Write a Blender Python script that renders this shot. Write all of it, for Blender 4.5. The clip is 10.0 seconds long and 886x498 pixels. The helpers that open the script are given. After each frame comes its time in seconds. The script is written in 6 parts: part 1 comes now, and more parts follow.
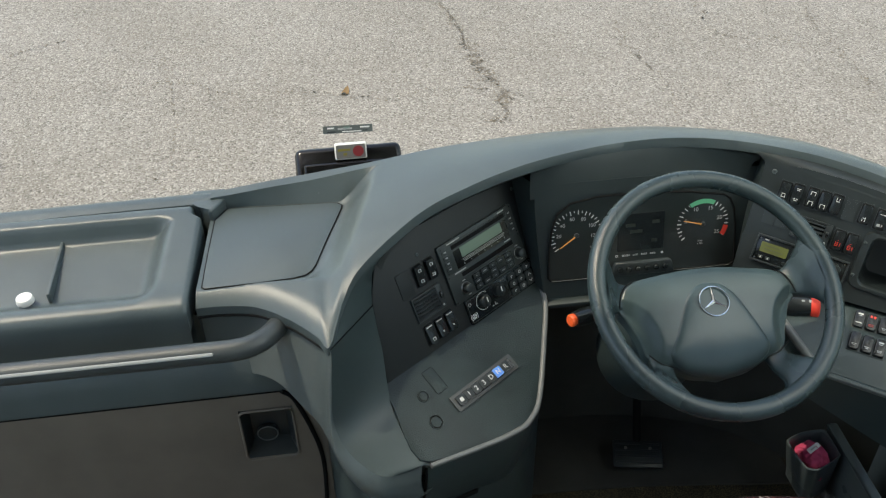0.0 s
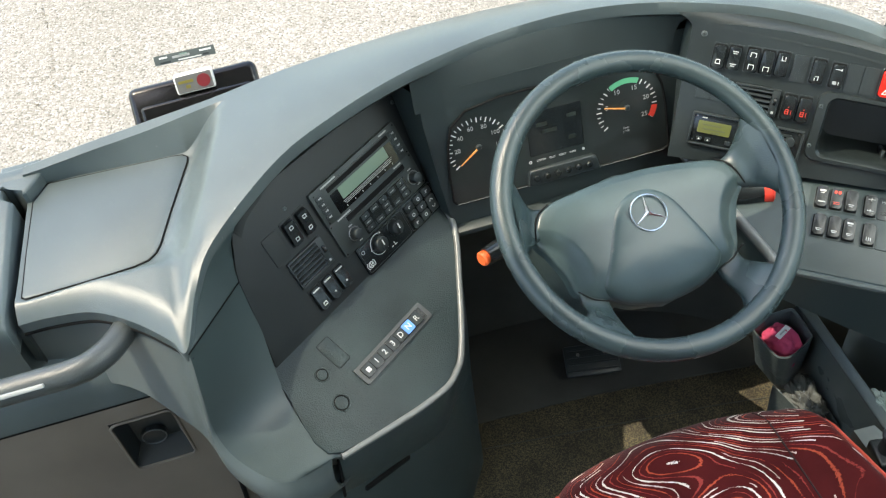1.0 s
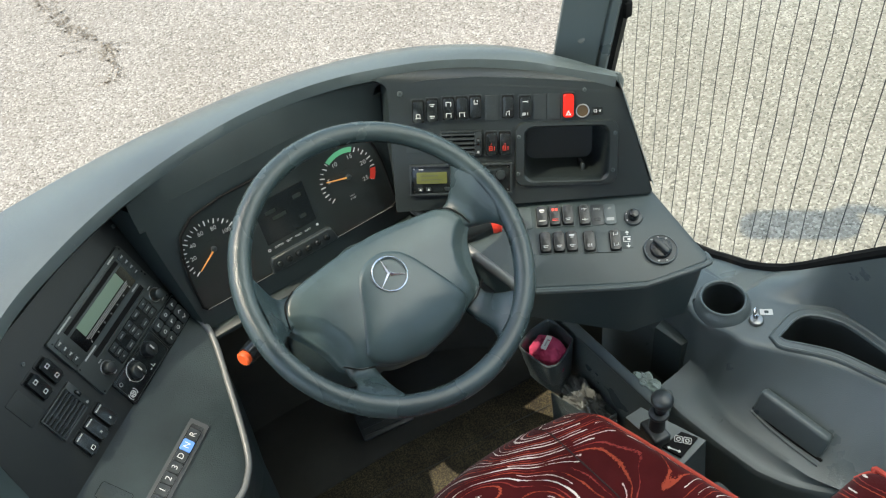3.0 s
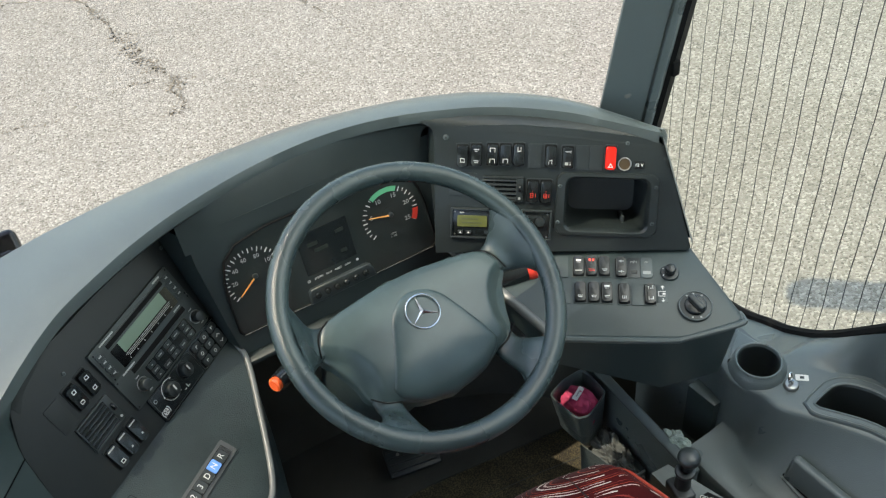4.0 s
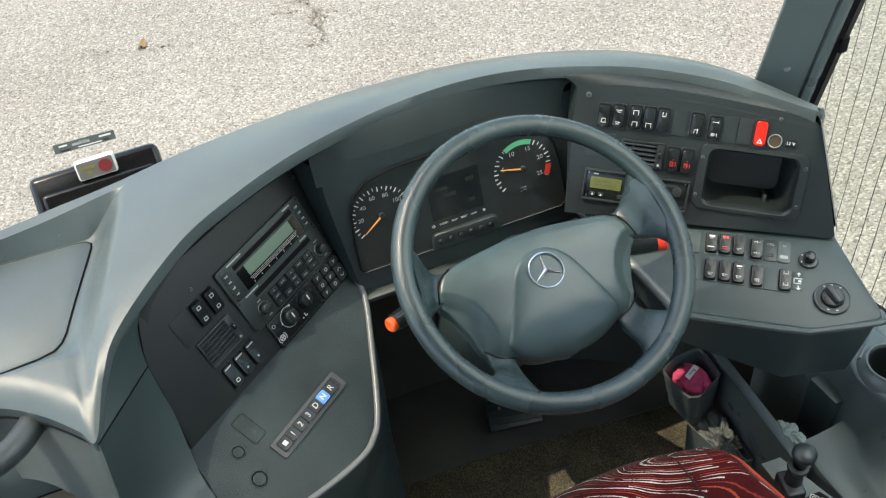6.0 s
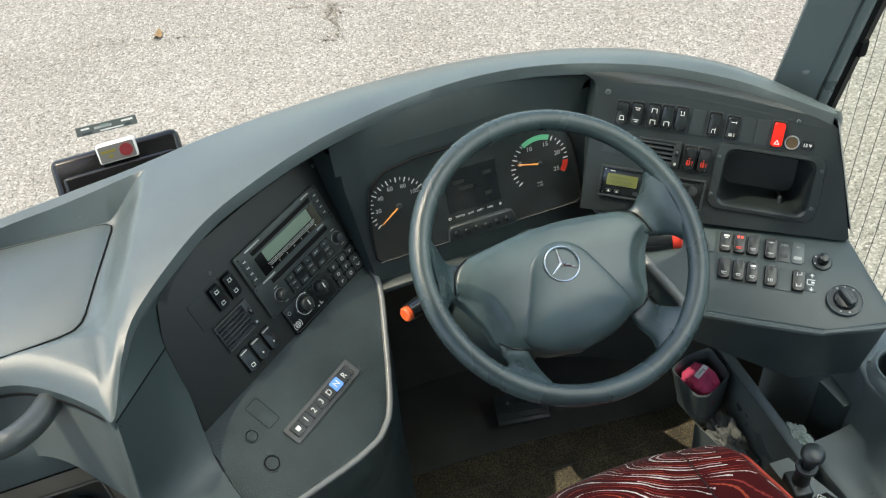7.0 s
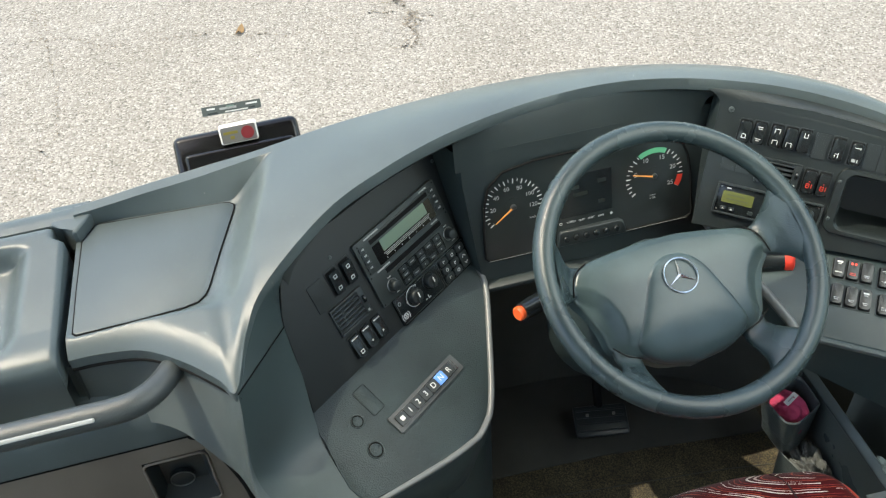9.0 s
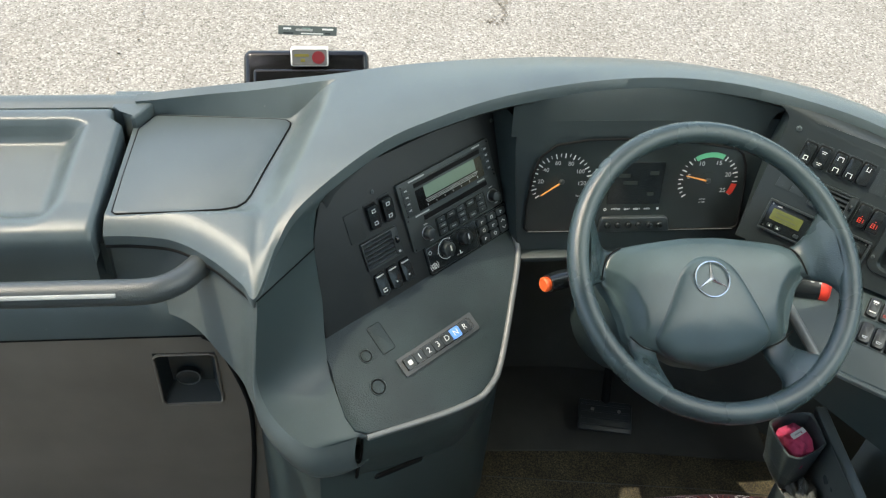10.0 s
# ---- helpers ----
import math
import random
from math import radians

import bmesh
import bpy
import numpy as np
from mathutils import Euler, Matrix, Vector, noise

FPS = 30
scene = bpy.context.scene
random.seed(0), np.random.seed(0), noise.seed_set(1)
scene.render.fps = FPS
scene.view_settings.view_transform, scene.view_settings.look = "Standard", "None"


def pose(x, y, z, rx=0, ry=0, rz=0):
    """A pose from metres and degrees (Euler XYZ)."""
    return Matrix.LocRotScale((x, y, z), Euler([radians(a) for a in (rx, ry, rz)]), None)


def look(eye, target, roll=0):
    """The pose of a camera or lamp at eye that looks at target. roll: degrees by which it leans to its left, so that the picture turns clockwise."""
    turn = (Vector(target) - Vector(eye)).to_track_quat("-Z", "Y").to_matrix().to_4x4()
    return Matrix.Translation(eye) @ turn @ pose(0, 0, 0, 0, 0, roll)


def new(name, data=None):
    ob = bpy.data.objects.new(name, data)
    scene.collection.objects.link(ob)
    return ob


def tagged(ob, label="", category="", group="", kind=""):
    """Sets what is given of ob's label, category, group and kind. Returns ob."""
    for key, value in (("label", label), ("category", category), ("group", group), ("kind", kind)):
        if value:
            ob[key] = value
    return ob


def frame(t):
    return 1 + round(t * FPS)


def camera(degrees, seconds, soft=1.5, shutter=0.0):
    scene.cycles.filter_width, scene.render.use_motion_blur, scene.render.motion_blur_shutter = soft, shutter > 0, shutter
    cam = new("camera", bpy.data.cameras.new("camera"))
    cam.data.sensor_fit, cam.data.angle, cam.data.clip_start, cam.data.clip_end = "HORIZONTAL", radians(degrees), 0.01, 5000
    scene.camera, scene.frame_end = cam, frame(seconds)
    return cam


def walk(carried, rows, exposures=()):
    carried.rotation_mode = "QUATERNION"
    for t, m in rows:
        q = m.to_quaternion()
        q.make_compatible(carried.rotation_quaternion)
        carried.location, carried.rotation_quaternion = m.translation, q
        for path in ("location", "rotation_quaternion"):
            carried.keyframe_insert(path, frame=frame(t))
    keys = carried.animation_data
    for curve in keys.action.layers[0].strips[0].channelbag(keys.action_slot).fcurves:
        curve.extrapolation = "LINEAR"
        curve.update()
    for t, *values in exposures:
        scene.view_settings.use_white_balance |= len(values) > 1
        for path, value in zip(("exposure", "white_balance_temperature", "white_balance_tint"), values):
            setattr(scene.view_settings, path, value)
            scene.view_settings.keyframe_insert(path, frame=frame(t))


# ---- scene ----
cam = camera(50.4, 10.0, 1.2)
PATH = [
    (0, look((-0.6297, -1.1599, 1.9211), (-0.4828, -0.0010, 0.9802), -0.98)),
    (0.5, look((-0.4927, -0.9826, 1.8257), (-0.3665, 0.0631, 0.7577), -4.03)),
    (1, look((-0.4490, -0.8542, 1.8142), (-0.2875, 0.1322, 0.6958), -8.66)),
    (1.5, look((-0.4423, -0.8395, 1.8396), (-0.1395, 0.0655, 0.6827), -12.68)),
    (2, look((-0.4234, -0.8263, 1.8362), (-0.0152, 0.0647, 0.7013), -11.27)),
    (2.5, look((-0.3987, -0.8423, 1.8515), (0.0741, 0.0325, 0.7284), -9.43)),
    (2.7, look((-0.3985, -0.8489, 1.8529), (0.0995, 0.0242, 0.7394), -8.42)),
    (3.8, look((-0.3887, -0.9029, 1.8669), (0.1055, 0.0515, 0.8206), -7.04)),
    (4, look((-0.3917, -0.8998, 1.8633), (0.0811, 0.0757, 0.8266), -7.17)),
    (4.5, look((-0.3971, -0.8868, 1.8474), (0.0332, 0.1223, 0.8244), -6.24)),
    (5, look((-0.3915, -0.8757, 1.8417), (-0.0234, 0.1340, 0.7953), -6.82)),
    (5.5, look((-0.3965, -0.8716, 1.8485), (-0.0994, 0.1351, 0.7769), -8.43)),
    (7, look((-0.4296, -0.8856, 1.8506), (-0.1514, 0.1258, 0.7784), -6.51)),
    (7.5, look((-0.4424, -0.8868, 1.8489), (-0.1577, 0.1293, 0.7829), -5.10)),
    (8, look((-0.4584, -0.8865, 1.8500), (-0.2018, 0.1417, 0.7884), -5.17)),
    (8.5, look((-0.4899, -0.8833, 1.8501), (-0.2570, 0.1555, 0.7934), -5.14)),
    (9, look((-0.5614, -0.8744, 1.8486), (-0.3300, 0.1712, 0.7983), -4.09)),
    (9.5, look((-0.6354, -0.8733, 1.8440), (-0.4426, 0.1624, 0.7762), -1.88)),
    (10, look((-0.5572, -0.9175, 1.8188), (-0.3969, 0.1243, 0.7516), 5.03)),
]
walk(cam, PATH, exposures=[(0.0, 0.36, 7650, 7), (0.5, 1.08, 7650, 7), (1.0, 1.31, 7650, 7), (1.5, 1.16, 7650, 7), (2.5, 1.06, 7650, 7), (4.0, 0.82, 7650, 7), (5.5, 1.0, 7650, 7), (7.0, 0.93, 7650, 7), (8.5, 1.02, 7650, 7), (10.0, 1.02, 7650, 7)])

# ---- light ----
SUN = Vector((-0.406, 0.144, 0.902)).normalized()
world = bpy.data.worlds.new("sky")
scene.world = world
world.use_nodes = True
wn = world.node_tree
sky = wn.nodes.new("ShaderNodeTexSky")
sky.sky_type, sky.sun_disc = "NISHITA", False
sky.sun_elevation = math.asin(SUN.z)
sky.sun_rotation = math.atan2(SUN.x, SUN.y)
wn.links.new(sky.outputs[0], wn.nodes["Background"].inputs[0])
wn.nodes["Background"].inputs[1].default_value = 0.30
sun_data = bpy.data.lights.new("sun", "SUN")
sun_data.energy, sun_data.angle, sun_data.color = 2.3, radians(0.55), (1.0, 0.945, 0.86)
sun = new("sun", sun_data)
sun.rotation_mode = "QUATERNION"
sun.rotation_quaternion = SUN.to_track_quat("Z", "Y")

# sky light through the driver's side window
glow_data = bpy.data.lights.new("side_window_sky", "AREA")
glow_data.shape, glow_data.size, glow_data.size_y = "RECTANGLE", 1.5, 0.8
glow_data.energy, glow_data.color = 9.0, (0.90, 0.96, 1.0)
glow_lamp = new("side_window_sky", glow_data)
glow_lamp.matrix_world = look((0.76, -0.45, 1.95), (-0.3, -0.25, 0.5))

# ---- materials ----
def nodes(name):
    m = bpy.data.materials.new(name)
    m.use_nodes = True
    t = m.node_tree
    return m, t, t.nodes["Principled BSDF"]


def plain(name, colour, rough=0.5, metal=0.0, grain=0.0, size=400.0, vary=0.0, coat=0.0, depth=0.0004, dust=0.0, spec=0.5):
    """A material with fine grain bump and a broad, faint variation of tone."""
    m, t, b = nodes(name)
    b.inputs["Base Color"].default_value = (*colour, 1)
    b.inputs["Roughness"].default_value = rough
    b.inputs["Metallic"].default_value = metal
    b.inputs["Coat Weight"].default_value = coat
    b.inputs["Specular IOR Level"].default_value = spec
    co = t.nodes.new("ShaderNodeTexCoord")
    if vary:
        n = t.nodes.new("ShaderNodeTexNoise")
        n.inputs["Scale"].default_value, n.inputs["Detail"].default_value = 9.0, 6.0
        t.links.new(co.outputs["Object"], n.inputs["Vector"])
        r = t.nodes.new("ShaderNodeValToRGB")
        r.color_ramp.elements[0].position, r.color_ramp.elements[1].position = 0.3, 0.72
        r.color_ramp.elements[0].color = (*[c * (1 - vary) for c in colour], 1)
        r.color_ramp.elements[1].color = (*[min(1, c * (1 + vary)) for c in colour], 1)
        t.links.new(n.outputs["Fac"], r.inputs["Fac"])
        shade = r.outputs["Color"]
        if dust:
            cell = t.nodes.new("ShaderNodeTexVoronoi")
            cell.inputs["Scale"].default_value = 38.0
            t.links.new(co.outputs["Object"], cell.inputs["Vector"])
            tone = t.nodes.new("ShaderNodeSeparateColor")
            t.links.new(cell.outputs["Color"], tone.inputs[0])
            reach = t.nodes.new("ShaderNodeMath")
            reach.operation = "MULTIPLY_ADD"
            reach.inputs[1].default_value, reach.inputs[2].default_value = 0.10, -0.045
            t.links.new(tone.outputs[0], reach.inputs[0])
            speck = t.nodes.new("ShaderNodeMath")
            speck.operation = "LESS_THAN"
            t.links.new(cell.outputs["Distance"], speck.inputs[0])
            t.links.new(reach.outputs[0], speck.inputs[1])
            part_of = t.nodes.new("ShaderNodeMath")
            part_of.operation = "MULTIPLY"
            part_of.inputs[1].default_value = dust
            t.links.new(speck.outputs[0], part_of.inputs[0])
            over = t.nodes.new("ShaderNodeMix")
            over.data_type = "RGBA"
            over.inputs["B"].default_value = (0.42, 0.41, 0.38, 1)
            t.links.new(part_of.outputs[0], over.inputs["Factor"])
            t.links.new(shade, over.inputs["A"])
            shade = over.outputs["Result"]
        t.links.new(shade, b.inputs["Base Color"])
        q = t.nodes.new("ShaderNodeMapRange")
        q.inputs["To Min"].default_value, q.inputs["To Max"].default_value = max(0.02, rough - 0.09), min(1, rough + 0.09)
        t.links.new(n.outputs["Fac"], q.inputs["Value"])
        t.links.new(q.outputs["Result"], b.inputs["Roughness"])
    if grain:
        v = t.nodes.new("ShaderNodeTexNoise")
        v.inputs["Scale"].default_value, v.inputs["Detail"].default_value = size, 2.0
        t.links.new(co.outputs["Object"], v.inputs["Vector"])
        u = t.nodes.new("ShaderNodeBump")
        u.inputs["Strength"].default_value, u.inputs["Distance"].default_value = grain, depth
        t.links.new(v.outputs["Fac"], u.inputs["Height"])
        t.links.new(u.outputs["Normal"], b.inputs["Normal"])
    return m


def asphalt():
    m, t, b = nodes("asphalt")
    b.inputs["Roughness"].default_value = 0.9
    co = t.nodes.new("ShaderNodeTexCoord")
    vo = t.nodes.new("ShaderNodeTexVoronoi")
    vo.inputs["Scale"].default_value = 125.0
    t.links.new(co.outputs["Object"], vo.inputs["Vector"])
    stones = t.nodes.new("ShaderNodeValToRGB")
    e = stones.color_ramp.elements
    e[0].position, e[0].color = 0.0, (0.125, 0.112, 0.092, 1)
    e[1].position, e[1].color = 1.0, (0.42, 0.386, 0.330, 1)
    for p, c in ((0.18, (0.215, 0.195, 0.163, 1)), (0.75, (0.290, 0.265, 0.224, 1))):
        e.new(p).color = c
    sep = t.nodes.new("ShaderNodeSeparateColor")
    t.links.new(vo.outputs["Color"], sep.inputs[0])
    t.links.new(sep.outputs[0], stones.inputs["Fac"])
    big = t.nodes.new("ShaderNodeTexNoise")
    big.inputs["Scale"].default_value, big.inputs["Detail"].default_value = 1.3, 6.0
    t.links.new(co.outputs["Object"], big.inputs["Vector"])
    ramp = t.nodes.new("ShaderNodeValToRGB")
    ramp.color_ramp.elements[0].position, ramp.color_ramp.elements[0].color = 0.3, (0.86, 0.85, 0.83, 1)
    ramp.color_ramp.elements[1].position, ramp.color_ramp.elements[1].color = 0.7, (1.0, 1.0, 1.0, 1)
    t.links.new(big.outputs["Fac"], ramp.inputs["Fac"])
    mix = t.nodes.new("ShaderNodeMix")
    mix.data_type, mix.blend_type = "RGBA", "MULTIPLY"
    mix.inputs["Factor"].default_value = 1.0
    t.links.new(stones.outputs["Color"], mix.inputs["A"])
    t.links.new(ramp.outputs["Color"], mix.inputs["B"])
    t.links.new(mix.outputs["Result"], b.inputs["Base Color"])
    bump = t.nodes.new("ShaderNodeBump")
    bump.inputs["Strength"].default_value, bump.inputs["Distance"].default_value = 0.6, 0.004
    t.links.new(vo.outputs["Distance"], bump.inputs["Height"])
    bump.invert = True
    t.links.new(bump.outputs["Normal"], b.inputs["Normal"])
    return m


def seat_cloth():
    """Dark red plush with woven contour lines in white and orange."""
    m, t, b = nodes("seat_cloth")
    b.inputs["Roughness"].default_value = 0.95
    b.inputs["Sheen Weight"].default_value = 0.06
    b.inputs["Specular IOR Level"].default_value = 0.08
    co = t.nodes.new("ShaderNodeTexCoord")
    n = t.nodes.new("ShaderNodeTexNoise")
    n.inputs["Scale"].default_value, n.inputs["Detail"].default_value = 4.0, 0.6
    n.inputs["Distortion"].default_value = 0.3
    flow = t.nodes.new("ShaderNodeMapping")
    flow.inputs["Scale"].default_value = (0.8, 1.7, 1.0)
    flow.inputs["Location"].default_value = (0.37, 0.11, 0.2)
    t.links.new(co.outputs["Object"], flow.inputs["Vector"])
    t.links.new(flow.outputs["Vector"], n.inputs["Vector"])
    shift = t.nodes.new("ShaderNodeVectorMath")
    shift.operation = "MULTIPLY_ADD"
    shift.inputs[1].default_value, shift.inputs[2].default_value = (1.0, 1.0, 0.0), (0.16, 0.38, 0.0)
    t.links.new(co.outputs["Object"], shift.inputs[0])
    reach = t.nodes.new("ShaderNodeVectorMath")
    reach.operation = "LENGTH"
    t.links.new(shift.outputs[0], reach.inputs[0])
    field = t.nodes.new("ShaderNodeMath")
    field.operation = "MULTIPLY_ADD"
    field.inputs[1].default_value = 2.2
    t.links.new(reach.outputs["Value"], field.inputs[0])
    sway = t.nodes.new("ShaderNodeMath")
    sway.operation = "MULTIPLY"
    sway.inputs[1].default_value = 1.0
    t.links.new(n.outputs["Fac"], sway.inputs[0])
    fuzz = t.nodes.new("ShaderNodeTexNoise")
    fuzz.inputs["Scale"].default_value, fuzz.inputs["Detail"].default_value = 420.0, 1.0
    t.links.new(co.outputs["Object"], fuzz.inputs["Vector"])
    ragged = t.nodes.new("ShaderNodeMath")
    ragged.operation = "MULTIPLY_ADD"
    ragged.inputs[1].default_value = 0.009
    t.links.new(fuzz.outputs["Fac"], ragged.inputs[0])
    t.links.new(sway.outputs[0], ragged.inputs[2])
    t.links.new(ragged.outputs[0], field.inputs[2])
    k = t.nodes.new("ShaderNodeTexNoise")
    k.inputs["Scale"].default_value, k.inputs["Detail"].default_value = 22.0, 3.0
    t.links.new(co.outputs["Object"], k.inputs["Vector"])

    def lines(count, phase, width):
        a = t.nodes.new("ShaderNodeMath")
        a.operation = "MULTIPLY_ADD"
        a.inputs[1].default_value, a.inputs[2].default_value = count, phase
        t.links.new(field.outputs[0], a.inputs[0])
        f = t.nodes.new("ShaderNodeMath")
        f.operation = "FRACT"
        t.links.new(a.outputs[0], f.inputs[0])
        w = t.nodes.new("ShaderNodeMath")
        w.operation = "MULTIPLY_ADD"
        w.inputs[1].default_value, w.inputs[2].default_value = width * 3.2, -width
        t.links.new(k.outputs["Fac"], w.inputs[0])
        c = t.nodes.new("ShaderNodeMath")
        c.operation = "LESS_THAN"
        t.links.new(f.outputs[0], c.inputs[0])
        t.links.new(w.outputs[0], c.inputs[1])
        return c

    def patch(scale, offset, level):
        """Patches of the cloth in which one colour of line shows."""
        mv = t.nodes.new("ShaderNodeMapping")
        mv.inputs["Location"].default_value = (offset, offset * 0.7, 0.0)
        t.links.new(co.outputs["Object"], mv.inputs["Vector"])
        q = t.nodes.new("ShaderNodeTexNoise")
        q.inputs["Scale"].default_value, q.inputs["Detail"].default_value = scale, 1.0
        t.links.new(mv.outputs["Vector"], q.inputs["Vector"])
        c = t.nodes.new("ShaderNodeMath")
        c.operation = "GREATER_THAN"
        c.inputs[1].default_value = level
        t.links.new(q.outputs["Fac"], c.inputs[0])
        return c

    def both(x, y):
        c = t.nodes.new("ShaderNodeMath")
        c.operation = "MULTIPLY"
        t.links.new(x.outputs[0], c.inputs[0])
        t.links.new(y.outputs[0], c.inputs[1])
        return c

    white = both(lines(12.0, 0.0, 0.115), patch(7.0, 0.0, 0.50))
    thin = both(lines(12.0, 0.72, 0.085), patch(9.0, 1.7, 0.50))
    orange = both(lines(12.0, 0.5, 0.075), patch(5.0, 3.0, 0.42))
    pink = both(lines(12.0, 0.25, 0.060), patch(6.0, 6.0, 0.40))
    last = None
    for mask, colour in ((pink, (0.24, 0.035, 0.03, 1)), (orange, (0.34, 0.055, 0.03, 1)), (thin, (0.60, 0.44, 0.40, 1)), (white, (0.66, 0.57, 0.51, 1))):
        mix = t.nodes.new("ShaderNodeMix")
        mix.data_type = "RGBA"
        t.links.new(mask.outputs[0], mix.inputs["Factor"])
        if last:
            t.links.new(last.outputs["Result"], mix.inputs["A"])
        else:
            mix.inputs["A"].default_value = (0.058, 0.0064, 0.0068, 1)
        mix.inputs["B"].default_value = colour
        last = mix
    pile = t.nodes.new("ShaderNodeTexNoise")
    pile.inputs["Scale"].default_value, pile.inputs["Detail"].default_value = 13.0, 5.0
    t.links.new(co.outputs["Object"], pile.inputs["Vector"])
    nap = t.nodes.new("ShaderNodeMapRange")
    nap.inputs["From Min"].default_value, nap.inputs["From Max"].default_value = 0.3, 0.7
    nap.inputs["To Min"].default_value, nap.inputs["To Max"].default_value = 0.78, 1.25
    t.links.new(pile.outputs["Fac"], nap.inputs["Value"])
    worn = t.nodes.new("ShaderNodeMix")
    worn.data_type, worn.blend_type = "RGBA", "MULTIPLY"
    worn.inputs["Factor"].default_value = 1.0
    t.links.new(last.outputs["Result"], worn.inputs["A"])
    t.links.new(nap.outputs["Result"], worn.inputs["B"])
    t.links.new(worn.outputs["Result"], b.inputs["Base Color"])
    g = t.nodes.new("ShaderNodeTexNoise")
    g.inputs["Scale"].default_value = 900.0
    t.links.new(co.outputs["Object"], g.inputs["Vector"])
    u = t.nodes.new("ShaderNodeBump")
    u.inputs["Strength"].default_value, u.inputs["Distance"].default_value = 0.5, 0.001
    t.links.new(g.outputs["Fac"], u.inputs["Height"])
    t.links.new(u.outputs["Normal"], b.inputs["Normal"])
    return m


def floor_mat():
    """Worn brown speckled vinyl with trodden dust."""
    m, t, b = nodes("floor_vinyl")
    b.inputs["Roughness"].default_value = 0.7
    co = t.nodes.new("ShaderNodeTexCoord")
    s = t.nodes.new("ShaderNodeTexNoise")
    s.inputs["Scale"].default_value, s.inputs["Detail"].default_value = 330.0, 3.0
    d = t.nodes.new("ShaderNodeTexNoise")
    d.inputs["Scale"].default_value, d.inputs["Detail"].default_value = 14.0, 8.0
    for x in (s, d):
        t.links.new(co.outputs["Object"], x.inputs["Vector"])
    r = t.nodes.new("ShaderNodeValToRGB")
    r.color_ramp.elements[0].position, r.color_ramp.elements[0].color = 0.40, (0.022, 0.019, 0.012, 1)
    r.color_ramp.elements[1].position, r.color_ramp.elements[1].color = 0.74, (0.165, 0.136, 0.070, 1)
    t.links.new(s.outputs["Fac"], r.inputs["Fac"])
    r2 = t.nodes.new("ShaderNodeValToRGB")
    r2.color_ramp.elements[0].position, r2.color_ramp.elements[0].color = 0.35, (0.5, 0.48, 0.45, 1)
    r2.color_ramp.elements[1].position, r2.color_ramp.elements[1].color = 0.65, (1, 1, 1, 1)
    t.links.new(d.outputs["Fac"], r2.inputs["Fac"])
    mix = t.nodes.new("ShaderNodeMix")
    mix.data_type, mix.blend_type = "RGBA", "MULTIPLY"
    mix.inputs["Factor"].default_value = 1.0
    t.links.new(r.outputs["Color"], mix.inputs["A"])
    t.links.new(r2.outputs["Color"], mix.inputs["B"])
    t.links.new(mix.outputs["Result"], b.inputs["Base Color"])
    return m


def clear_glass(name, tint):
    m, t, b = nodes(name)
    b.inputs["Base Color"].default_value = (*tint, 1)
    b.inputs["Roughness"].default_value = 0.0
    b.inputs["Transmission Weight"].default_value = 1.0
    b.inputs["IOR"].default_value = 1.02
    return m


def glow(name, colour, power, base=(0.02, 0.02, 0.02)):
    m, t, b = nodes(name)
    b.inputs["Base Color"].default_value = (*base, 1)
    b.inputs["Emission Color"].default_value = (*colour, 1)
    b.inputs["Emission Strength"].default_value = power
    b.inputs["Roughness"].default_value = 0.25
    return m


DASH = plain("dash_plastic", (0.064, 0.082, 0.083), 0.34, grain=0.6, size=850, vary=0.12, depth=0.0005, dust=0.16)
# Own tone of switch console; stands in for shade on flank and hood tip.
DASH_DARK = plain("dark_panel_and_shade_plastic", (0.0300, 0.0455, 0.0465), 0.40, grain=0.6, size=850, vary=0.12)
SURROUND = plain("instrument_surround_plastic", (0.0210, 0.0305, 0.0310), 0.42, grain=0.5, size=900, vary=0.12)
# Darker than the switch panel's own grey; the hood's shade is included.
PANEL_SHADED = plain("shaded_panel_plastic", (0.0128, 0.0180, 0.0184), 0.38, grain=0.5, size=900, vary=0.12)
# Radio panel darkened in its base colour for the shade under the hood.
RADIO_SHADED = plain("shaded_radio_panel", (0.0160, 0.0200, 0.0205), 0.50, grain=0.5, size=900, vary=0.12, spec=0.3)
SELECTOR = plain("selector_panel_plastic", (0.0175, 0.0280, 0.0288), 0.36, grain=1.0, size=500, vary=0.35, depth=0.0007, dust=0.12, spec=0.36)
UNIT = plain("radio_unit_plastic", (0.0250, 0.0320, 0.0312), 0.40, grain=0.3, size=900, vary=0.10)
# Black bases raised above their own tone for the veil over deep shade.
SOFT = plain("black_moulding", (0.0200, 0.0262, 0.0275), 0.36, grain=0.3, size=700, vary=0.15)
GLOSS = plain("gloss_black", (0.0105, 0.0138, 0.0148), 0.22, vary=0.2)
MATT = plain("matt_black", (0.0085, 0.0088, 0.0090), 0.7, vary=0.2, spec=0.08)
JET = plain("jet_black_plastic", (0.004, 0.004, 0.0045), 0.16, vary=0.2, spec=0.35)
# Dash plastic lightened to carry the side window's light on sill and pillar.
LIT_PLASTIC = plain("lit_dash_plastic", (0.090, 0.113, 0.116), 0.30, grain=0.8, size=700, vary=0.06, depth=0.0006)
RIMMAT = plain("wheel_leather", (0.0255, 0.0415, 0.0438), 0.28, grain=0.6, size=650, vary=0.25, depth=0.0008)
PAD = plain("wheel_pad", (0.0330, 0.0545, 0.0578), 0.31, grain=0.25, size=900, vary=0.25, depth=0.0005)
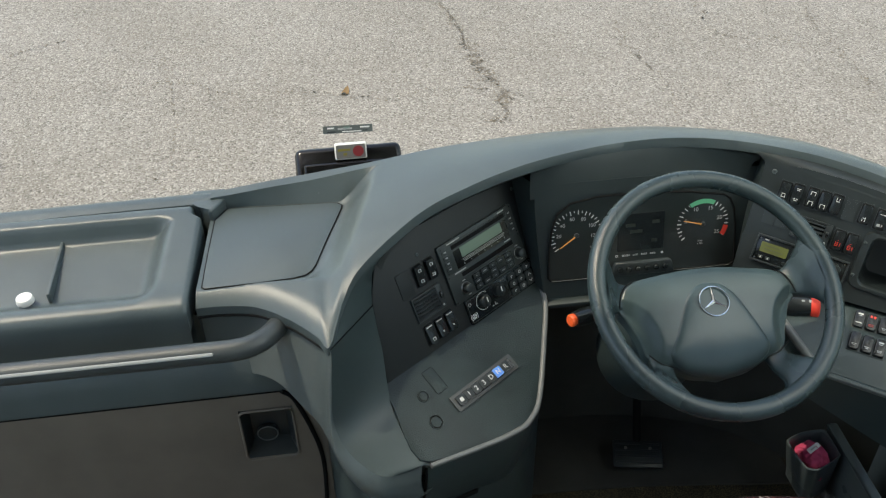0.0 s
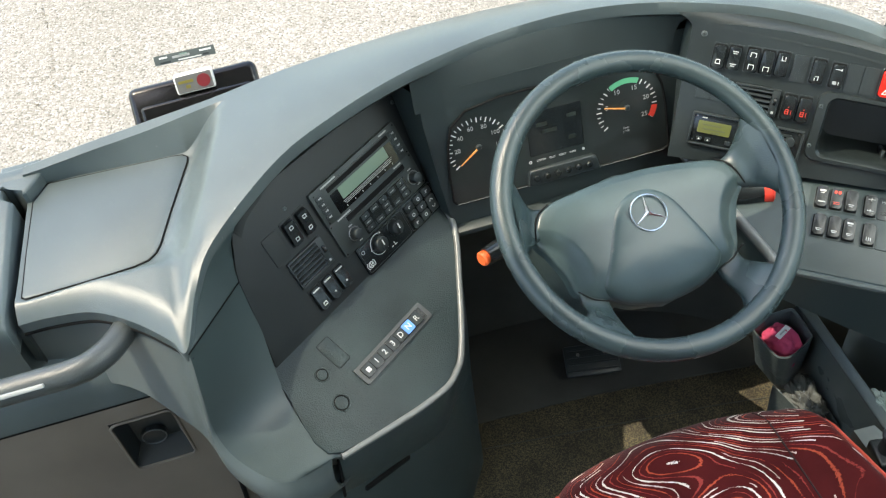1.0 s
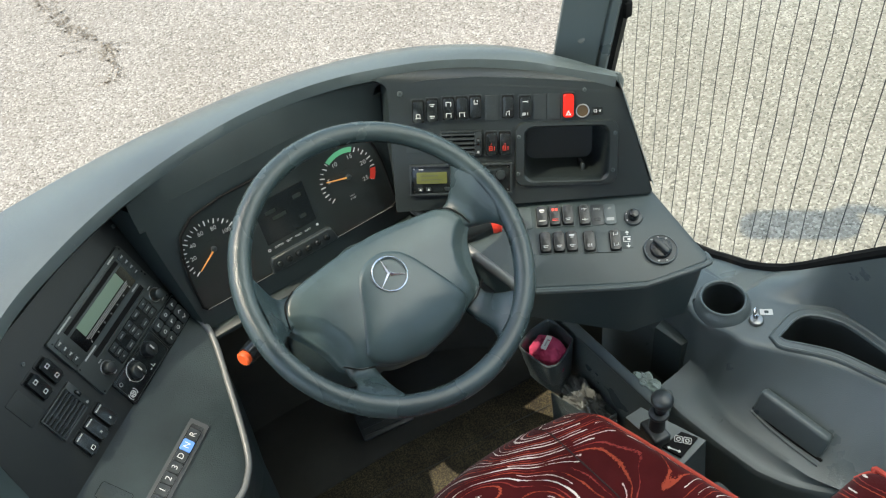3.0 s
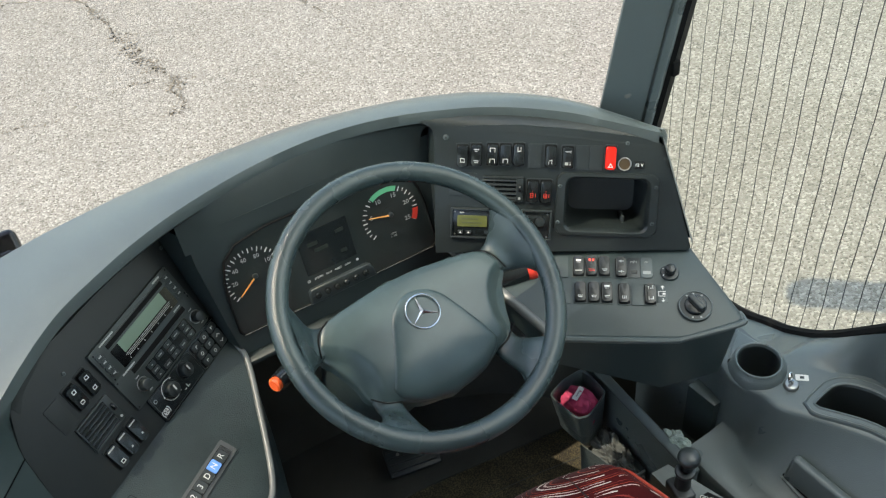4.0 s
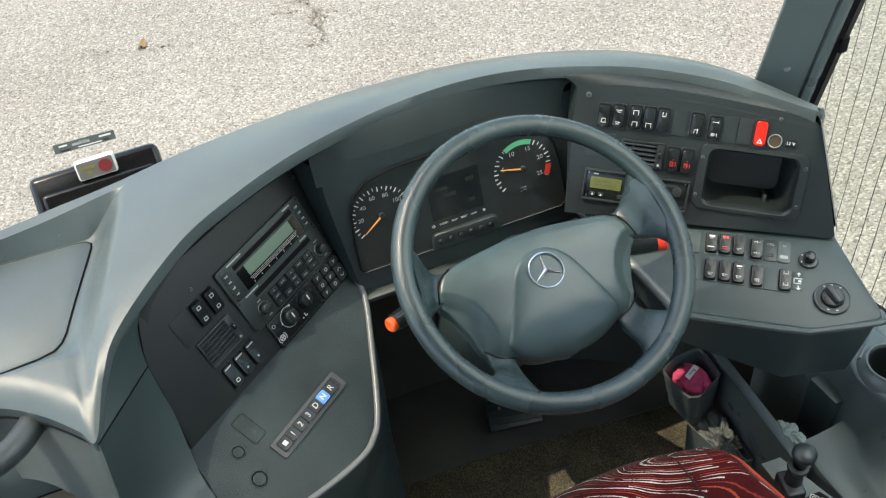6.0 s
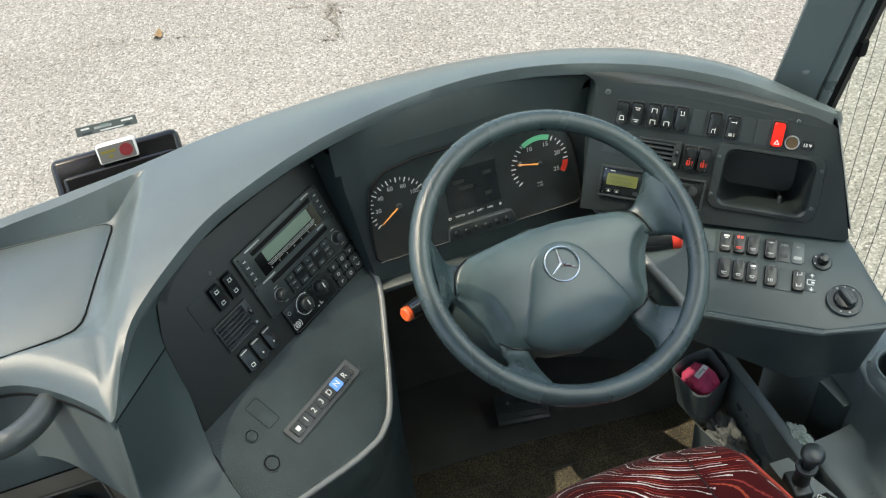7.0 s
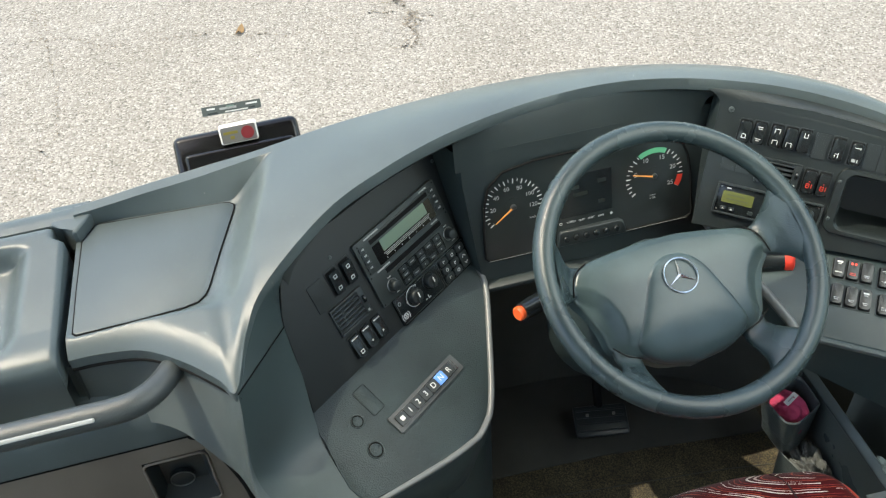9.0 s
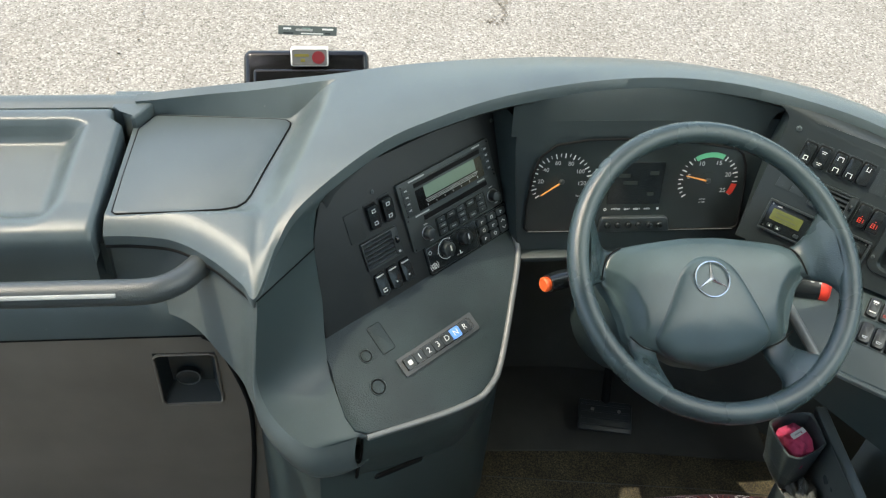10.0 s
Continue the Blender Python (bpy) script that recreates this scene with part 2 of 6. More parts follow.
RAIL = plain("rail_grip_plastic", (0.040, 0.048, 0.049), 0.42, grain=0.9, size=450, vary=0.15, depth=0.0006)
# Hood plastic darkened for the flatter light on the lid.
DIM_LID = plain("dimmed_lid_plastic", (0.050, 0.068, 0.072), 0.42, grain=0.4, size=900, vary=0.10)
TRIM = plain("grey_trim", (0.125, 0.135, 0.135), 0.33, grain=0.2, vary=0.08)
CHROME = plain("chrome", (0.62, 0.63, 0.64), 0.22, metal=1.0, vary=0.05)
STEEL = plain("worn_steel", (0.35, 0.35, 0.34), 0.35, metal=1.0, vary=0.15)
WHITE = plain("white_print", (0.62, 0.62, 0.60), 0.5)
PALE = plain("pale_grey_print", (0.32, 0.33, 0.32), 0.5)
ORANGE = plain("orange_plastic", (0.85, 0.12, 0.03), 0.4, vary=0.05)
RED = glow("red_lens", (1.0, 0.03, 0.01), 0.08, (0.62, 0.015, 0.01))
REDPRINT = plain("red_print", (0.75, 0.05, 0.03), 0.5)
GREENPRINT = plain("green_print", (0.10, 0.42, 0.22), 0.5)
BLUE = glow("blue_key", (0.10, 0.30, 0.85), 0.18, (0.10, 0.25, 0.65))
LCD = glow("lcd_green", (0.26, 0.44, 0.32), 0.03, (0.115, 0.165, 0.128))
LCDY = glow("lcd_yellow", (0.35, 0.40, 0.10), 0.02, (0.095, 0.105, 0.035))
NEEDLE = plain("needle_orange", (0.90, 0.38, 0.10), 0.5)
PINK = plain("pink_cloth", (0.50, 0.05, 0.13), 0.9, grain=0.8, size=300, vary=0.3)
PIPING = plain("orange_red_piping", (0.40, 0.040, 0.022), 0.7, grain=0.5, size=600)
CLOTH, FLOOR, ROAD = seat_cloth(), floor_mat(), asphalt()
YELLOW = plain("yellow_print", (0.20, 0.17, 0.03), 0.5)
IVORY = plain("ivory_plastic", (0.78, 0.77, 0.72), 0.4, vary=0.04)
# Both bases raised to carry the lens veil over the dark footwell.
KNEE = plain("knee_wall_lining", (0.060, 0.060, 0.050), 0.8, grain=0.5, size=300, vary=0.25)
MAT = plain("rubber_floor_mat", (0.050, 0.050, 0.043), 0.75, grain=0.6, size=300, vary=0.3)
CRACK = plain("crack_filler", (0.185, 0.155, 0.115), 0.95, grain=0.5, size=200, vary=0.3)
LEAFM = plain("dry_leaf", (0.22, 0.13, 0.05), 0.8, vary=0.3)
# For unseen walls and roof; albedo and tint chosen for the light they bounce.
LINER = plain("bounce_liner", (0.52, 0.56, 0.55), 0.9, grain=0.5, size=300, vary=0.08)
BROWNP = plain("door_panel_plastic", (0.140, 0.120, 0.098), 0.5, grain=0.6, size=600, vary=0.15)
TINT = clear_glass("tinted_side_glass", (0.80, 0.90, 0.80))
CLEAR = clear_glass("windscreen_glass", (0.97, 0.99, 0.98))
WIRE = plain("heating_wire", (0.06, 0.06, 0.055), 0.6)


# ---- building helpers ----
def mesh_of(bm, name):
    bmesh.ops.recalc_face_normals(bm, faces=bm.faces[:])
    me = bpy.data.meshes.new(name)
    bm.to_mesh(me)
    bm.free()
    for p in me.polygons:
        p.use_smooth = True
    me.set_sharp_from_angle(angle=radians(38))
    return me


def part(name, bm, material, parent=None, label=""):
    me = bm if isinstance(bm, bpy.types.Mesh) else mesh_of(bm, name)
    if not me.materials:
        me.materials.append(material)
    ob = new(name, me)
    ob.parent = parent
    return tagged(ob, label)


def thing(name, m, label, category, group="", kind=""):
    ob = new(name)
    ob.empty_display_size = 0.02
    ob.matrix_world = m
    return tagged(ob, label, category, group, kind)


def block(size, at=(0, 0, 0), bevel=0.0, seg=2, turn=None):
    bm = bmesh.new()
    bmesh.ops.create_cube(bm, size=1.0)
    bmesh.ops.scale(bm, vec=size, verts=bm.verts[:])
    if bevel:
        bmesh.ops.bevel(bm, geom=bm.edges[:], offset=bevel, segments=seg, affect="EDGES", profile=0.5)
    bmesh.ops.transform(bm, matrix=Matrix.Translation(at) @ (turn or Matrix()), verts=bm.verts[:])
    return bm


def rod(r1, r2, depth, at=(0, 0, 0), seg=24, bevel=0.0, turn=None):
    """A cylinder or cone along z, its middle at `at`."""
    bm = bmesh.new()
    bmesh.ops.create_cone(bm, cap_ends=True, segments=seg, radius1=r1, radius2=r2, depth=depth)
    if bevel:
        rims = [e for e in bm.edges if abs(e.verts[0].co.z - e.verts[1].co.z) < 1e-6]
        bmesh.ops.bevel(bm, geom=rims, offset=bevel, segments=2, affect="EDGES", profile=0.5)
    bmesh.ops.transform(bm, matrix=Matrix.Translation(at) @ (turn or Matrix()), verts=bm.verts[:])
    return bm


def ring(r, thick, at=(0, 0, 0), seg=48, minor=10, flat=1.0):
    bm = bmesh.new()
    grid = []
    for i in range(seg):
        a = 2 * math.pi * i / seg
        row = []
        for j in range(minor):
            b = 2 * math.pi * j / minor
            q = r + thick * math.cos(b)
            row.append(bm.verts.new((at[0] + q * math.cos(a), at[1] + q * math.sin(a), at[2] + flat * thick * math.sin(b))))
        grid.append(row)
    for i in range(seg):
        for j in range(minor):
            bm.faces.new((grid[i][j], grid[(i + 1) % seg][j], grid[(i + 1) % seg][(j + 1) % minor], grid[i][(j + 1) % minor]))
    return bm


def slab(outline, z0, z1, bevel=0.0):
    """A plate with the given outline (u, v), from depth z0 up to z1; bevel rounds its upper rim."""
    bm = bmesh.new()
    low = [bm.verts.new((x, y, z0)) for x, y in outline]
    top = [bm.verts.new((x, y, z1)) for x, y in outline]
    n = len(outline)
    bm.faces.new(low[::-1])
    f = bm.faces.new(top)
    for i in range(n):
        bm.faces.new((low[i], low[(i + 1) % n], top[(i + 1) % n], top[i]))
    if bevel:
        bmesh.ops.bevel(bm, geom=list(f.edges), offset=bevel, segments=3, affect="EDGES", profile=0.5)
    return bm


def rounded(w, h, r, at=(0, 0), seg=5):
    """The outline of a rounded rectangle."""
    out = []
    for cx, cy, a0 in ((w / 2 - r, h / 2 - r, 0), (-w / 2 + r, h / 2 - r, 90), (-w / 2 + r, -h / 2 + r, 180), (w / 2 - r, -h / 2 + r, 270)):
        for i in range(seg + 1):
            a = radians(a0 + 90 * i / seg)
            out.append((at[0] + cx + r * math.cos(a), at[1] + cy + r * math.sin(a)))
    return out


def curve(points, n):
    """n + 1 points along a Catmull-Rom spline through the given ones."""
    p = [Vector(q) for q in points]
    p = [2 * p[0] - p[1], *p, 2 * p[-1] - p[-2]]
    out = []
    for i in range(n + 1):
        s = i / n * (len(p) - 3)
        k = min(int(s), len(p) - 4)
        f = s - k
        a, b, c, d = p[k : k + 4]
        out.append(0.5 * (2 * b + (c - a) * f + (2 * a - 5 * b + 4 * c - d) * f * f + (3 * b - a - 3 * c + d) * f ** 3))
    return out


def tube(points, radius, seg=12, steps=None, radii=None, squash=1.0, caps=True):
    line = curve(points, steps) if steps else [Vector(q) for q in points]
    bm = bmesh.new()
    rows = []
    up = Vector((0.03, 0.05, 1))
    for i, q in enumerate(line):
        d = (line[min(i + 1, len(line) - 1)] - line[max(i - 1, 0)]).normalized()
        a = d.cross(up).normalized()
        b = a.cross(d).normalized()
        r = radii[i] if radii else radius
        rows.append([bm.verts.new(q + r * (math.cos(2 * math.pi * j / seg) * a + squash * math.sin(2 * math.pi * j / seg) * b)) for j in range(seg)])
    for i in range(len(rows) - 1):
        for j in range(seg):
            bm.faces.new((rows[i][j], rows[i][(j + 1) % seg], rows[i + 1][(j + 1) % seg], rows[i + 1][j]))
    if caps:
        bm.faces.new(rows[0][::-1])
        bm.faces.new(rows[-1])
    return bm


def sheet(rows, thick=0.0):
    """A surface through rows of points, with an underside `thick` below."""
    bm = bmesh.new()
    g = [[bm.verts.new(p) for p in row] for row in rows]
    for i in range(len(g) - 1):
        for j in range(len(g[0]) - 1):
            bm.faces.new((g[i][j], g[i + 1][j], g[i + 1][j + 1], g[i][j + 1]))
    bmesh.ops.remove_doubles(bm, verts=bm.verts[:], dist=1e-5)
    if thick:
        bmesh.ops.recalc_face_normals(bm, faces=bm.faces[:])
        if sum(f.normal.z for f in bm.faces) < 0:
            bmesh.ops.reverse_faces(bm, faces=bm.faces[:])
        bmesh.ops.solidify(bm, geom=bm.faces[:], thickness=thick)
    return bm


def solid(points, faces):
    bm = bmesh.new()
    v = [bm.verts.new(p) for p in points]
    for f in faces:
        bm.faces.new([v[i] for i in f])
    return bm


def joined(*bms):
    out = bmesh.new()
    for b in bms:
        me = bpy.data.meshes.new("piece")
        b.to_mesh(me)
        b.free()
        out.from_mesh(me)
        bpy.data.meshes.remove(me)
    return out


def facing(c, n, spin=0.0):
    """A frame on a panel: x to its right, y up along it, z out of it."""
    n = Vector(n).normalized()
    u = Vector((0, 0, 1)).cross(n).normalized()
    v = n.cross(u)
    m = Matrix((u, v, n)).transposed().to_4x4()
    return Matrix.Translation(c) @ m @ Matrix.Rotation(radians(spin), 4, "Z")


def text(body, size, at, material, parent, name="lettering", spin=0.0, depth=0.0003):
    cu = bpy.data.curves.new(name, "FONT")
    cu.body, cu.size, cu.extrude = body, size, depth
    cu.align_x, cu.align_y = "CENTER", "CENTER"
    tmp = bpy.data.objects.new(name, cu)
    me = bpy.data.meshes.new_from_object(tmp)
    bpy.data.objects.remove(tmp)
    me.transform(Matrix.Translation(at) @ Matrix.Rotation(radians(spin), 4, "Z"))
    me.materials.append(material)
    ob = new(name, me)
    ob.parent = parent
    return ob


# Panels of the dashboard.
FA = facing((-0.388, 0.239, 0.768), (0.536, -0.718, 0.443))
FB = facing((-0.40, 0.155, 0.655), (0.271, -0.361, 0.892))
FC = facing((-0.05, 0.262, 0.76), (0, -0.968, 0.25))
FD = facing((0.366, 0.107, 0.82), (-0.451, -0.752, 0.481), -5.8)
FE = facing((0.40, 0.0, 0.685), (-0.12, -0.22, 0.97), -7.0)

# ---- the setting ----
GZ = -0.652


def plane_sheet(x0, x1, y0, y1, z, nx, ny, wave=0.0):
    bm = bmesh.new()
    g = []
    for i in range(nx + 1):
        row = []
        for j in range(ny + 1):
            x, y = x0 + (x1 - x0) * i / nx, y0 + (y1 - y0) * j / ny
            row.append(bm.verts.new((x, y, z + wave * noise.noise((x * 0.6, y * 0.6, 0)))))
        g.append(row)
    for i in range(nx):
        for j in range(ny):
            bm.faces.new((g[i][j], g[i + 1][j], g[i + 1][j + 1], g[i][j + 1]))
    return bm


ground = part("ground", plane_sheet(-900, 900, -900, 900, GZ, 4, 4), ROAD)
tagged(ground, "pale sunlit asphalt yard with coarse exposed aggregate", "road", kind="structure")


def crack(name, points, width, count):
    """A crumbled crack: small dark pits strewn along an uneven line, thicker in places."""
    line = curve(points, 60)
    dice = random.Random(int(width * 9000) + count)
    bm = bmesh.new()
    for _ in range(count):
        f = dice.random() * 59.0
        i = int(f)
        d = (line[i + 1] - line[i]).normalized()
        s = d.cross(Vector((0, 0, 1)))
        thick = max(0.12, 0.55 + 1.2 * noise.noise((f * 0.21, width * 300, 1.0)))
        if dice.random() > thick + 0.25:
            continue
        c = line[i].lerp(line[i + 1], f - i) + s * (0.05 * noise.noise((f * 0.3, 5.0, width * 100)) + dice.gauss(0.0, width * thick))
        r, turn = dice.uniform(0.0025, 0.0075), dice.uniform(0, 6.28)
        bm.faces.new([bm.verts.new(c + Vector((math.cos(turn + k * 1.2566), math.sin(turn + k * 1.2566), 0)) * r * dice.uniform(0.6, 1.4)) for k in range(5)])
    return part(name, bm, CRACK, ground)


CZ = 0.004 + GZ
for width, count, track in (
    (0.034, 800, [(0.02, 5.4), (0.05, 4.6), (0.13, 4.2), (0.17, 3.78), (0.22, 3.43), (0.27, 3.15), (0.20, 2.88)]),
    (0.010, 160, [(0.27, 3.15), (0.12, 3.3), (-0.4, 3.25), (-0.75, 3.38), (-1.24, 3.45), (-1.53, 3.6), (-2.4, 3.5)]),
    (0.010, 110, [(-2.9, 3.8), (-2.54, 4.04), (-2.24, 4.2), (-1.7, 4.25)]),
    (0.010, 90, [(-0.9, 4.8), (-0.57, 4.69), (-0.21, 4.54), (0.06, 4.4)]),
    (0.014, 190, [(1.60, 4.7), (1.67, 4.17), (1.68, 3.92), (1.72, 3.65), (2.03, 3.51), (2.27, 3.22), (2.24, 2.8)]),
    (0.010, 120, [(2.45, 4.6), (2.38, 4.12), (2.28, 3.73), (2.27, 3.22)]),
    (0.010, 130, [(1.11, 4.4), (1.10, 3.65), (1.13, 3.43), (1.18, 3.1), (1.10, 2.6)]),
    (0.008, 110, [(-1.6, 2.2), (-1.45, 3.0), (-1.6, 4.0)])):
    crack("crack", [(x, y, CZ) for x, y in track], width, count)


def leaf():
    bm = bmesh.new()
    rim = [bm.verts.new((0.035 * math.cos(a) * (1 + 0.3 * math.cos(3 * a)), 0.02 * math.sin(a), 0.008 * math.cos(2 * a) + 0.008)) for a in [2 * math.pi * i / 14 for i in range(14)]]
    mid = bm.verts.new((0, 0, 0.002))
    for i in range(14):
        bm.faces.new((rim[i], rim[(i + 1) % 14], mid))
    return bm


fallen = part("leaf", leaf(), LEAFM)
fallen.matrix_world = pose(-0.571, 3.346, GZ + 0.004, 0, 0, 70)
tagged(fallen, "dry curled brown leaf on the asphalt", "leaf")

# Cab floor, and the unseen walls and roof of the coach's body.
cab_floor = part("floor", block((2.7, 3.6, 0.06), (-0.55, -1.32, -0.031)), FLOOR)
tagged(cab_floor, "worn brown speckled vinyl cab floor", "floor", kind="structure")
floor_mat_front = part("floor_mat", slab([(-0.30, 0.222), (-0.12, 0.214), (0.01, 0.206), (0.15, 0.190), (0.30, 0.170), (0.40, 0.158), (0.40, 0.56), (-0.30, 0.56)], 0.0, 0.006, 0.003), MAT)
tagged(floor_mat_front, "dark grey rubber mat under the pedals", "mat")
part("floor_joint", tube([(-0.26, 0.158, 0.0), (-0.066, 0.134, 0.0), (0.096, 0.114, 0.0), (0.246, 0.096, 0.0), (0.40, 0.070, 0.0)], 0.0014, 6, 20), MAT, cab_floor)
wall_left = part("wall_left", joined(block((0.06, 2.35, 0.95), (-1.93, -1.925, 0.47)), block((0.06, 1.0, 0.10), (-1.93, -0.24, 0.05)), *[block((0.06, 0.10, 1.85), (-1.93, y, 1.86)) for y in (-0.75, -1.95, -3.05)]), LINER)
tagged(wall_left, "grey coach side wall with window and door openings", "wall", kind="structure")
wall_back = part("wall_back", block((2.8, 0.06, 2.75), (-0.55, -3.13, 1.37)), LINER)
tagged(wall_back, "grey partition behind the cab", "wall", kind="structure")
ceiling = part("ceiling", block((2.85, 3.35, 0.06), (-0.55, -1.5, 2.78), 0.02), LINER)
# Out of view; its outline keeps the sun off wheel and console.
part("header", slab([(-1.15, 0.10), (0.86, 0.10), (0.86, 0.24), (0.6, 0.32), (0.2, 0.345), (-0.6, 0.345), (-1.0, 0.31), (-1.15, 0.22)], 2.752, 2.80, 0.01), LINER, ceiling)
tagged(ceiling, "grey fabric coach ceiling", "ceiling", kind="structure")
wall_right = part("wall_right", joined(block((0.05, 2.1, 0.9), (0.83, -2.05, 0.42)), *[block((0.05, 0.12, 1.95), (0.83, y, 1.82)) for y in (-1.1, -2.1, -3.05)]), LINER)
tagged(wall_right, "grey driver side wall with window openings", "wall", kind="structure")

# ---- dashboard ----
dash = thing("dashboard", pose(-0.1, 0.3, 0), "dark grey moulded coach dashboard curving round the driver", "dashboard")
dash_inv = dash.matrix_world.inverted()


def dpart(name, bm, mat, label="", m=None):
    bmesh.ops.transform(bm, matrix=dash_inv @ (m or Matrix()), verts=bm.verts[:])
    return part(name, bm, mat, dash, label)


# Rear lip and front edge of the hood, from the glovebox round to the side window.
LIP = [(-0.905, 0.098, 0.820), (-0.86, 0.095, 0.822), (-0.80, 0.082, 0.823), (-0.745, 0.044, 0.822), (-0.70, -0.002, 0.820), (-0.678, -0.029, 0.818),
       (-0.650, 0.045, 0.846), (-0.611, 0.104, 0.871), (-0.50, 0.197, 0.901), (-0.40, 0.250, 0.913), (-0.30, 0.286, 0.923), (-0.20, 0.309, 0.929),
       (-0.10, 0.318, 0.936), (0.0, 0.315, 0.940), (0.10, 0.300, 0.937), (0.20, 0.270, 0.928), (0.30, 0.226, 0.915), (0.40, 0.150, 0.899), (0.497, 0.052, 0.875)]
RIM = [(-0.886, 0.384, 0.865), (-0.86, 0.387, 0.866), (-0.82, 0.391, 0.869), (-0.77, 0.395, 0.873), (-0.71, 0.400, 0.876), (-0.66, 0.403, 0.880),
       (-0.61, 0.404, 0.884), (-0.56, 0.407, 0.888), (-0.46, 0.415, 0.898), (-0.38, 0.421, 0.902), (-0.30, 0.428, 0.903), (-0.20, 0.432, 0.904),
       (-0.10, 0.430, 0.904), (0.0, 0.421, 0.904), (0.10, 0.400, 0.903), (0.20, 0.367, 0.902), (0.31, 0.309, 0.899), (0.42, 0.208, 0.892), (0.530, 0.074, 0.856)]
LID = [(-0.858, 0.362), (-0.66, 0.350), (-0.645, 0.347), (-0.638, 0.340), (-0.639, 0.330), (-0.674, 0.228), (-0.694, 0.165), (-0.701, 0.150), (-0.713, 0.139), (-0.735, 0.134), (-0.803, 0.130), (-0.888, 0.128), (-0.893, 0.133), (-0.888, 0.221), (-0.880, 0.327)]
WELL = [(-0.99, 0.60), (-0.53, 0.60), (-0.555, 0.392), (-0.570, 0.33), (-0.602, 0.22), (-0.640, 0.13), (-0.670, 0.095), (-0.715, 0.112), (-0.80, 0.119), (-0.95, 0.119)]
FLOOR_Z = 0.836


def off_edge(p, poly):
    """The distance of a plan point from a polygon's edge, and whether it lies inside."""
    best, inside = 9.0, False
    for (x0, y0), (x1, y1) in zip(poly, poly[1:] + poly[:1]):
        dx, dy = x1 - x0, y1 - y0
        t = max(0.0, min(1.0, ((p[0] - x0) * dx + (p[1] - y0) * dy) / (dx * dx + dy * dy)))
        best = min(best, math.hypot(p[0] - x0 - t * dx, p[1] - y0 - t * dy))
        if (y0 > p[1]) != (y1 > p[1]) and p[0] < x0 + (p[1] - y0) / (y1 - y0) * dx:
            inside = not inside
    return best, inside


def hood():
    n, m = 260, 96
    a, b = curve(LIP, n), curve(RIM, n)
    rows = []
    for i in range(n + 1):
        k = i / n * 18
        left = max(0.0, min(1.0, (7.5 - k) / 3.0))
        base, run = a[i], b[i] - a[i]
        inward = Vector((run.x, run.y, 0)).normalized()
        strip = 1 - left
        row = [a[i] + Vector((0, 0, -0.018)), a[i] + Vector((0, 0, -0.005 - 0.010 * strip)) + inward * 0.0004 * strip, a[i] + Vector((0, 0, -0.005 + 0.006 * strip)) + inward * 0.0042 * strip]
        t_fold = 0.0048 / max(0.05, Vector((run.x, run.y)).length) * strip
        up = run.y - 0.0724 * run.x
        t1 = max(0.30, min(0.96, (0.3685 + (base.x + 0.862) * 0.0724 - base.y) / up)) if up > 0.01 else 0.96
        lo, hi = 0.25, t1
        for k in range(28):
            mid = (lo + hi) / 2
            q = base + run * mid
            foot = 0.369 - (q.x + 0.858) * 0.0705 if q.x < -0.638 else 0.3535 + (q.x + 0.638) * 0.46
            if q.y < min(foot, 0.3665 + (q.x + 0.862) * 0.0724):
                lo = mid
            else:
                hi = mid
        t0 = lo
        t0 = min(t0, t1 - 0.004)
        for j in range(m + 1):
            t = t_fold + (t0 - t_fold) * (j / 76) ** 1.15 if j < 76 else (t0 + (t1 - t0) * (j - 76) / 6 if j < 82 else t1 + (1 - t1) * (j - 82) / (m - 82))
            p = a[i].lerp(b[i], t)
            arch = p.z + 0.008 * math.sin(math.pi * t) + 0.0018 - 0.012 * max(0.0, (i / n - 0.93) / 0.07) ** 2 * math.sin(math.pi * min(1.0, 0.25 + t * 0.75))
            rise = min(1.0, t / 0.16)
            flat = a[i].z + 0.020 * rise * (2 - rise) + (b[i].z - a[i].z - 0.020) * t
            z = arch * (1 - left) + flat * left
            d_in, inside = off_edge(p, LID)
            d_out, within = off_edge(p, WELL)
            low = z
            if inside:
                low = FLOOR_Z
            elif within:
                f = d_in / (d_in + d_out + 1e-9)
                low = FLOOR_Z + (z - FLOOR_Z) * f * f * (3 - 2 * f)
            z = low + (z - low) * max(0.0, min(1.0, (t - t0) / (t1 - t0)))
            p.z = z
            row.append(p)
        row.append(b[i] + Vector((0, 0.006, -0.004)))
        row.append(b[i] + Vector((0, 0.012, -0.014)))
        row.append(b[i] + Vector((0, 0.016, -0.03)))
        row.append(b[i] + Vector((0, 0.018, -0.12)))
        rows.append(row)
    return sheet(rows)


dpart("hood", hood(), DASH, "matt dark grey hood with fine grain")
dpart("front_strip", sheet([[Vector((x, y, z - 0.012 * max(0, (-0.95 - x)))) for y, z in ((0.357, 0.80), (0.3575, 0.8555), (0.359, 0.858), (0.370, 0.860), (0.384, 0.862), (0.394, 0.858), (0.400, 0.83), (0.401, 0.76))] for x in (-1.93, -1.5, -1.1, -0.872)]), DASH)


dpart("hood_end", sheet([[p + Vector((0.0015, 0, d)) for d in (-0.012, -0.06, -0.14)] for p in curve([LIP[0], (-0.893, 0.128, FLOOR_Z), (-0.890, 0.22, FLOOR_Z), (-0.887, 0.33, FLOOR_Z), RIM[0]], 24)]), SOFT)
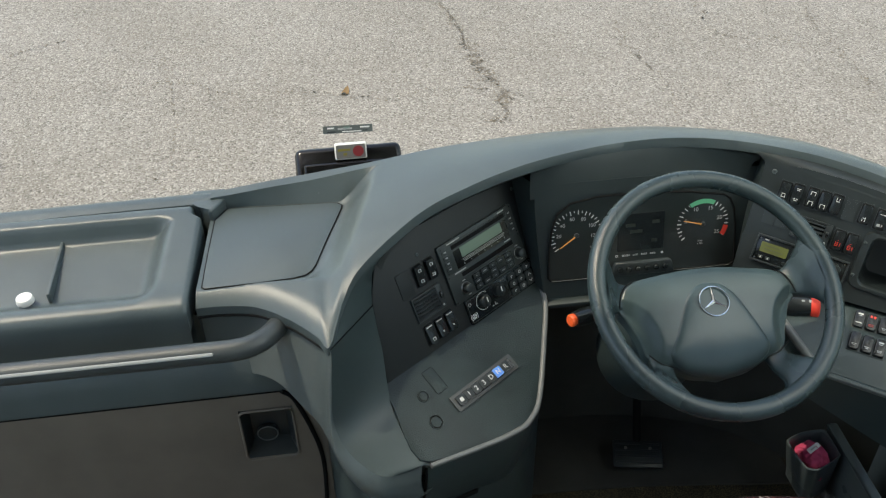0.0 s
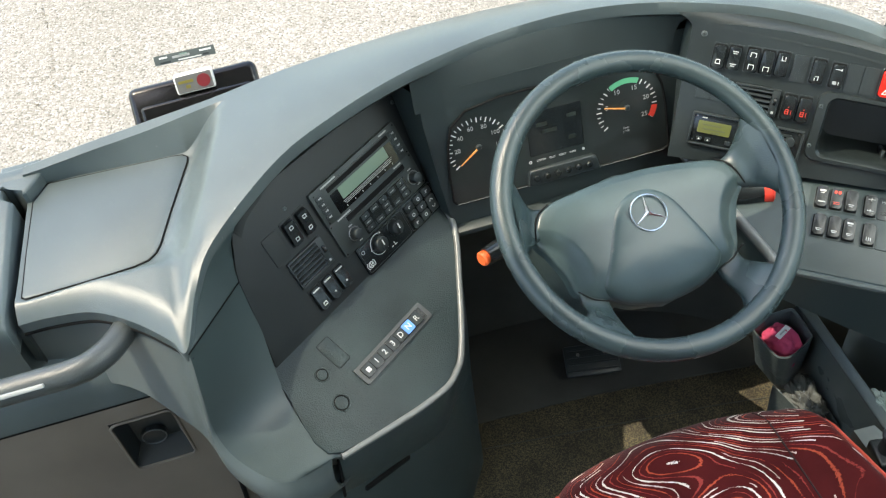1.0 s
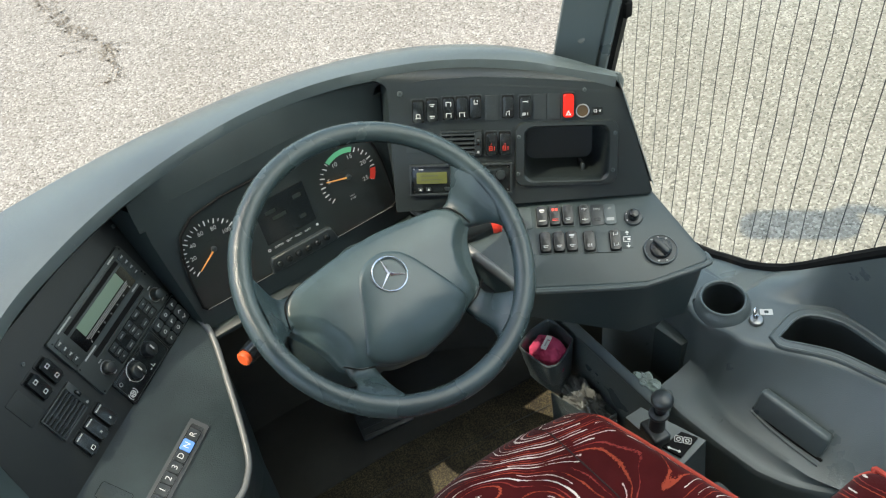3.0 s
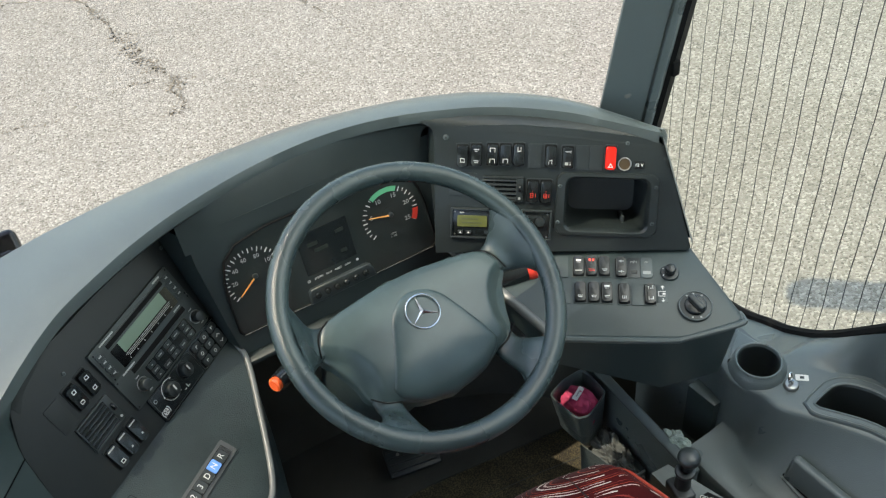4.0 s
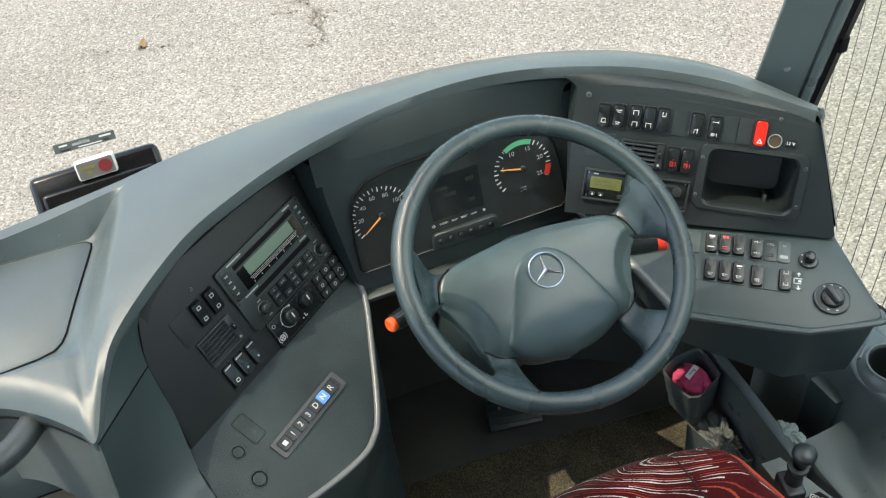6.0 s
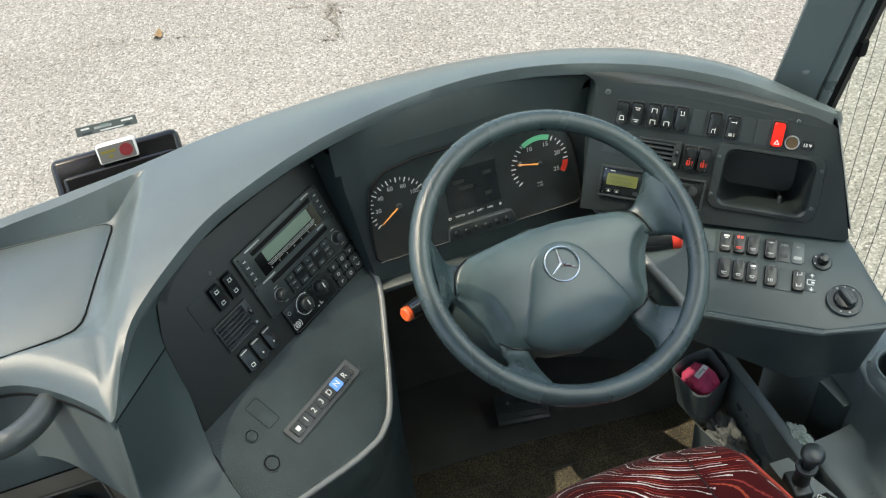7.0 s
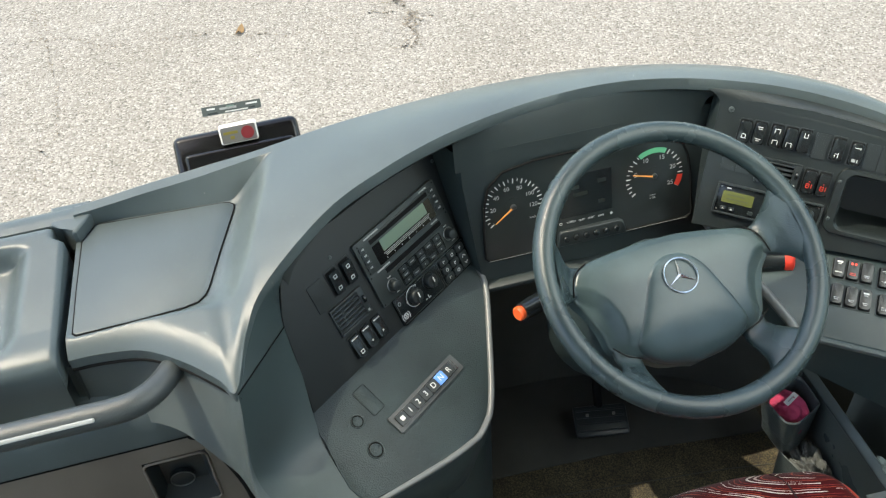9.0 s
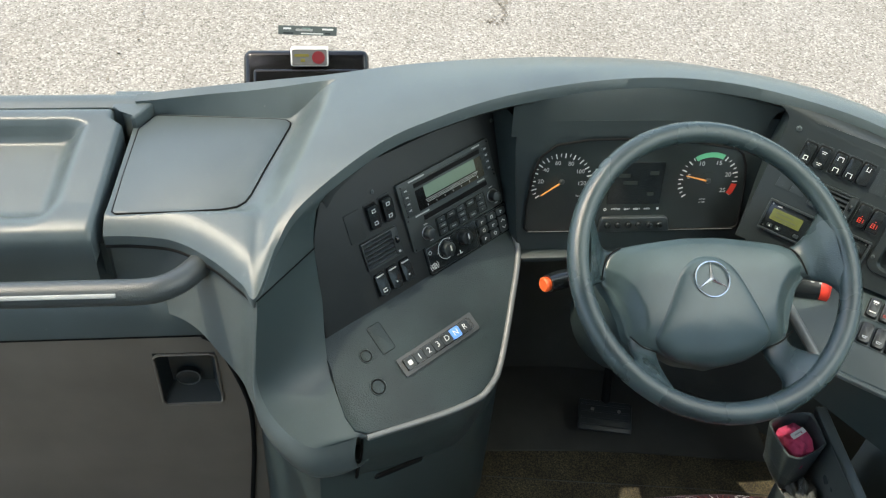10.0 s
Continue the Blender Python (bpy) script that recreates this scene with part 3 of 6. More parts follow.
dpart("front_tab", slab([(-0.925, 0.404), (-0.862, 0.404), (-0.860, 0.368), (-0.884, 0.331), (-0.890, 0.331), (-0.908, 0.352), (-0.925, 0.354)], 0.80, 0.859, 0.005), DASH)
# Black filler added so nothing bright shows through the gap beside the tray.
dpart("gap_filler", block((0.06, 0.25, 0.01), (-0.905, 0.260, 0.735)), MATT)


TIP = [LIP[-1], (0.505, 0.056, 0.874), (0.515, 0.062, 0.871), (0.524, 0.069, 0.864), RIM[-1]]
# Darker than the hood: the turned-away end's shade is in its colour.
dpart("hood_tip", sheet([[Vector(q) + Vector(d) for d in ((0, 0, 0.001), (0.004, -0.004, -0.012), (0.003, -0.004, -0.034), (-0.01, 0.0, -0.04))] for q in TIP]), DASH_DARK)


def under_lip():
    """The underside of the hood, which runs back from the lip to the instrument faces."""
    n = 90
    rows = []
    a, b = curve(LIP[8:], n), curve(RIM[8:], n)
    for i in range(n + 1):
        p = a[i].copy()
        rows.append([p + Vector((0, 0, -0.020)), p.lerp(b[i], 0.12) + Vector((0, 0, -0.026)), p.lerp(b[i], 0.85) + Vector((0, 0, -0.03))])
    return sheet(rows)


def bulkhead():
    """The front wall below the windscreen, bent to the edge of the hood."""
    line = [Vector((-1.93, 0.392, 0.864))] + curve(RIM, 60)
    return sheet([[q + Vector((0, 0.018, -0.05)), q + Vector((0, 0.018, -0.5)), q + Vector((0, 0.018, -1.2))] for q in line])


front_shell = part("wall_front", bulkhead(), KNEE)
tagged(front_shell, "dark front bulkhead under the windscreen", "wall", kind="structure")
dpart("hood_underside", under_lip(), SOFT)

# Left switch panel and the selector panel below it.
dpart("radio_panel", slab([(-0.294, -0.150), (0.155, -0.150), (0.160, -0.13), (0.185, -0.03), (0.205, 0.072), (0.21, 0.135), (0.0, 0.16), (-0.10, 0.135), (-0.19, 0.112), (-0.222, 0.088), (-0.231, 0.071), (-0.248, 0.044), (-0.256, 0.024), (-0.268, -0.047)], -0.03, 0.0, 0.002), RADIO_SHADED, "dark grey panel that holds the radio", FA)
B_OUT = [(-0.240, 0.012), (0.186, 0.012), (0.179, -0.010), (0.157, -0.043), (0.086, -0.109), (0.024, -0.163), (-0.012, -0.190), (-0.034, -0.199), (-0.060, -0.203), (-0.111, -0.195), (-0.166, -0.180), (-0.225, -0.162), (-0.255, -0.152), (-0.270, -0.138), (-0.272, -0.112), (-0.263, -0.08), (-0.245, -0.037)]
dpart("selector_panel", slab(B_OUT, -0.012, 0.0, 0.002), SELECTOR, "dark grey sloping panel with the gear selector", FB)
dpart("console_shell", slab([(u * 1.012 - 0.001, v - 0.004) for u, v in B_OUT], -0.06, -0.006, 0.004), DASH, "", FB)
edge = [(0.183, 0.0, 0.0), (0.160, -0.045, 0.0), (0.088, -0.112, 0.0), (0.026, -0.166, 0.0), (-0.012, -0.194, 0.0), (-0.036, -0.203, 0.0), (-0.062, -0.207, -0.001), (-0.111, -0.199, -0.002), (-0.166, -0.184, -0.003), (-0.225, -0.166, -0.004), (-0.258, -0.156, -0.006)]
dpart("edge_trim", tube(edge, 0.0055, 10, 60), TRIM, "silver grey edge trim", FB)


CREASE = Vector((-0.678, -0.029, 0.812))
LEFT_EDGE = [CREASE, Vector((-0.683, -0.048, 0.74)), Vector((-0.686, -0.066, 0.675)), Vector((-0.671, -0.090, 0.632)), Vector((-0.636, -0.121, 0.606)), Vector((-0.606, -0.132, 0.593)), Vector((-0.571, -0.122, 0.584)), Vector((-0.540, -0.108, 0.580))]
RIGHT_EDGE = [FA @ Vector((-0.255, 0.024, -0.001)), FA @ Vector((-0.267, -0.047, -0.001)), FB @ Vector((-0.244, -0.022, -0.001)), FB @ Vector((-0.262, -0.074, -0.001)), FB @ Vector((-0.270, -0.115, -0.002)), FB @ Vector((-0.266, -0.140, -0.004)), FB @ Vector((-0.258, -0.150, -0.006)), Vector((-0.535, -0.104, 0.582))]
LOW_EDGE = [Vector(q) for q in ((-0.918, 0.104, 0.630), (-0.86, 0.088, 0.650), (-0.826, 0.066, 0.680), (-0.778, 0.025, 0.69), (-0.738, -0.012, 0.66), (-0.713, -0.037, 0.64), (-0.700, -0.060, 0.62), (-0.688, -0.085, 0.60), (-0.672, -0.106, 0.575), (-0.645, -0.128, 0.55), (-0.608, -0.142, 0.527), (-0.572, -0.138, 0.522), (-0.538, -0.124, 0.522))]


def console_corner():
    """The faceted flank of the console below the pointed crease."""
    lo, hi = curve(LEFT_EDGE, 28), curve(RIGHT_EDGE, 28)
    return sheet([[a.lerp(b, j / 6) + 0.0015 * math.sin(math.pi * j / 6) * Vector((0.798, -0.336, 0.5)) * min(1, i / 8) for j in range(7)] for i, (a, b) in enumerate(zip(lo, hi))])


def console_cheek():
    """The narrow face between the lip's edge and the facet below."""
    top = [q + Vector((0.001, 0.001, -0.014)) for q in curve([CREASE + Vector((0, 0, 0.012)), *LIP[6:9]], 18)][:15]
    low = curve([CREASE, CREASE.lerp(RIGHT_EDGE[0], 0.5), RIGHT_EDGE[0], FA @ Vector((-0.247, 0.046, -0.002)), FA @ Vector((-0.228, 0.078, -0.004))], 14)
    return sheet([[a.lerp(b, j / 4) for j in range(5)] for a, b in zip(top, low)])


def flank_left():
    """The side towards the entrance, rounding under the console down to a beaded lower edge."""
    top = [Vector(q) + Vector((0.002, 0.005, -0.020)) for q in LIP[:5]] + LEFT_EDGE
    top[0] = top[0] + Vector((-0.012, 0.002, 0))
    hi, lo = curve(top, 72), curve(LOW_EDGE, 72)
    rows = []
    for i, (a, b) in enumerate(zip(hi, lo)):
        rows.append([a.lerp(b, j / 8) + Vector((-0.005, -0.008, 0)) * math.sin(math.pi * j / 8) * max(0.0, min(1.0, (i - 24) / 20)) for j in range(9)] + [b + Vector((0.004, 0.004, -0.006)), b + Vector((0.03, 0.03, -0.008))])
    return sheet(rows)


# Darker copy of the dash plastic puts the hood's shade into the colour.
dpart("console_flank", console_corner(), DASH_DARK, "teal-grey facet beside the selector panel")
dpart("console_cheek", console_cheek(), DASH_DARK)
dpart("cheek_seam", tube([CREASE.lerp(RIGHT_EDGE[0], k / 6) + Vector((0.0008, -0.0012, 0.0006)) for k in range(7)], 0.0012, 6), MATT)
dpart("console_side", flank_left(), DASH)
dpart("lip_joint", tube([Vector(q) + Vector((0.001, 0.0005, -0.0205)) for q in LIP[:6]], 0.0032, 8, 50), MATT, "dark joint under the hood's lip")
base_c = [(-0.716, 0.10), (-0.70, 0.03), (-0.655, -0.06), (-0.60, -0.108), (-0.535, -0.095), (-0.33, 0.035), (-0.27, 0.13), (-0.27, 0.40), (-0.716, 0.36)]
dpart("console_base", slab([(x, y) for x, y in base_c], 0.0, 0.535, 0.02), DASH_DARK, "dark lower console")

BAND_TOP = [FB @ Vector((u, v - 0.003, -0.009)) for u, v in ((-0.262, -0.150), (-0.225, -0.166), (-0.166, -0.184), (-0.111, -0.199), (-0.062, -0.207), (-0.036, -0.203), (-0.012, -0.194), (0.026, -0.166), (0.088, -0.112), (0.160, -0.045))]
BAND_LOW = [Vector(q) for q in ((-0.540, -0.106, 0.466), (-0.505, -0.084, 0.445), (-0.465, -0.059, 0.420), (-0.430, -0.036, 0.400), (-0.395, -0.014, 0.380), (-0.375, 0.0, 0.370), (-0.355, 0.016, 0.360), (-0.335, 0.038, 0.355), (-0.300, 0.083, 0.355), (-0.270, 0.130, 0.355))]
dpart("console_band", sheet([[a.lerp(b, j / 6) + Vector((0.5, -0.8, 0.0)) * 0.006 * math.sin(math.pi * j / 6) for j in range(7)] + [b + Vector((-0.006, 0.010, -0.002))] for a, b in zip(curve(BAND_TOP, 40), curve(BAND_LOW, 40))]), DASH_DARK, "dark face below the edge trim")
dpart("console_seam", tube([(-0.531, -0.101, 0.580), (-0.533, -0.108, 0.552), (-0.537, -0.112, 0.515), (-0.541, -0.108, 0.464)], 0.0028, 8, 12), MATT)
dpart("console_slot", block((0.104, 0.010, 0.011), (-0.468, -0.0530, 0.399), 0.003, 2, Matrix.Rotation(radians(32.4), 4, "Z") @ Matrix.Rotation(radians(18.6), 4, "Y")), MATT)

# Centre: instrument surround between the two angled panels.
dpart("cluster_surround", slab([(-0.196, -0.145), (0.27, -0.145), (0.27, 0.03), (0.27, 0.118), (-0.215, 0.118), (-0.215, 0.06)], -0.03, -0.004, 0.0), SURROUND, "", FC)
dpart("cluster_shelf", block((0.42, 0.028, 0.012), (-0.04, 0.226, 0.628), 0.004), SURROUND)
dpart("left_corner_post", sheet([[(FA @ Vector((u, v, 0.0008))).lerp(FC @ Vector((w, q, -0.0035)), k / 3) for k in range(4)] for u, v, w, q in ((0.112, -0.150, -0.196, -0.145), (0.116, -0.110, -0.200, -0.090), (0.126, -0.030, -0.207, 0.0), (0.138, 0.060, -0.215, 0.060), (0.146, 0.125, -0.215, 0.118))]), SURROUND)

# Right panel and its low console.
for name, outline in (("switch_panel", [(-0.238, -0.15), (-0.018, -0.14), (-0.018, 0.076), (-0.1, 0.080), (-0.18, 0.077), (-0.246, 0.068)]), ("switch_panel", [(0.129, -0.133), (0.200, -0.13), (0.206, -0.124), (0.148, 0.050), (0.129, 0.058)]),
                      ("switch_panel", [(-0.018, -0.007), (0.129, -0.007), (0.129, 0.058), (0.10, 0.066), (-0.018, 0.076)]), ("switch_panel", [(-0.018, -0.14), (0.129, -0.133), (0.129, -0.100), (-0.018, -0.100)])):
    dpart(name, slab(outline, -0.03, 0.0), PANEL_SHADED, "dark grey panel of rocker switches", FD)
post = [(FD @ Vector((-0.238 - 0.0367 * (v + 0.15), v, -0.001)), x) for v, x in ((-0.15, 0.160), (-0.08, 0.166), (0.0, 0.176), (0.068, 0.192))]
dpart("right_corner_post", sheet([[p.lerp(Vector((x, 0.264 + (p.z - 0.76) * 0.258, p.z)), k / 3) for k in range(4)] for p, x in post]), SURROUND)


def lip_return(a, b, place, low_side=False):
    """A face that curves up from a panel to the hood's lip above it."""
    n = 30
    lips = [q for q in curve(LIP, 400) if a <= q.x <= b and (q.x > -0.3 or low_side)]
    rows = []
    for k in range(n + 1):
        q = lips[round(k / n * (len(lips) - 1))] + Vector((0, 0.003, -0.012))
        low, bend = place(k / n, q)
        rows.append([q.lerp(bend, t).lerp(bend.lerp(low, t), t) for t in [j / 8 for j in range(9)]])
    return sheet(rows)


def top_of_radio_panel(s, q):
    """Where the radio panel's upper edge lies under a point of the lip."""
    u = max(-0.215, min(0.20, (FA.inverted() @ q).x))
    edge_v = [(-0.222, 0.088), (-0.19, 0.112), (-0.10, 0.135), (0.0, 0.16), (0.21, 0.135)]
    for (u0, v0), (u1, v1) in zip(edge_v, edge_v[1:]):
        if u <= u1:
            v = v0 + (v1 - v0) * (u - u0) / (u1 - u0)
            break
    return FA @ Vector((u, v - 0.022, 0.0004)), FA @ Vector((u, v + 0.004, 0.0006))


dpart("lip_return", lip_return(-0.275, 0.20, lambda s, q: (FC @ Vector((min(q.x + 0.05, 0.215), 0.090, -0.0036)), FC @ Vector((min(q.x + 0.05, 0.215), 0.140, -0.004)))), SURROUND)
dpart("lip_return", lip_return(-0.60, -0.265, top_of_radio_panel, True), RADIO_SHADED)
dpart("lip_return", lip_return(0.155, 0.486, lambda s, q: (FD @ Vector((-0.246 + 0.396 * s, 0.060 + 0.011 * math.sin(math.pi * s) - 0.018 * s, 0.0004)), FD @ Vector((-0.246 + 0.396 * s, 0.074 + 0.011 * math.sin(math.pi * s) - 0.018 * s, 0.0006)))), PANEL_SHADED)
E_OUT = [(-0.312, 0.024), (0.100, 0.03), (0.108, 0.02), (0.182, -0.106), (0.184, -0.116), (0.178, -0.124), (0.085, -0.153), (0.072, -0.157), (-0.126, -0.158), (-0.138, -0.150), (-0.146, -0.141)]
dpart("switch_console", slab(E_OUT, -0.012, 0.0, 0.004), DASH_DARK, "dark grey low switch console", FE)
skirt = slab([(u * 0.99, v * 0.985) for u, v in E_OUT], -0.085, -0.012, 0.0)
for v in skirt.verts:
    if v.co.z < -0.05:
        v.co.z = -0.10 - 0.11 * max(0.0, min(1.0, (v.co.x + 0.15) / 0.2))
dpart("console_skirt", skirt, DASH_DARK, "", FE)
dpart("console_rim", tube([(-0.128, -0.160, -0.006), (-0.10, -0.160, -0.006), (0.0, -0.160, -0.006), (0.072, -0.158, -0.006), (0.088, -0.154, -0.006), (0.178, -0.126, -0.006), (0.185, -0.114, -0.006), (0.180, -0.104, -0.008)], 0.006, 8, 60), DASH, "", FE)
dpart("edge_trim", tube([(-0.322, 0.022, -0.009), (-0.316, 0.017, -0.004), (-0.262, -0.034, -0.004), (-0.204, -0.088, -0.004), (-0.150, -0.138, -0.004), (-0.138, -0.152, -0.005), (-0.128, -0.160, -0.007)], 0.0085, 12, 40), TRIM, "silver grey edge trim", FE)
dpart("dash_side", solid([(0.516, 0.066, 0.868), (0.500, 0.045, 0.868), (0.505, -0.045, 0.69), (0.514, -0.035, 0.69), (0.520, 0.20, 0.60), (0.53, 0.25, 0.78)], [(0, 1, 2, 3), (0, 3, 4, 5)]), DASH)

# ---- left top: glovebox lid and storage tray ----
lid = thing("glovebox_lid", pose(0, 0, FLOOR_Z - 0.0015), "flat dark grey glovebox lid set in the dashboard top", "lid")
part("panel", slab(LID, -0.004, 0.004, 0.0008), DIM_LID, lid)
part("seal", tube([(-0.77 + (x + 0.77) * 1.006, 0.24 + (y - 0.24) * 1.006, 0.0026) for x, y in LID + LID[:1]], 0.0015, 8), MATT, lid, "black gap round the lid")

tray = thing("dashboard_tray", pose(-1.4, 0.2, 0.80), "dark grey storage tray with a sunken bay on the dashboard", "tray")


def tray_top():
    """A rounded top with a sunken bay, its right edge cut off slantwise."""
    prof = [(-0.120, -0.10), (-0.119, -0.02), (-0.118, 0.012), (-0.116, 0.026), (-0.111, 0.034), (-0.102, 0.039), (-0.082, 0.0415), (-0.058, 0.042)]
    prof += [(-0.054 + 0.004 * k, 0.042 + 0.018 * k / 48) for k in range(48)] + [(0.140, 0.060), (0.148, 0.0602), (0.1525, 0.0585), (0.153, 0.02)]
    n = 70
    rows = []
    for i in range(n + 1):
        row = []
        for y, z in prof:
            end = 0.482 + (y + 0.10) * 0.065 if y < 0.118 else 0.496 - min(0.016, (y - 0.118) * 1.2)
            x = -0.5 + (end + 0.5) * (1 - (1 - i / n) ** 2.2)
            side, back, front = (0.436 + 0.09 * y - x) / 0.042, (0.128 - y) / 0.016, (y + 0.090) / 0.055
            far = 1 - math.sqrt(max(0.0, 1 - side) ** 2 + max(0.0, 1 - back) ** 2 + max(0.0, 1 - front) ** 2)
            into = max(0.0, min(1.0, far))
            into += 0.10 * math.sin(2 * math.pi * into) * -0.8
            tip = 0.006 * max(0.0, 1 - (end - x) / 0.008) ** 2
            row.append(Vector((x, y, z - 0.036 * into - tip)))
        rows.append(row)
    rows.append([Vector((p.x, p.y, min(p.z, -0.02))) for p in rows[-1]])
    return sheet(rows)


part("body", tray_top(), DASH, tray)
part("divider", block((0.006, 0.165, 0.022), (0.235, 0.048, 0.018), 0.002), DASH, tray)
cap = thing("bottle_cap", pose(-1.205, 0.165, 0.8165), "small white round cap lying in the tray", "cap")
part("cap", rod(0.016, 0.014, 0.012, (0, 0, 0.006), 20, 0.002), IVORY, cap)

# ---- grab rail and entrance panel ----
rail = thing("grab_rail", pose(-1.3, 0.0, 0.805), "thick dark grey grab rail with a pale reflective strip", "rail")
part("bar", tube([(-0.60, 0.0, 0), (-0.2, 0.0, 0), (0.2, 0.0, 0), (0.40, 0.0, 0), (0.455, 0.0, 0), (0.485, 0.006, -0.001), (0.510, 0.026, -0.006), (0.530, 0.055, -0.011), (0.548, 0.09, -0.016)], 0.0188, 16, 90), RAIL, rail)
part("strip", block((1.02, 0.006, 0.010), (-0.080, -0.0165, 0.0115), 0.002, 2, Matrix.Rotation(radians(50), 4, "X")), PALE, rail, "pale reflective strip")

door = thing("entrance_panel", pose(-1.3, 0.06, 0), "dull brown-grey plastic panel below the grab rail", "panel")


def entrance():
    """A panel with a square hole for the recess, its top rolling back under the tray."""
    xs = [-0.60, -0.2, 0.2, 0.434, 0.534, 0.592]
    zs = [0.0, 0.20, 0.453, 0.590, 0.632]
    bm = bmesh.new()
    g = [[bm.verts.new((x, 0, z)) for z in zs] for x in xs]
    for i in range(5):
        for j in range(4):
            if (i, j) != (3, 2):
                bm.faces.new((g[i][j], g[i + 1][j], g[i + 1][j + 1], g[i][j + 1]))
    return bm


part("skin", entrance(), BROWNP, door)
part("upper_roll", sheet([[Vector((x, y, z)) for y, z in ((0.0, 0.634), (0.004, 0.675), (0.02, 0.71), (0.05, 0.735), (0.06, 0.77))] for x in (-0.6, 0.0, 0.4, 0.54)]), DASH, door)
part("top_bead", tube([(-0.6, -0.001, 0.632), (0.0, -0.001, 0.632), (0.525, -0.001, 0.632)], 0.0012, 8), MATT, door)
part("edge_gap", tube([(0.520, -0.002, 0.634), (0.540, -0.002, 0.610), (0.564, -0.002, 0.524), (0.578, -0.002, 0.433), (0.574, -0.002, 0.30), (0.557, -0.002, 0.122), (0.550, -0.002, 0.02)], 0.0045, 8, 30), MATT, door, "black gap along the curved edge")
RX0, RX1, RZ0, RZ1 = 0.434, 0.534, 0.453, 0.590
ring_out, ring_in = [(RX0, RZ0), (RX1, RZ0), (RX1, RZ1), (RX0, RZ1)], [(RX0 + 0.014, RZ0 + 0.018), (RX1 - 0.016, RZ0 + 0.018), (RX1 - 0.016, RZ1 - 0.014), (RX0 + 0.014, RZ1 - 0.014)]
part("recess", solid([(x, 0, z) for x, z in ring_out] + [(x, 0.035, z) for x, z in ring_in], [(0, 1, 5, 4), (1, 2, 6, 5), (2, 3, 7, 6), (3, 0, 4, 7), (4, 5, 6, 7)]), SOFT, door)
part("recess_frame", tube([(x + 0.484, 0, z + 0.5165) for x, z in rounded(RX1 - RX0, RZ1 - RZ0, 0.012) + rounded(RX1 - RX0, RZ1 - RZ0, 0.012)[:1]], 0.0026, 8), BROWNP, door)
part("lock", rod(0.021, 0.020, 0.010, (0.477, 0.031, 0.490), 24, 0.003, Matrix.Rotation(radians(90), 4, "X")), SOFT, door, "round black latch")
part("lock_rim", ring(0.0195, 0.0011, (0, 0, 0), 32, 8), TRIM, door).matrix_local = pose(0.477, 0.0255, 0.490, 90)

# ---- steering wheel ----
WHEEL = facing((-0.0045, -0.005, 0.833), (0.073, -0.494, 0.867), -6.5)
wheel = thing("steering_wheel", WHEEL, "dark blue-grey four-spoke coach steering wheel", "steering wheel")
part("rim", ring(0.2145, 0.0165, (0, 0, 0), 96, 16), RIMMAT, wheel, "grained dark rim")


def mirrored(half):
    return half + [(-x, y) for x, y in half[::-1] if x > 1e-6]


def dome(outline, levels, centre, shape=None):
    """A plump plate: rings of the outline drawn in towards its centre, each at its own height; shape(x, y) sinks it further."""
    cx, cy = centre
    rows = []
    for k, z in levels:
        row = []
        for x, y in outline + outline[:1]:
            px, py = cx + (x - cx) * k, cy + (y - cy) * k
            row.append(Vector((px, py, z - (shape(px, py) if shape else 0.0))))
        rows.append(row)
    return sheet(rows)


PAD_HALF = [(q.x, q.y) for q in curve([(0.0, 0.057, 0), (0.030, 0.0565, 0), (0.085, 0.050, 0), (0.132, 0.042, 0), (0.151, 0.031, 0), (0.161, 0.014, 0), (0.167, -0.007, 0), (0.153, -0.028, 0), (0.138, -0.063, 0), (0.130, -0.092, 0), (0.110, -0.107, 0), (0.088, -0.116, 0), (0.054, -0.1325, 0), (0.0, -0.140, 0)], 78)]
FACET = [(0.175, 0.004), (0.158, 0.010), (0.138, 0.000), (0.120, -0.020), (0.108, -0.044), (0.103, -0.070), (0.108, -0.104), (0.135, -0.115), (0.160, -0.080), (0.180, -0.030)]


def belly(x, y):
    """How far the pad curves away towards its lower and upper edges."""
    return 3.6 * max(0.0, -y - 0.048) ** 2 + 2.2 * max(0.0, y - 0.018) ** 2 + 0.25 * max(0.0, abs(x) - 0.06) ** 2


def pad_sink(x, y):
    """The hollow flanks of the pad, between the side and the lower seams."""
    d, inside = off_edge((abs(x), y), FACET)
    return belly(x, y) + (min(0.013, 0.60 * d + 3.0 * d * d) if inside else 0.0)


PAD_LEVELS = [(k / 44, -0.029 - 0.006 * (k / 44) ** 3) for k in range(40)] + [(0.925, -0.0345), (0.95, -0.0350), (0.97, -0.0356), (0.985, -0.0366), (0.995, -0.0385), (1.0, -0.043), (1.0, -0.062), (0.9, -0.075)]
part("pad", dome(mirrored(PAD_HALF), PAD_LEVELS, (0, -0.035), pad_sink), PAD, wheel, "smooth blue-grey centre pad")
SHIELD = [(q.x, q.y) for q in curve([(0.0, 0.0265, 0), (0.016, 0.0245, 0), (0.034, 0.0155, 0), (0.0485, 0.0, 0), (0.060, -0.022, 0), (0.075, -0.055, 0), (0.090, -0.088, 0), (0.093, -0.100, 0), (0.082, -0.115, 0), (0.054, -0.1305, 0), (0.0, -0.142, 0)], 48)]
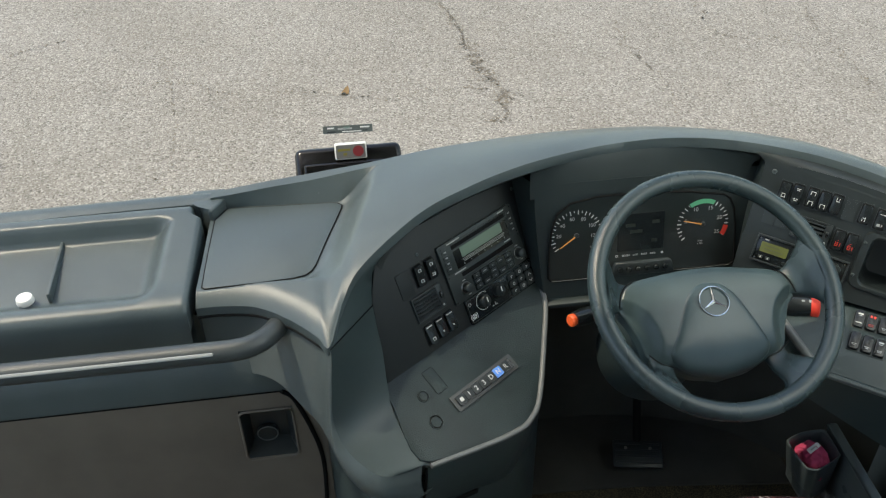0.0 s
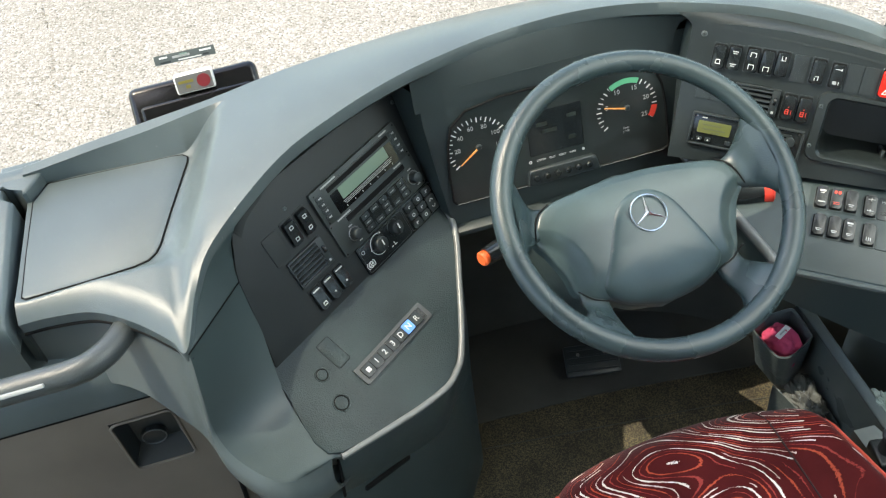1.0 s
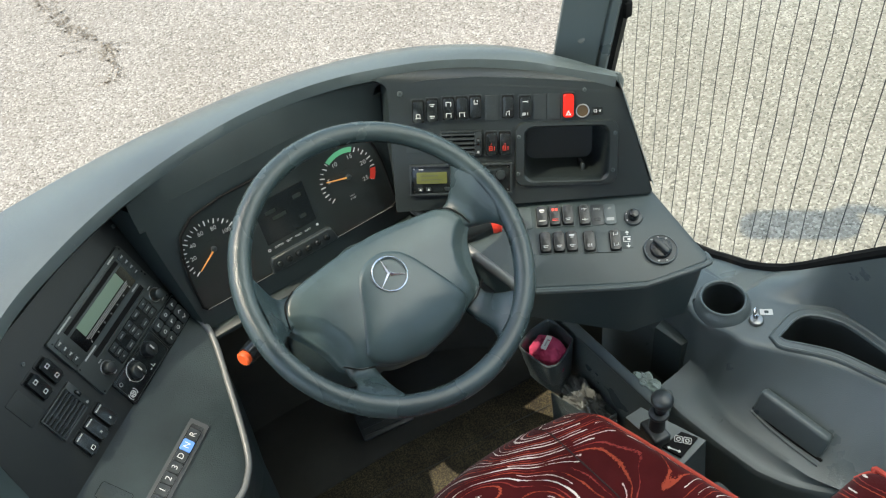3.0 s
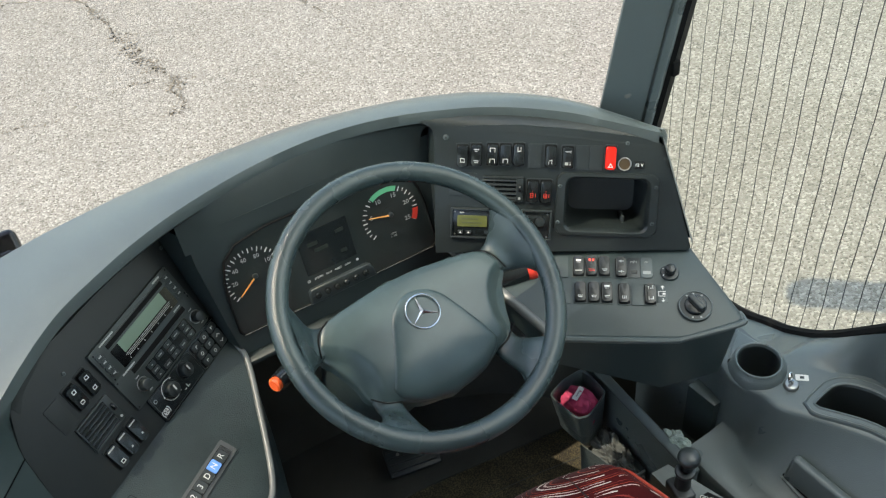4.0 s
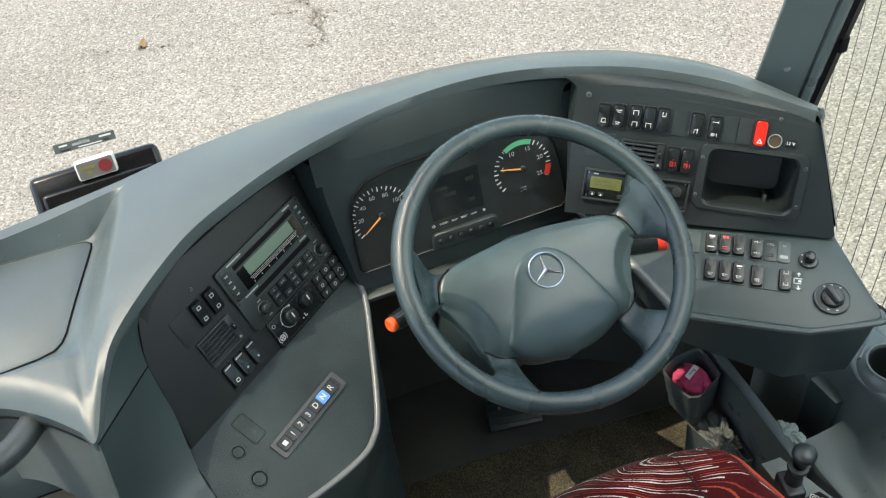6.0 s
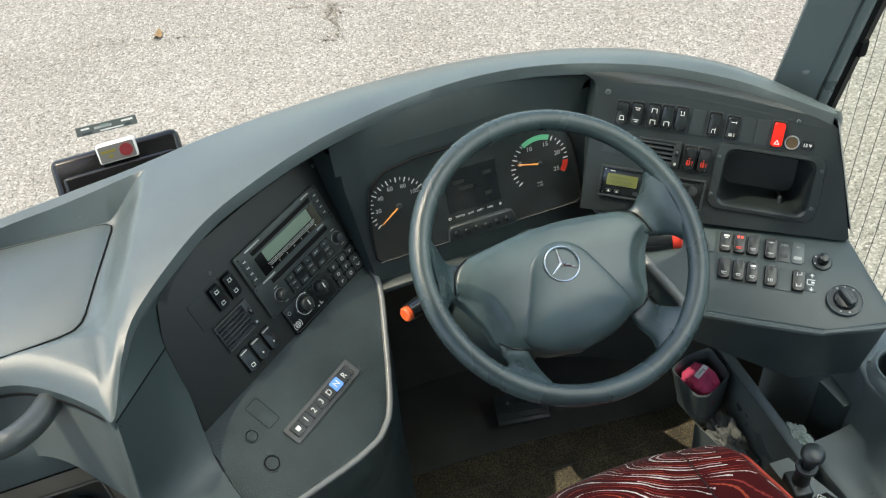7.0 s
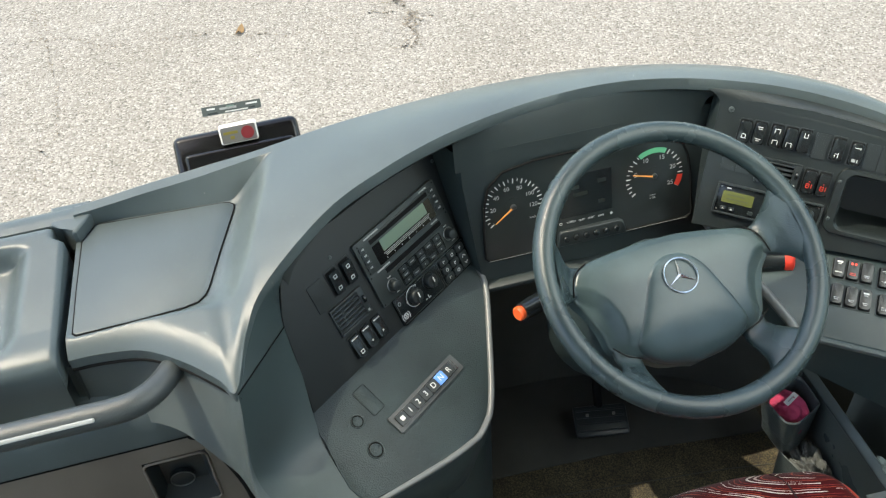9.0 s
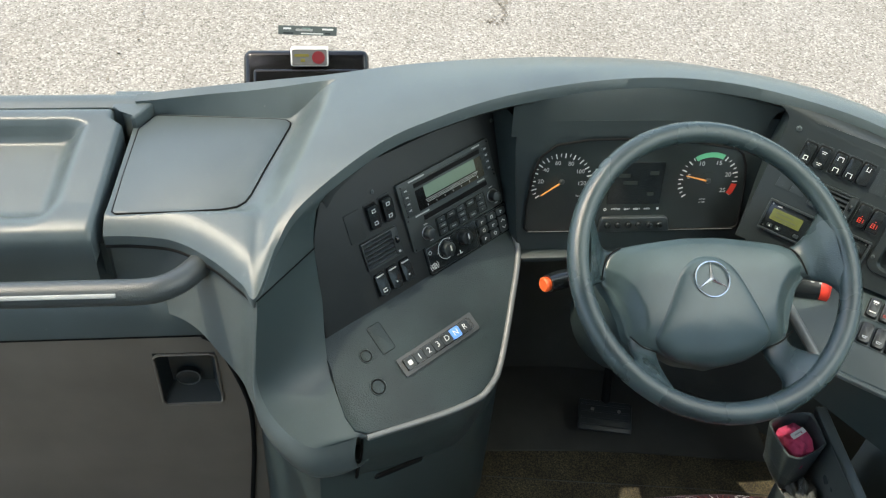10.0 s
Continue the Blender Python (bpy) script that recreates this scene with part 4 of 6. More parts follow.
part("airbag_cover", dome(mirrored(SHIELD), [(0.0, -0.0235), (0.35, -0.0238), (0.6, -0.0246), (0.8, -0.0258), (0.90, -0.0270), (0.95, -0.0284), (0.985, -0.0312), (1.0, -0.0350), (1.0, -0.06)], (0, -0.06), belly), PAD, wheel)


def spoke(top, low):
    """A spoke that flares from the pad to the rim, between an upper and a lower edge."""
    rows = []
    for p, q in zip(curve(top, 20), curve(low, 20)):
        mid, half = (p + q) / 2, (p - q) / 2
        rows.append([mid + half * math.copysign(abs(math.cos(w)) ** 0.7, math.cos(w)) + Vector((0, 0, 0.012 * math.copysign(abs(math.sin(w)) ** 0.7, math.sin(w)))) for w in [2 * math.pi * j / 24 for j in range(25)]])
    return sheet(rows)


SIDE_JOINT = [(0.1335, 0.0415), (0.1515, 0.0312), (0.1617, 0.014), (0.1672, -0.006)]
LOW_JOINT = [(0.1312, -0.092), (0.1105, -0.1078), (0.088, -0.1158)]
for side in (1, -1):
    part("spoke", spoke([(side * 0.124, 0.040, -0.0560), (side * 0.158, 0.044, -0.0490), (side * 0.177, 0.072, -0.018), (side * 0.188, 0.104, -0.003)], [(side * 0.158, -0.006, -0.0560), (side * 0.178, -0.014, -0.0440), (side * 0.192, -0.027, -0.020), (side * 0.206, -0.056, -0.003)]), RIMMAT, wheel)
    part("spoke", spoke([(side * 0.127, -0.085, -0.064), (side * 0.128, -0.110, -0.0560), (side * 0.136, -0.128, -0.022), (side * 0.164, -0.140, -0.003)], [(side * 0.086, -0.108, -0.066), (side * 0.088, -0.134, -0.0540), (side * 0.088, -0.168, -0.020), (side * 0.074, -0.199, -0.003)]), RIMMAT, wheel)
    for run in (SIDE_JOINT, LOW_JOINT):
        part("joint_gap", tube([(side * x, y, -0.0352 - belly(x, y)) for x, y in run], 0.0012, 8, 14), MATT, wheel, "dark joint between pad and spoke")
emblem = part("emblem", ring(0.0272, 0.0014, (0.001, -0.0125, -0.0228), 40, 8), CHROME, wheel, "round chrome emblem")
star = bmesh.new()
for k in range(3):
    a = radians(90 + 120 * k)
    tip = Vector((0.0265 * math.cos(a), 0.0265 * math.sin(a), 0.0004))
    l, r = [Vector((0.0036 * math.cos(a + d), 0.0036 * math.sin(a + d), 0)) for d in (1.05, -1.05)]
    top = star.verts.new((0, 0, 0.0022))
    t3, l3, r3 = (star.verts.new(q) for q in (tip, l, r))
    star.faces.new((top, t3, l3)), star.faces.new((top, r3, t3))
bmesh.ops.translate(star, vec=(0.001, -0.0125, -0.0234), verts=star.verts[:])
part("badge", star, CHROME, emblem)
part("column", rod(0.105, 0.070, 0.34, (0, 0.0, -0.25), 24, 0.02), DASH_DARK, wheel, "dark steering column shroud")


def stalk(name, a, b, tip, label, k=0.93, fat=1.0, end=0.78):
    a, b = Vector(a), Vector(b)
    t = thing(name, Matrix.Translation(a), label, "control stalk")
    d = b - a
    part("arm", tube([(0, 0, 0), d * 0.3, d * 0.6], 0.010, 12, 12, None), SOFT, t)
    part("collar", tube([d * 0.45, d * 0.50, d * (k - 0.14), d * k], 0.014, 16, None, [0.012 * fat, 0.0155 * fat, 0.0165 * fat, 0.0150 * fat]), GLOSS, t)
    part("button", tube([d * k, d * (k + 0.02), d * 0.985, d], 0.0145, 16, None, [0.0150 * fat * end, 0.0160 * fat * end, 0.0160 * fat * end, 0.0128 * fat * end]), tip, t, "orange end button")
    return t


stalk("left_stalk", (-0.10, 0.12, 0.715), (-0.246, 0.050, 0.742), ORANGE, "black indicator stalk with an orange end button", 0.94, 0.95)
right_stalk = stalk("right_stalk", (0.06, 0.14, 0.67), (0.255, 0.0745, 0.687), REDPRINT, "black retarder stalk with an orange-red end", 0.915, 1.5, 0.98)
for k, (u, w) in enumerate(((0.138, 0.005), (0.150, 0.004), (0.160, 0.006), (0.172, 0.004))):
    mark = part("symbol", slab(rounded(w, 0.006 if k % 2 else 0.0035, 0.0006), 0.0, 0.0008), PALE, right_stalk)
    mark.matrix_local = pose(u, -0.337 * u - 0.010, 0.084 * u + 0.0215, 24, 0, -18)


# ---- driver's seat ----
seat = thing("driver_seat", pose(0.012, -0.425, 0.0), "driver seat in dark red cloth with white and orange contour lines", "seat")


def cushion_edge(s_, y):
    """Half the cushion's width towards one side: it narrows to the front, more so beside the brake."""
    return min(0.288, 0.2707 - 0.285 * y) if s_ > 0 else 0.250 - 0.19 * max(0.0, y - 0.11)


def cushion_height(x, y, h=0.13):
    """The upholstery's height: a shallow dish between firm bolsters that rolls over at the front."""
    s_ = min(1.0, abs(x) / cushion_edge(x, y))
    gap = max(0.0, 0.264 - 0.8 * x * x - y)
    z = h * (1 - 0.09 * (1 - s_ ** 3) - 0.30 * max(0.0, (s_ - 0.87) / 0.13) ** 2)
    z += 0.003 * noise.noise((x * 9, y * 9, 3.0)) + 0.002 * noise.noise((x * 22, y * 22, 8.0))
    return z - h * 0.42 * max(0.0, 1 - gap / 0.055) ** 2


def cushion():
    """A bolstered cushion with a rounded, skewed front edge."""
    rows, n = [], 60
    for j in range(n + 1):
        row = []
        for i in range(n + 1):
            s_ = -1 + 2 * i / n
            y_end = 0.264 - 0.8 * (s_ * 0.225) ** 2
            y = -0.25 + (y_end + 0.25) * j / n
            x = s_ * cushion_edge(s_, y)
            row.append(Vector((x, y, cushion_height(x, y))))
        rows.append(row)
    bm = sheet(rows)
    low = bmesh.ops.extrude_edge_only(bm, edges=[e for e in bm.edges if e.is_boundary])
    for v in [g for g in low["geom"] if isinstance(g, bmesh.types.BMVert)]:
        v.co.z = 0.0
    return bm


cu = part("cushion", cushion(), CLOTH, seat)
cu.matrix_local = pose(0, 0.018, 0.343, 4, 0, 0)


def welt(side, y0, y1):
    """The piping along one edge of the cushion, up to its front corner."""
    line = []
    for k in range(40):
        y = y0 + (y1 - y0) * k / 39
        x = side * cushion_edge(side, y)
        line.append((x, y, cushion_height(x, y) + 0.002))
    return tube(line, 0.0052, 8)


part("piping", welt(-1, 0.05, 0.218), PIPING, seat, "orange-red piping").matrix_local = pose(0, 0.018, 0.343, 4, 0, 0)
part("piping", welt(1, -0.25, 0.228), PIPING, seat, "orange-red piping").matrix_local = pose(0, 0.018, 0.343, 4, 0, 0)


def cushion_seam():
    """The stitched seam that runs back from the cushion's front corner."""
    line = []
    for k in range(25):
        y = 0.240 - 0.43 * k / 24
        x = 0.112 + 0.034 * (k / 24) ** 0.7
        line.append((x, y, cushion_height(x, y) + 0.0002))
    return tube(line, 0.0016, 6)


part("seam", cushion_seam(), plain("dark_red_stitching", (0.018, 0.004, 0.004), 0.9), seat, "dark stitched seam").matrix_local = pose(0, 0.018, 0.343, 4, 0, 0)
part("pedestal", block((0.40, 0.40, 0.33), (0, -0.03, 0.165), 0.03), SOFT, seat)
part("backrest", block((0.48, 0.12, 0.62), (0, -0.36, 0.76), 0.05, 4, Matrix.Rotation(radians(12), 4, "X")), CLOTH, seat)
arm = part("armrest", block((0.150, 0.34, 0.085), (0.350, -0.326, 0.538), 0.041, 6), CLOTH, seat)
part("piping", tube([(0.414, -0.48, 0.569), (0.414, -0.20, 0.569), (0.406, -0.172, 0.561), (0.388, -0.159, 0.547)], 0.0045, 8, 20), PIPING, arm, "orange-red piping")


# ---- driver's side: sill, window, pillar ----
WX = 0.775


def sill_height(y):
    """The height of the side window's lower edge."""
    line = [(0.6, 0.14), (0.034, 0.256), (-0.024, 0.286), (-0.085, 0.313), (-0.147, 0.357), (-0.20, 0.410), (-0.26, 0.480), (-0.33, 0.561), (-0.60, 0.83), (-1.3, 1.30)]
    for (y0, z0), (y1, z1) in zip(line, line[1:]):
        if y >= y1:
            return z0 + (z1 - z0) * (y - y0) / (y1 - y0)
    return 1.30


sill = thing("door_sill", pose(0.62, -0.25, 0), "moulded dark grey side ledge with cup holder and bin", "ledge")
CUP, POCKET = (0.613, -0.151), [(0.632, -0.277), (0.654, -0.273), (0.688, -0.269), (0.714, -0.280), (0.738, -0.314), (0.748, -0.36), (0.746, -0.50), (0.729, -0.492), (0.709, -0.44), (0.687, -0.368), (0.656, -0.318), (0.636, -0.290)]


CREST = [(0.3, 0.562), (-0.113, 0.562), (-0.13, 0.553), (-0.155, 0.552), (-0.182, 0.563), (-0.205, 0.574), (-0.224, 0.573), (-0.24, 0.572), (-0.262, 0.585), (-0.285, 0.602), (-0.344, 0.638), (-0.40, 0.667), (-0.46, 0.687), (-0.6, 0.70), (-1.2, 0.71)]
SLOPE_FOOT = [(0.3, 0.546), (-0.192, 0.546), (-0.205, 0.537), (-0.216, 0.522), (-0.291, 0.501), (-0.384, 0.510), (-0.469, 0.523), (-0.6, 0.58), (-1.2, 0.62)]
INNER_EDGE = [(0.3, 0.452), (-0.148, 0.449), (-0.216, 0.445), (-0.31, 0.452), (-0.395, 0.463), (-0.45, 0.486), (-0.49, 0.515), (-0.54, 0.56), (-1.2, 0.60)]
DOOR_CREASE = [(0.3, 0.64), (-0.09, 0.656), (-0.169, 0.657), (-0.21, 0.680), (-0.251, 0.709), (-0.285, 0.744), (-0.31, 0.752), (-1.2, 0.752)]


def along(line, y):
    """The plan line's distance from the aisle at a place along the coach, its corners softened."""
    def at(v):
        for (y0, x0), (y1, x1) in zip(line, line[1:]):
            if v >= y1:
                return x0 + (x1 - x0) * (v - y0) / (y1 - y0)
        return line[-1][1]
    return sum(at(y + 0.006 * k) for k in (-2, -1, 0, 1, 2)) / 5


def sill_skin():
    bm = bmesh.new()
    grid = []
    ny = 330
    for j in range(ny + 1):
        y = 0.22 - 1.25 * j / ny
        crest, low, edge_x, crease = along(CREST, y), along(SLOPE_FOOT, y), along(INNER_EDGE, y), along(DOOR_CREASE, y)
        if y > -0.146:
            pts = [(low - 0.007 + 0.001 * k, 0.02 + 0.030 * k) for k in range(7)] + [(low - 0.0005 + 0.0001 * k, 0.215 + 0.006 * k) for k in range(5)]
        else:
            pts = [(edge_x + 0.006, 0.0), (edge_x + 0.003, 0.14), (edge_x, 0.216), (edge_x + 0.0015, 0.227), (edge_x + 0.005, 0.2325), (edge_x + 0.012, 0.2348), (edge_x + 0.018, 0.2352)]
            pts += [(edge_x + 0.018 + (low - edge_x - 0.018) * k, 0.235 + 0.015 * k * k) for k in (0.3, 0.55, 0.75, 0.9, 0.98)]
        pts += [(low + (crest - low) * k / 14, 0.25 + 0.122 * (k / 14) ** 1.6) for k in range(1, 15)]
        pts += [(crest + 0.0025, 0.3762), (crest + 0.007, 0.3788), (crest + 0.016, 0.380)]
        x0 = crest + 0.016
        h = sill_height(y)
        flat = [(x0 + (crease - x0) * k / 34, 0.380 + 0.004 * k / 34) for k in range(1, 35)]
        base = min(0.3835, h + 0.012)
        flat += [(crease + 0.004, 0.3835 + (base - 0.3835) * 0.2), (crease + 0.010, 0.3835 + (base - 0.3835) * 0.75), (crease + 0.016, base)]
        flat += [(crease + 0.016 + (WX - 0.020 - crease) * k / 5, base + (h - base) * (k / 5) ** 1.5) for k in (1, 2, 3, 4, 5)]
        grid.append([bm.verts.new((x - 0.62, y + 0.25, z)) for x, z in pts + flat])
    for j in range(ny):
        for i in range(len(grid[0]) - 1):
            q = (grid[j][i], grid[j + 1][i], grid[j + 1][i + 1], grid[j][i + 1])
            c = sum((v.co for v in q), Vector()) / 4 + Vector((0.62, -0.25, 0))
            if math.hypot(c.x - CUP[0], c.y - CUP[1]) < 0.046 and c.z > 0.3:
                continue
            if c.z > 0.36 and (off_edge((c.x, c.y), POCKET)[1] or off_edge((c.x, c.y), POCKET)[0] < 0.003):
                continue
            bm.faces.new(q)
    return bm


part("skin", sill_skin(), LIT_PLASTIC, sill)
part("cup_fin", slab([(0.022, 0.184), (-0.046, 0.140), (-0.040, 0.1345), (-0.024, 0.1445), (-0.007, 0.1475), (0.012, 0.1435), (0.034, 0.124)], 0.30, 0.391, 0.003), LIT_PLASTIC, sill)
part("side_flange", slab([(-0.094, 0.186), (-0.087, 0.118), (-0.064, 0.118), (-0.064, 0.190)], 0.14, 0.294, 0.002), DASH_DARK, sill)
cup = thing("cup_holder", pose(CUP[0], CUP[1], 0.38), "round dark cup holder in the side ledge", "cup holder")


def turned(profile, seg=40):
    """A body of revolution round z from (radius, height) pairs."""
    return sheet([[Vector((r * math.cos(2 * math.pi * k / seg), r * math.sin(2 * math.pi * k / seg), z)) for k in range(seg + 1)] for r, z in profile])


part("rim", turned([(0.0585, -0.020), (0.0575, -0.006), (0.0545, 0.004), (0.050, 0.013), (0.0462, 0.0165), (0.0452, 0.0205), (0.0432, 0.0220), (0.0410, 0.0212), (0.0392, 0.015)]), LIT_PLASTIC, cup)
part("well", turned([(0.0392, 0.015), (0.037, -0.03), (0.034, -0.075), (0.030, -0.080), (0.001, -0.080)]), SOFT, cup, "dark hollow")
keyset = thing("ignition_key", pose(0.630, -0.221, 0.382), "steel key in a round lock on the ledge", "key")
part("lock", rod(0.015, 0.013, 0.008, (0, 0, 0.003), 24, 0.002), STEEL, keyset)
part("bow", joined(ring(0.010, 0.0022, (0, 0, 0), 24, 8, 1.0)), CHROME, keyset).matrix_local = pose(-0.002, 0.004, 0.022, 75, 0, 30)
part("blade", block((0.002, 0.005, 0.016), (0, 0, 0.010)), CHROME, keyset)
tag = thing("key_label", pose(0.660, -0.219, 0.3825, 0, 0, -40), "small white label beside the key", "label")
part("plate", slab(rounded(0.024, 0.014, 0.002), 0.0, 0.0012), WHITE, tag)
part("mark", slab(rounded(0.008, 0.006, 0.001), 0.0012, 0.0018), SOFT, tag)
pocket = thing("storage_pocket", pose(0.70, -0.35, 0.3845), "deep dark storage pocket in the ledge", "pocket")
ring_p = [(q.x, q.y) for q in curve([(x, y, 0) for x, y in POCKET + POCKET[:1]], 40)]


def border(out, z):
    """The pocket's outline moved outwards by a distance."""
    row = []
    for k in range(len(ring_p)):
        (x0, y0), (x1, y1), (x, y) = ring_p[k - 1 if k else -2], ring_p[k + 1 if k < len(ring_p) - 1 else 1], ring_p[k]
        d = math.hypot(x1 - x0, y1 - y0)
        row.append(Vector((x - (y1 - y0) / d * out - 0.70, y + (x1 - x0) / d * out + 0.35, z)))
    return row


part("rim", sheet([border(0.021, -0.005), border(0.0195, 0.0012), border(0.017, 0.0030), border(0.0145, 0.0012), border(0.005, 0.0016), border(0.0025, 0.0038), border(0.0, 0.0030), border(-0.001, -0.004)]), LIT_PLASTIC, pocket)
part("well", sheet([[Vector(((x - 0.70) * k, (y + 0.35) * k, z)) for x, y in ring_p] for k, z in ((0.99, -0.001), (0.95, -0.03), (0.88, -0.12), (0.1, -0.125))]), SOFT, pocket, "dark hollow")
handle = thing("pull_bar", pose(0.5635, -0.384, 0.289, 3.8, 0, 6.8), "raised dark grey pull handle on the ledge", "handle")
part("grip", block((0.022, 0.146, 0.060), (0.0, 0, -0.001), 0.008, 4, Matrix.Rotation(radians(14), 4, "Y")), LIT_PLASTIC, handle)
for name, line, r, mat in (("flange", [(0.538, -0.312, 0.2685), (0.5385, -0.36, 0.2625), (0.542, -0.41, 0.2585), (0.547, -0.463, 0.2565)], 0.0026, LIT_PLASTIC), ("slot", [(0.545, -0.310, 0.2715), (0.546, -0.36, 0.2660), (0.551, -0.41, 0.2625), (0.559, -0.463, 0.2600)], 0.0034, MATT)):
    part(name, tube([handle.matrix_world.inverted() @ Vector(q) for q in line], r, 8, 16), mat, handle)


# Side window with heating wires.
window = tagged(new("window_right"), "tinted driver side window with fine heating wires", "window", kind="structure")


def glass_side():
    rows = []
    for j in range(20):
        y = 0.45 - 1.5 * j / 19
        z0 = sill_height(y)
        rows.append([Vector((WX + 0.012, y, z0)), Vector((WX + 0.012, y, 2.3))])
    return sheet(rows)


pane = part("pane", glass_side(), TINT, window)
pane.visible_shadow = False
wires = bmesh.new()
for i in range(30):
    y = 0.40 - i * 0.036
    z0 = sill_height(y) + 0.004
    n0 = [wires.verts.new((WX + 0.010, y + 0.0012 * math.sin(k * 2.1 + i), z0 + (2.2 - z0) * k / 24)) for k in range(25)]
    n1 = [wires.verts.new(v.co + Vector((0, 0.0021, 0))) for v in n0]
    for k in range(24):
        wires.faces.new((n0[k], n0[k + 1], n1[k + 1], n1[k]))
tagged(part("heating_wires", wires, WIRE, window), kind="stuff")
part("seal", tube([(WX + 0.004, 0.40 - 1.3 * j / 30, sill_height(0.40 - 1.3 * j / 30)) for j in range(31)], 0.011, 8), MATT, window, "black rubber seal")

pillar = tagged(new("pillar_right"), "dark grey windscreen pillar with a screw cover", "pillar", kind="structure")
PB = [Vector((0.468, 0.195, 0.78)), Vector((0.561, 0.154, 0.75)), Vector((0.590, 0.178, 0.74)), Vector((0.580, 0.264, 0.74))]
RUN = Vector((0.22, -0.22, 2.0))


def pillar_skin():
    """A face with rounded edges, a groove beside the glass and a flange behind it."""
    a, b, c, d = PB
    back = Vector((0.30, 0.95, 0)) * 0.006
    prof = [d, a.lerp(d, 0.06), a + back * 0.6, a.lerp(b, 0.012), a.lerp(b, 0.05), a.lerp(b, 0.40), a.lerp(b, 0.765), a.lerp(b, 0.785) + back, a.lerp(b, 0.815) + back, a.lerp(b, 0.835), a.lerp(b, 0.95), a.lerp(b, 0.985) + back * 0.4, b + back, b.lerp(c, 0.3), c]
    return sheet([[q + RUN * (k / 8) for q in prof] for k in range(9)])


# Lighter copy of the dash plastic stands in for light on the trim.
part("trim", pillar_skin(), LIT_PLASTIC, pillar)
EDGE = [PB[1] + Vector((0.001, 0.009, 0)), PB[1] + Vector((0.017, 0.003, 0)), PB[2] + Vector((0.022, 0.0, 0)), PB[2] + Vector((0, 0.02, 0))]
part("seal", sheet([[q + RUN * (k / 8) for q in EDGE] for k in range(9)]), MATT, pillar, "black rubber seal")
for k in (0.085, 0.19, 0.30):
    part("clip", block((0.016, 0.012, 0.030), EDGE[1] + RUN * k + Vector((0.004, 0.0, 0)), 0.003), MATT, pillar)


# ---- switches ----
def rocker(name, m, w, h, label, marks=(), colour=None, group="dashboard rocker switches", tilt=4.0, surround=SOFT):
    """A rocker switch in its frame, with printed marks as small bars (u, v, width, height, material)."""
    t = thing(name, m, label, "switch", group)
    part("frame", slab(rounded(w, h, 0.002), -0.004, 0.0014, 0.0006), surround, t)
    part("slot", slab(rounded(w * 0.90, h * 0.92, 0.003), 0.0, 0.0019), MATT, t)
    k = part("rocker", slab(rounded(w * 0.80, h * 0.86, 0.0035), 0.0, 0.0086, 0.0022), colour or GLOSS, t)
    k.matrix_local = pose(0, 0, 0, tilt)
    for u, v, mw, mh, mat in marks:
        mw, mh = (mw * 0.7 if mw < 0.0016 else mw), (mh * 0.7 if mh < 0.0016 else mh)
        q = part("symbol", slab([(u - mw / 2, v - mh / 2), (u + mw / 2, v - mh / 2), (u + mw / 2, v + mh / 2), (u - mw / 2, v + mh / 2)], 0.0084, 0.0090), mat, k)
    return t


def blank(m, w, h, ribs=5, mat=None):
    t = thing("blanking_plate", m, "ribbed black blank plate between switches" if ribs else "flat dark blank plate between switches", "blank plate", "switch blanks")
    part("plate", slab(rounded(w, h, 0.0015), -0.004, 0.0016, 0.0008), mat or (SOFT if ribs else DASH_DARK), t)
    for i in range(ribs):
        part("rib", slab([(w * (-0.34 + 0.17 * i) - 0.0006, -h * 0.42), (w * (-0.34 + 0.17 * i) + 0.0006, -h * 0.42), (w * (-0.34 + 0.17 * i) + 0.0006, h * 0.42), (w * (-0.34 + 0.17 * i) - 0.0006, h * 0.42)], 0.0012, 0.0019), SOFT, t)
    return t


def on(f, u, v, d=0.0, spin=0.0):
    return f @ pose(u, v, d, 0, 0, spin)


LAMP = [(0, -0.010, 0.009, 0.0014, WHITE), (-0.003, -0.0065, 0.0014, 0.006, WHITE), (0.003, -0.0065, 0.0014, 0.006, WHITE), (0, -0.0035, 0.006, 0.0014, WHITE)]
DOUBLE = [(0, 0.011, 0.009, 0.0014, WHITE), (0, 0.008, 0.006, 0.0014, WHITE), (0, -0.009, 0.009, 0.0014, WHITE), (0, -0.012, 0.006, 0.0014, WHITE)]
DOOR = [(-0.004, 0.009, 0.0014, 0.007, WHITE), (0.004, 0.009, 0.0014, 0.007, WHITE), (0, 0.0125, 0.009, 0.0014, WHITE), (-0.004, -0.010, 0.0014, 0.007, WHITE), (0.004, -0.010, 0.0014, 0.007, WHITE), (0, -0.0065, 0.009, 0.0014, WHITE)]
DOOR1 = DOOR[3:]
SEATS = [(-0.002, 0.010, 0.0014, 0.008, WHITE), (0.001, 0.007, 0.006, 0.0014, WHITE), (0.003, 0.011, 0.0014, 0.005, WHITE)]
HORN = [(-0.001, 0.011, 0.008, 0.0014, WHITE), (0.004, 0.011, 0.0014, 0.004, WHITE), (-0.002, -0.010, 0.006, 0.005, PALE), (0.004, -0.010, 0.0014, 0.005, WHITE)]
TAP = [(0.002, -0.009, 0.0014, 0.008, WHITE), (-0.003, -0.011, 0.0014, 0.004, WHITE), (0.0, -0.007, 0.006, 0.0014, WHITE)]
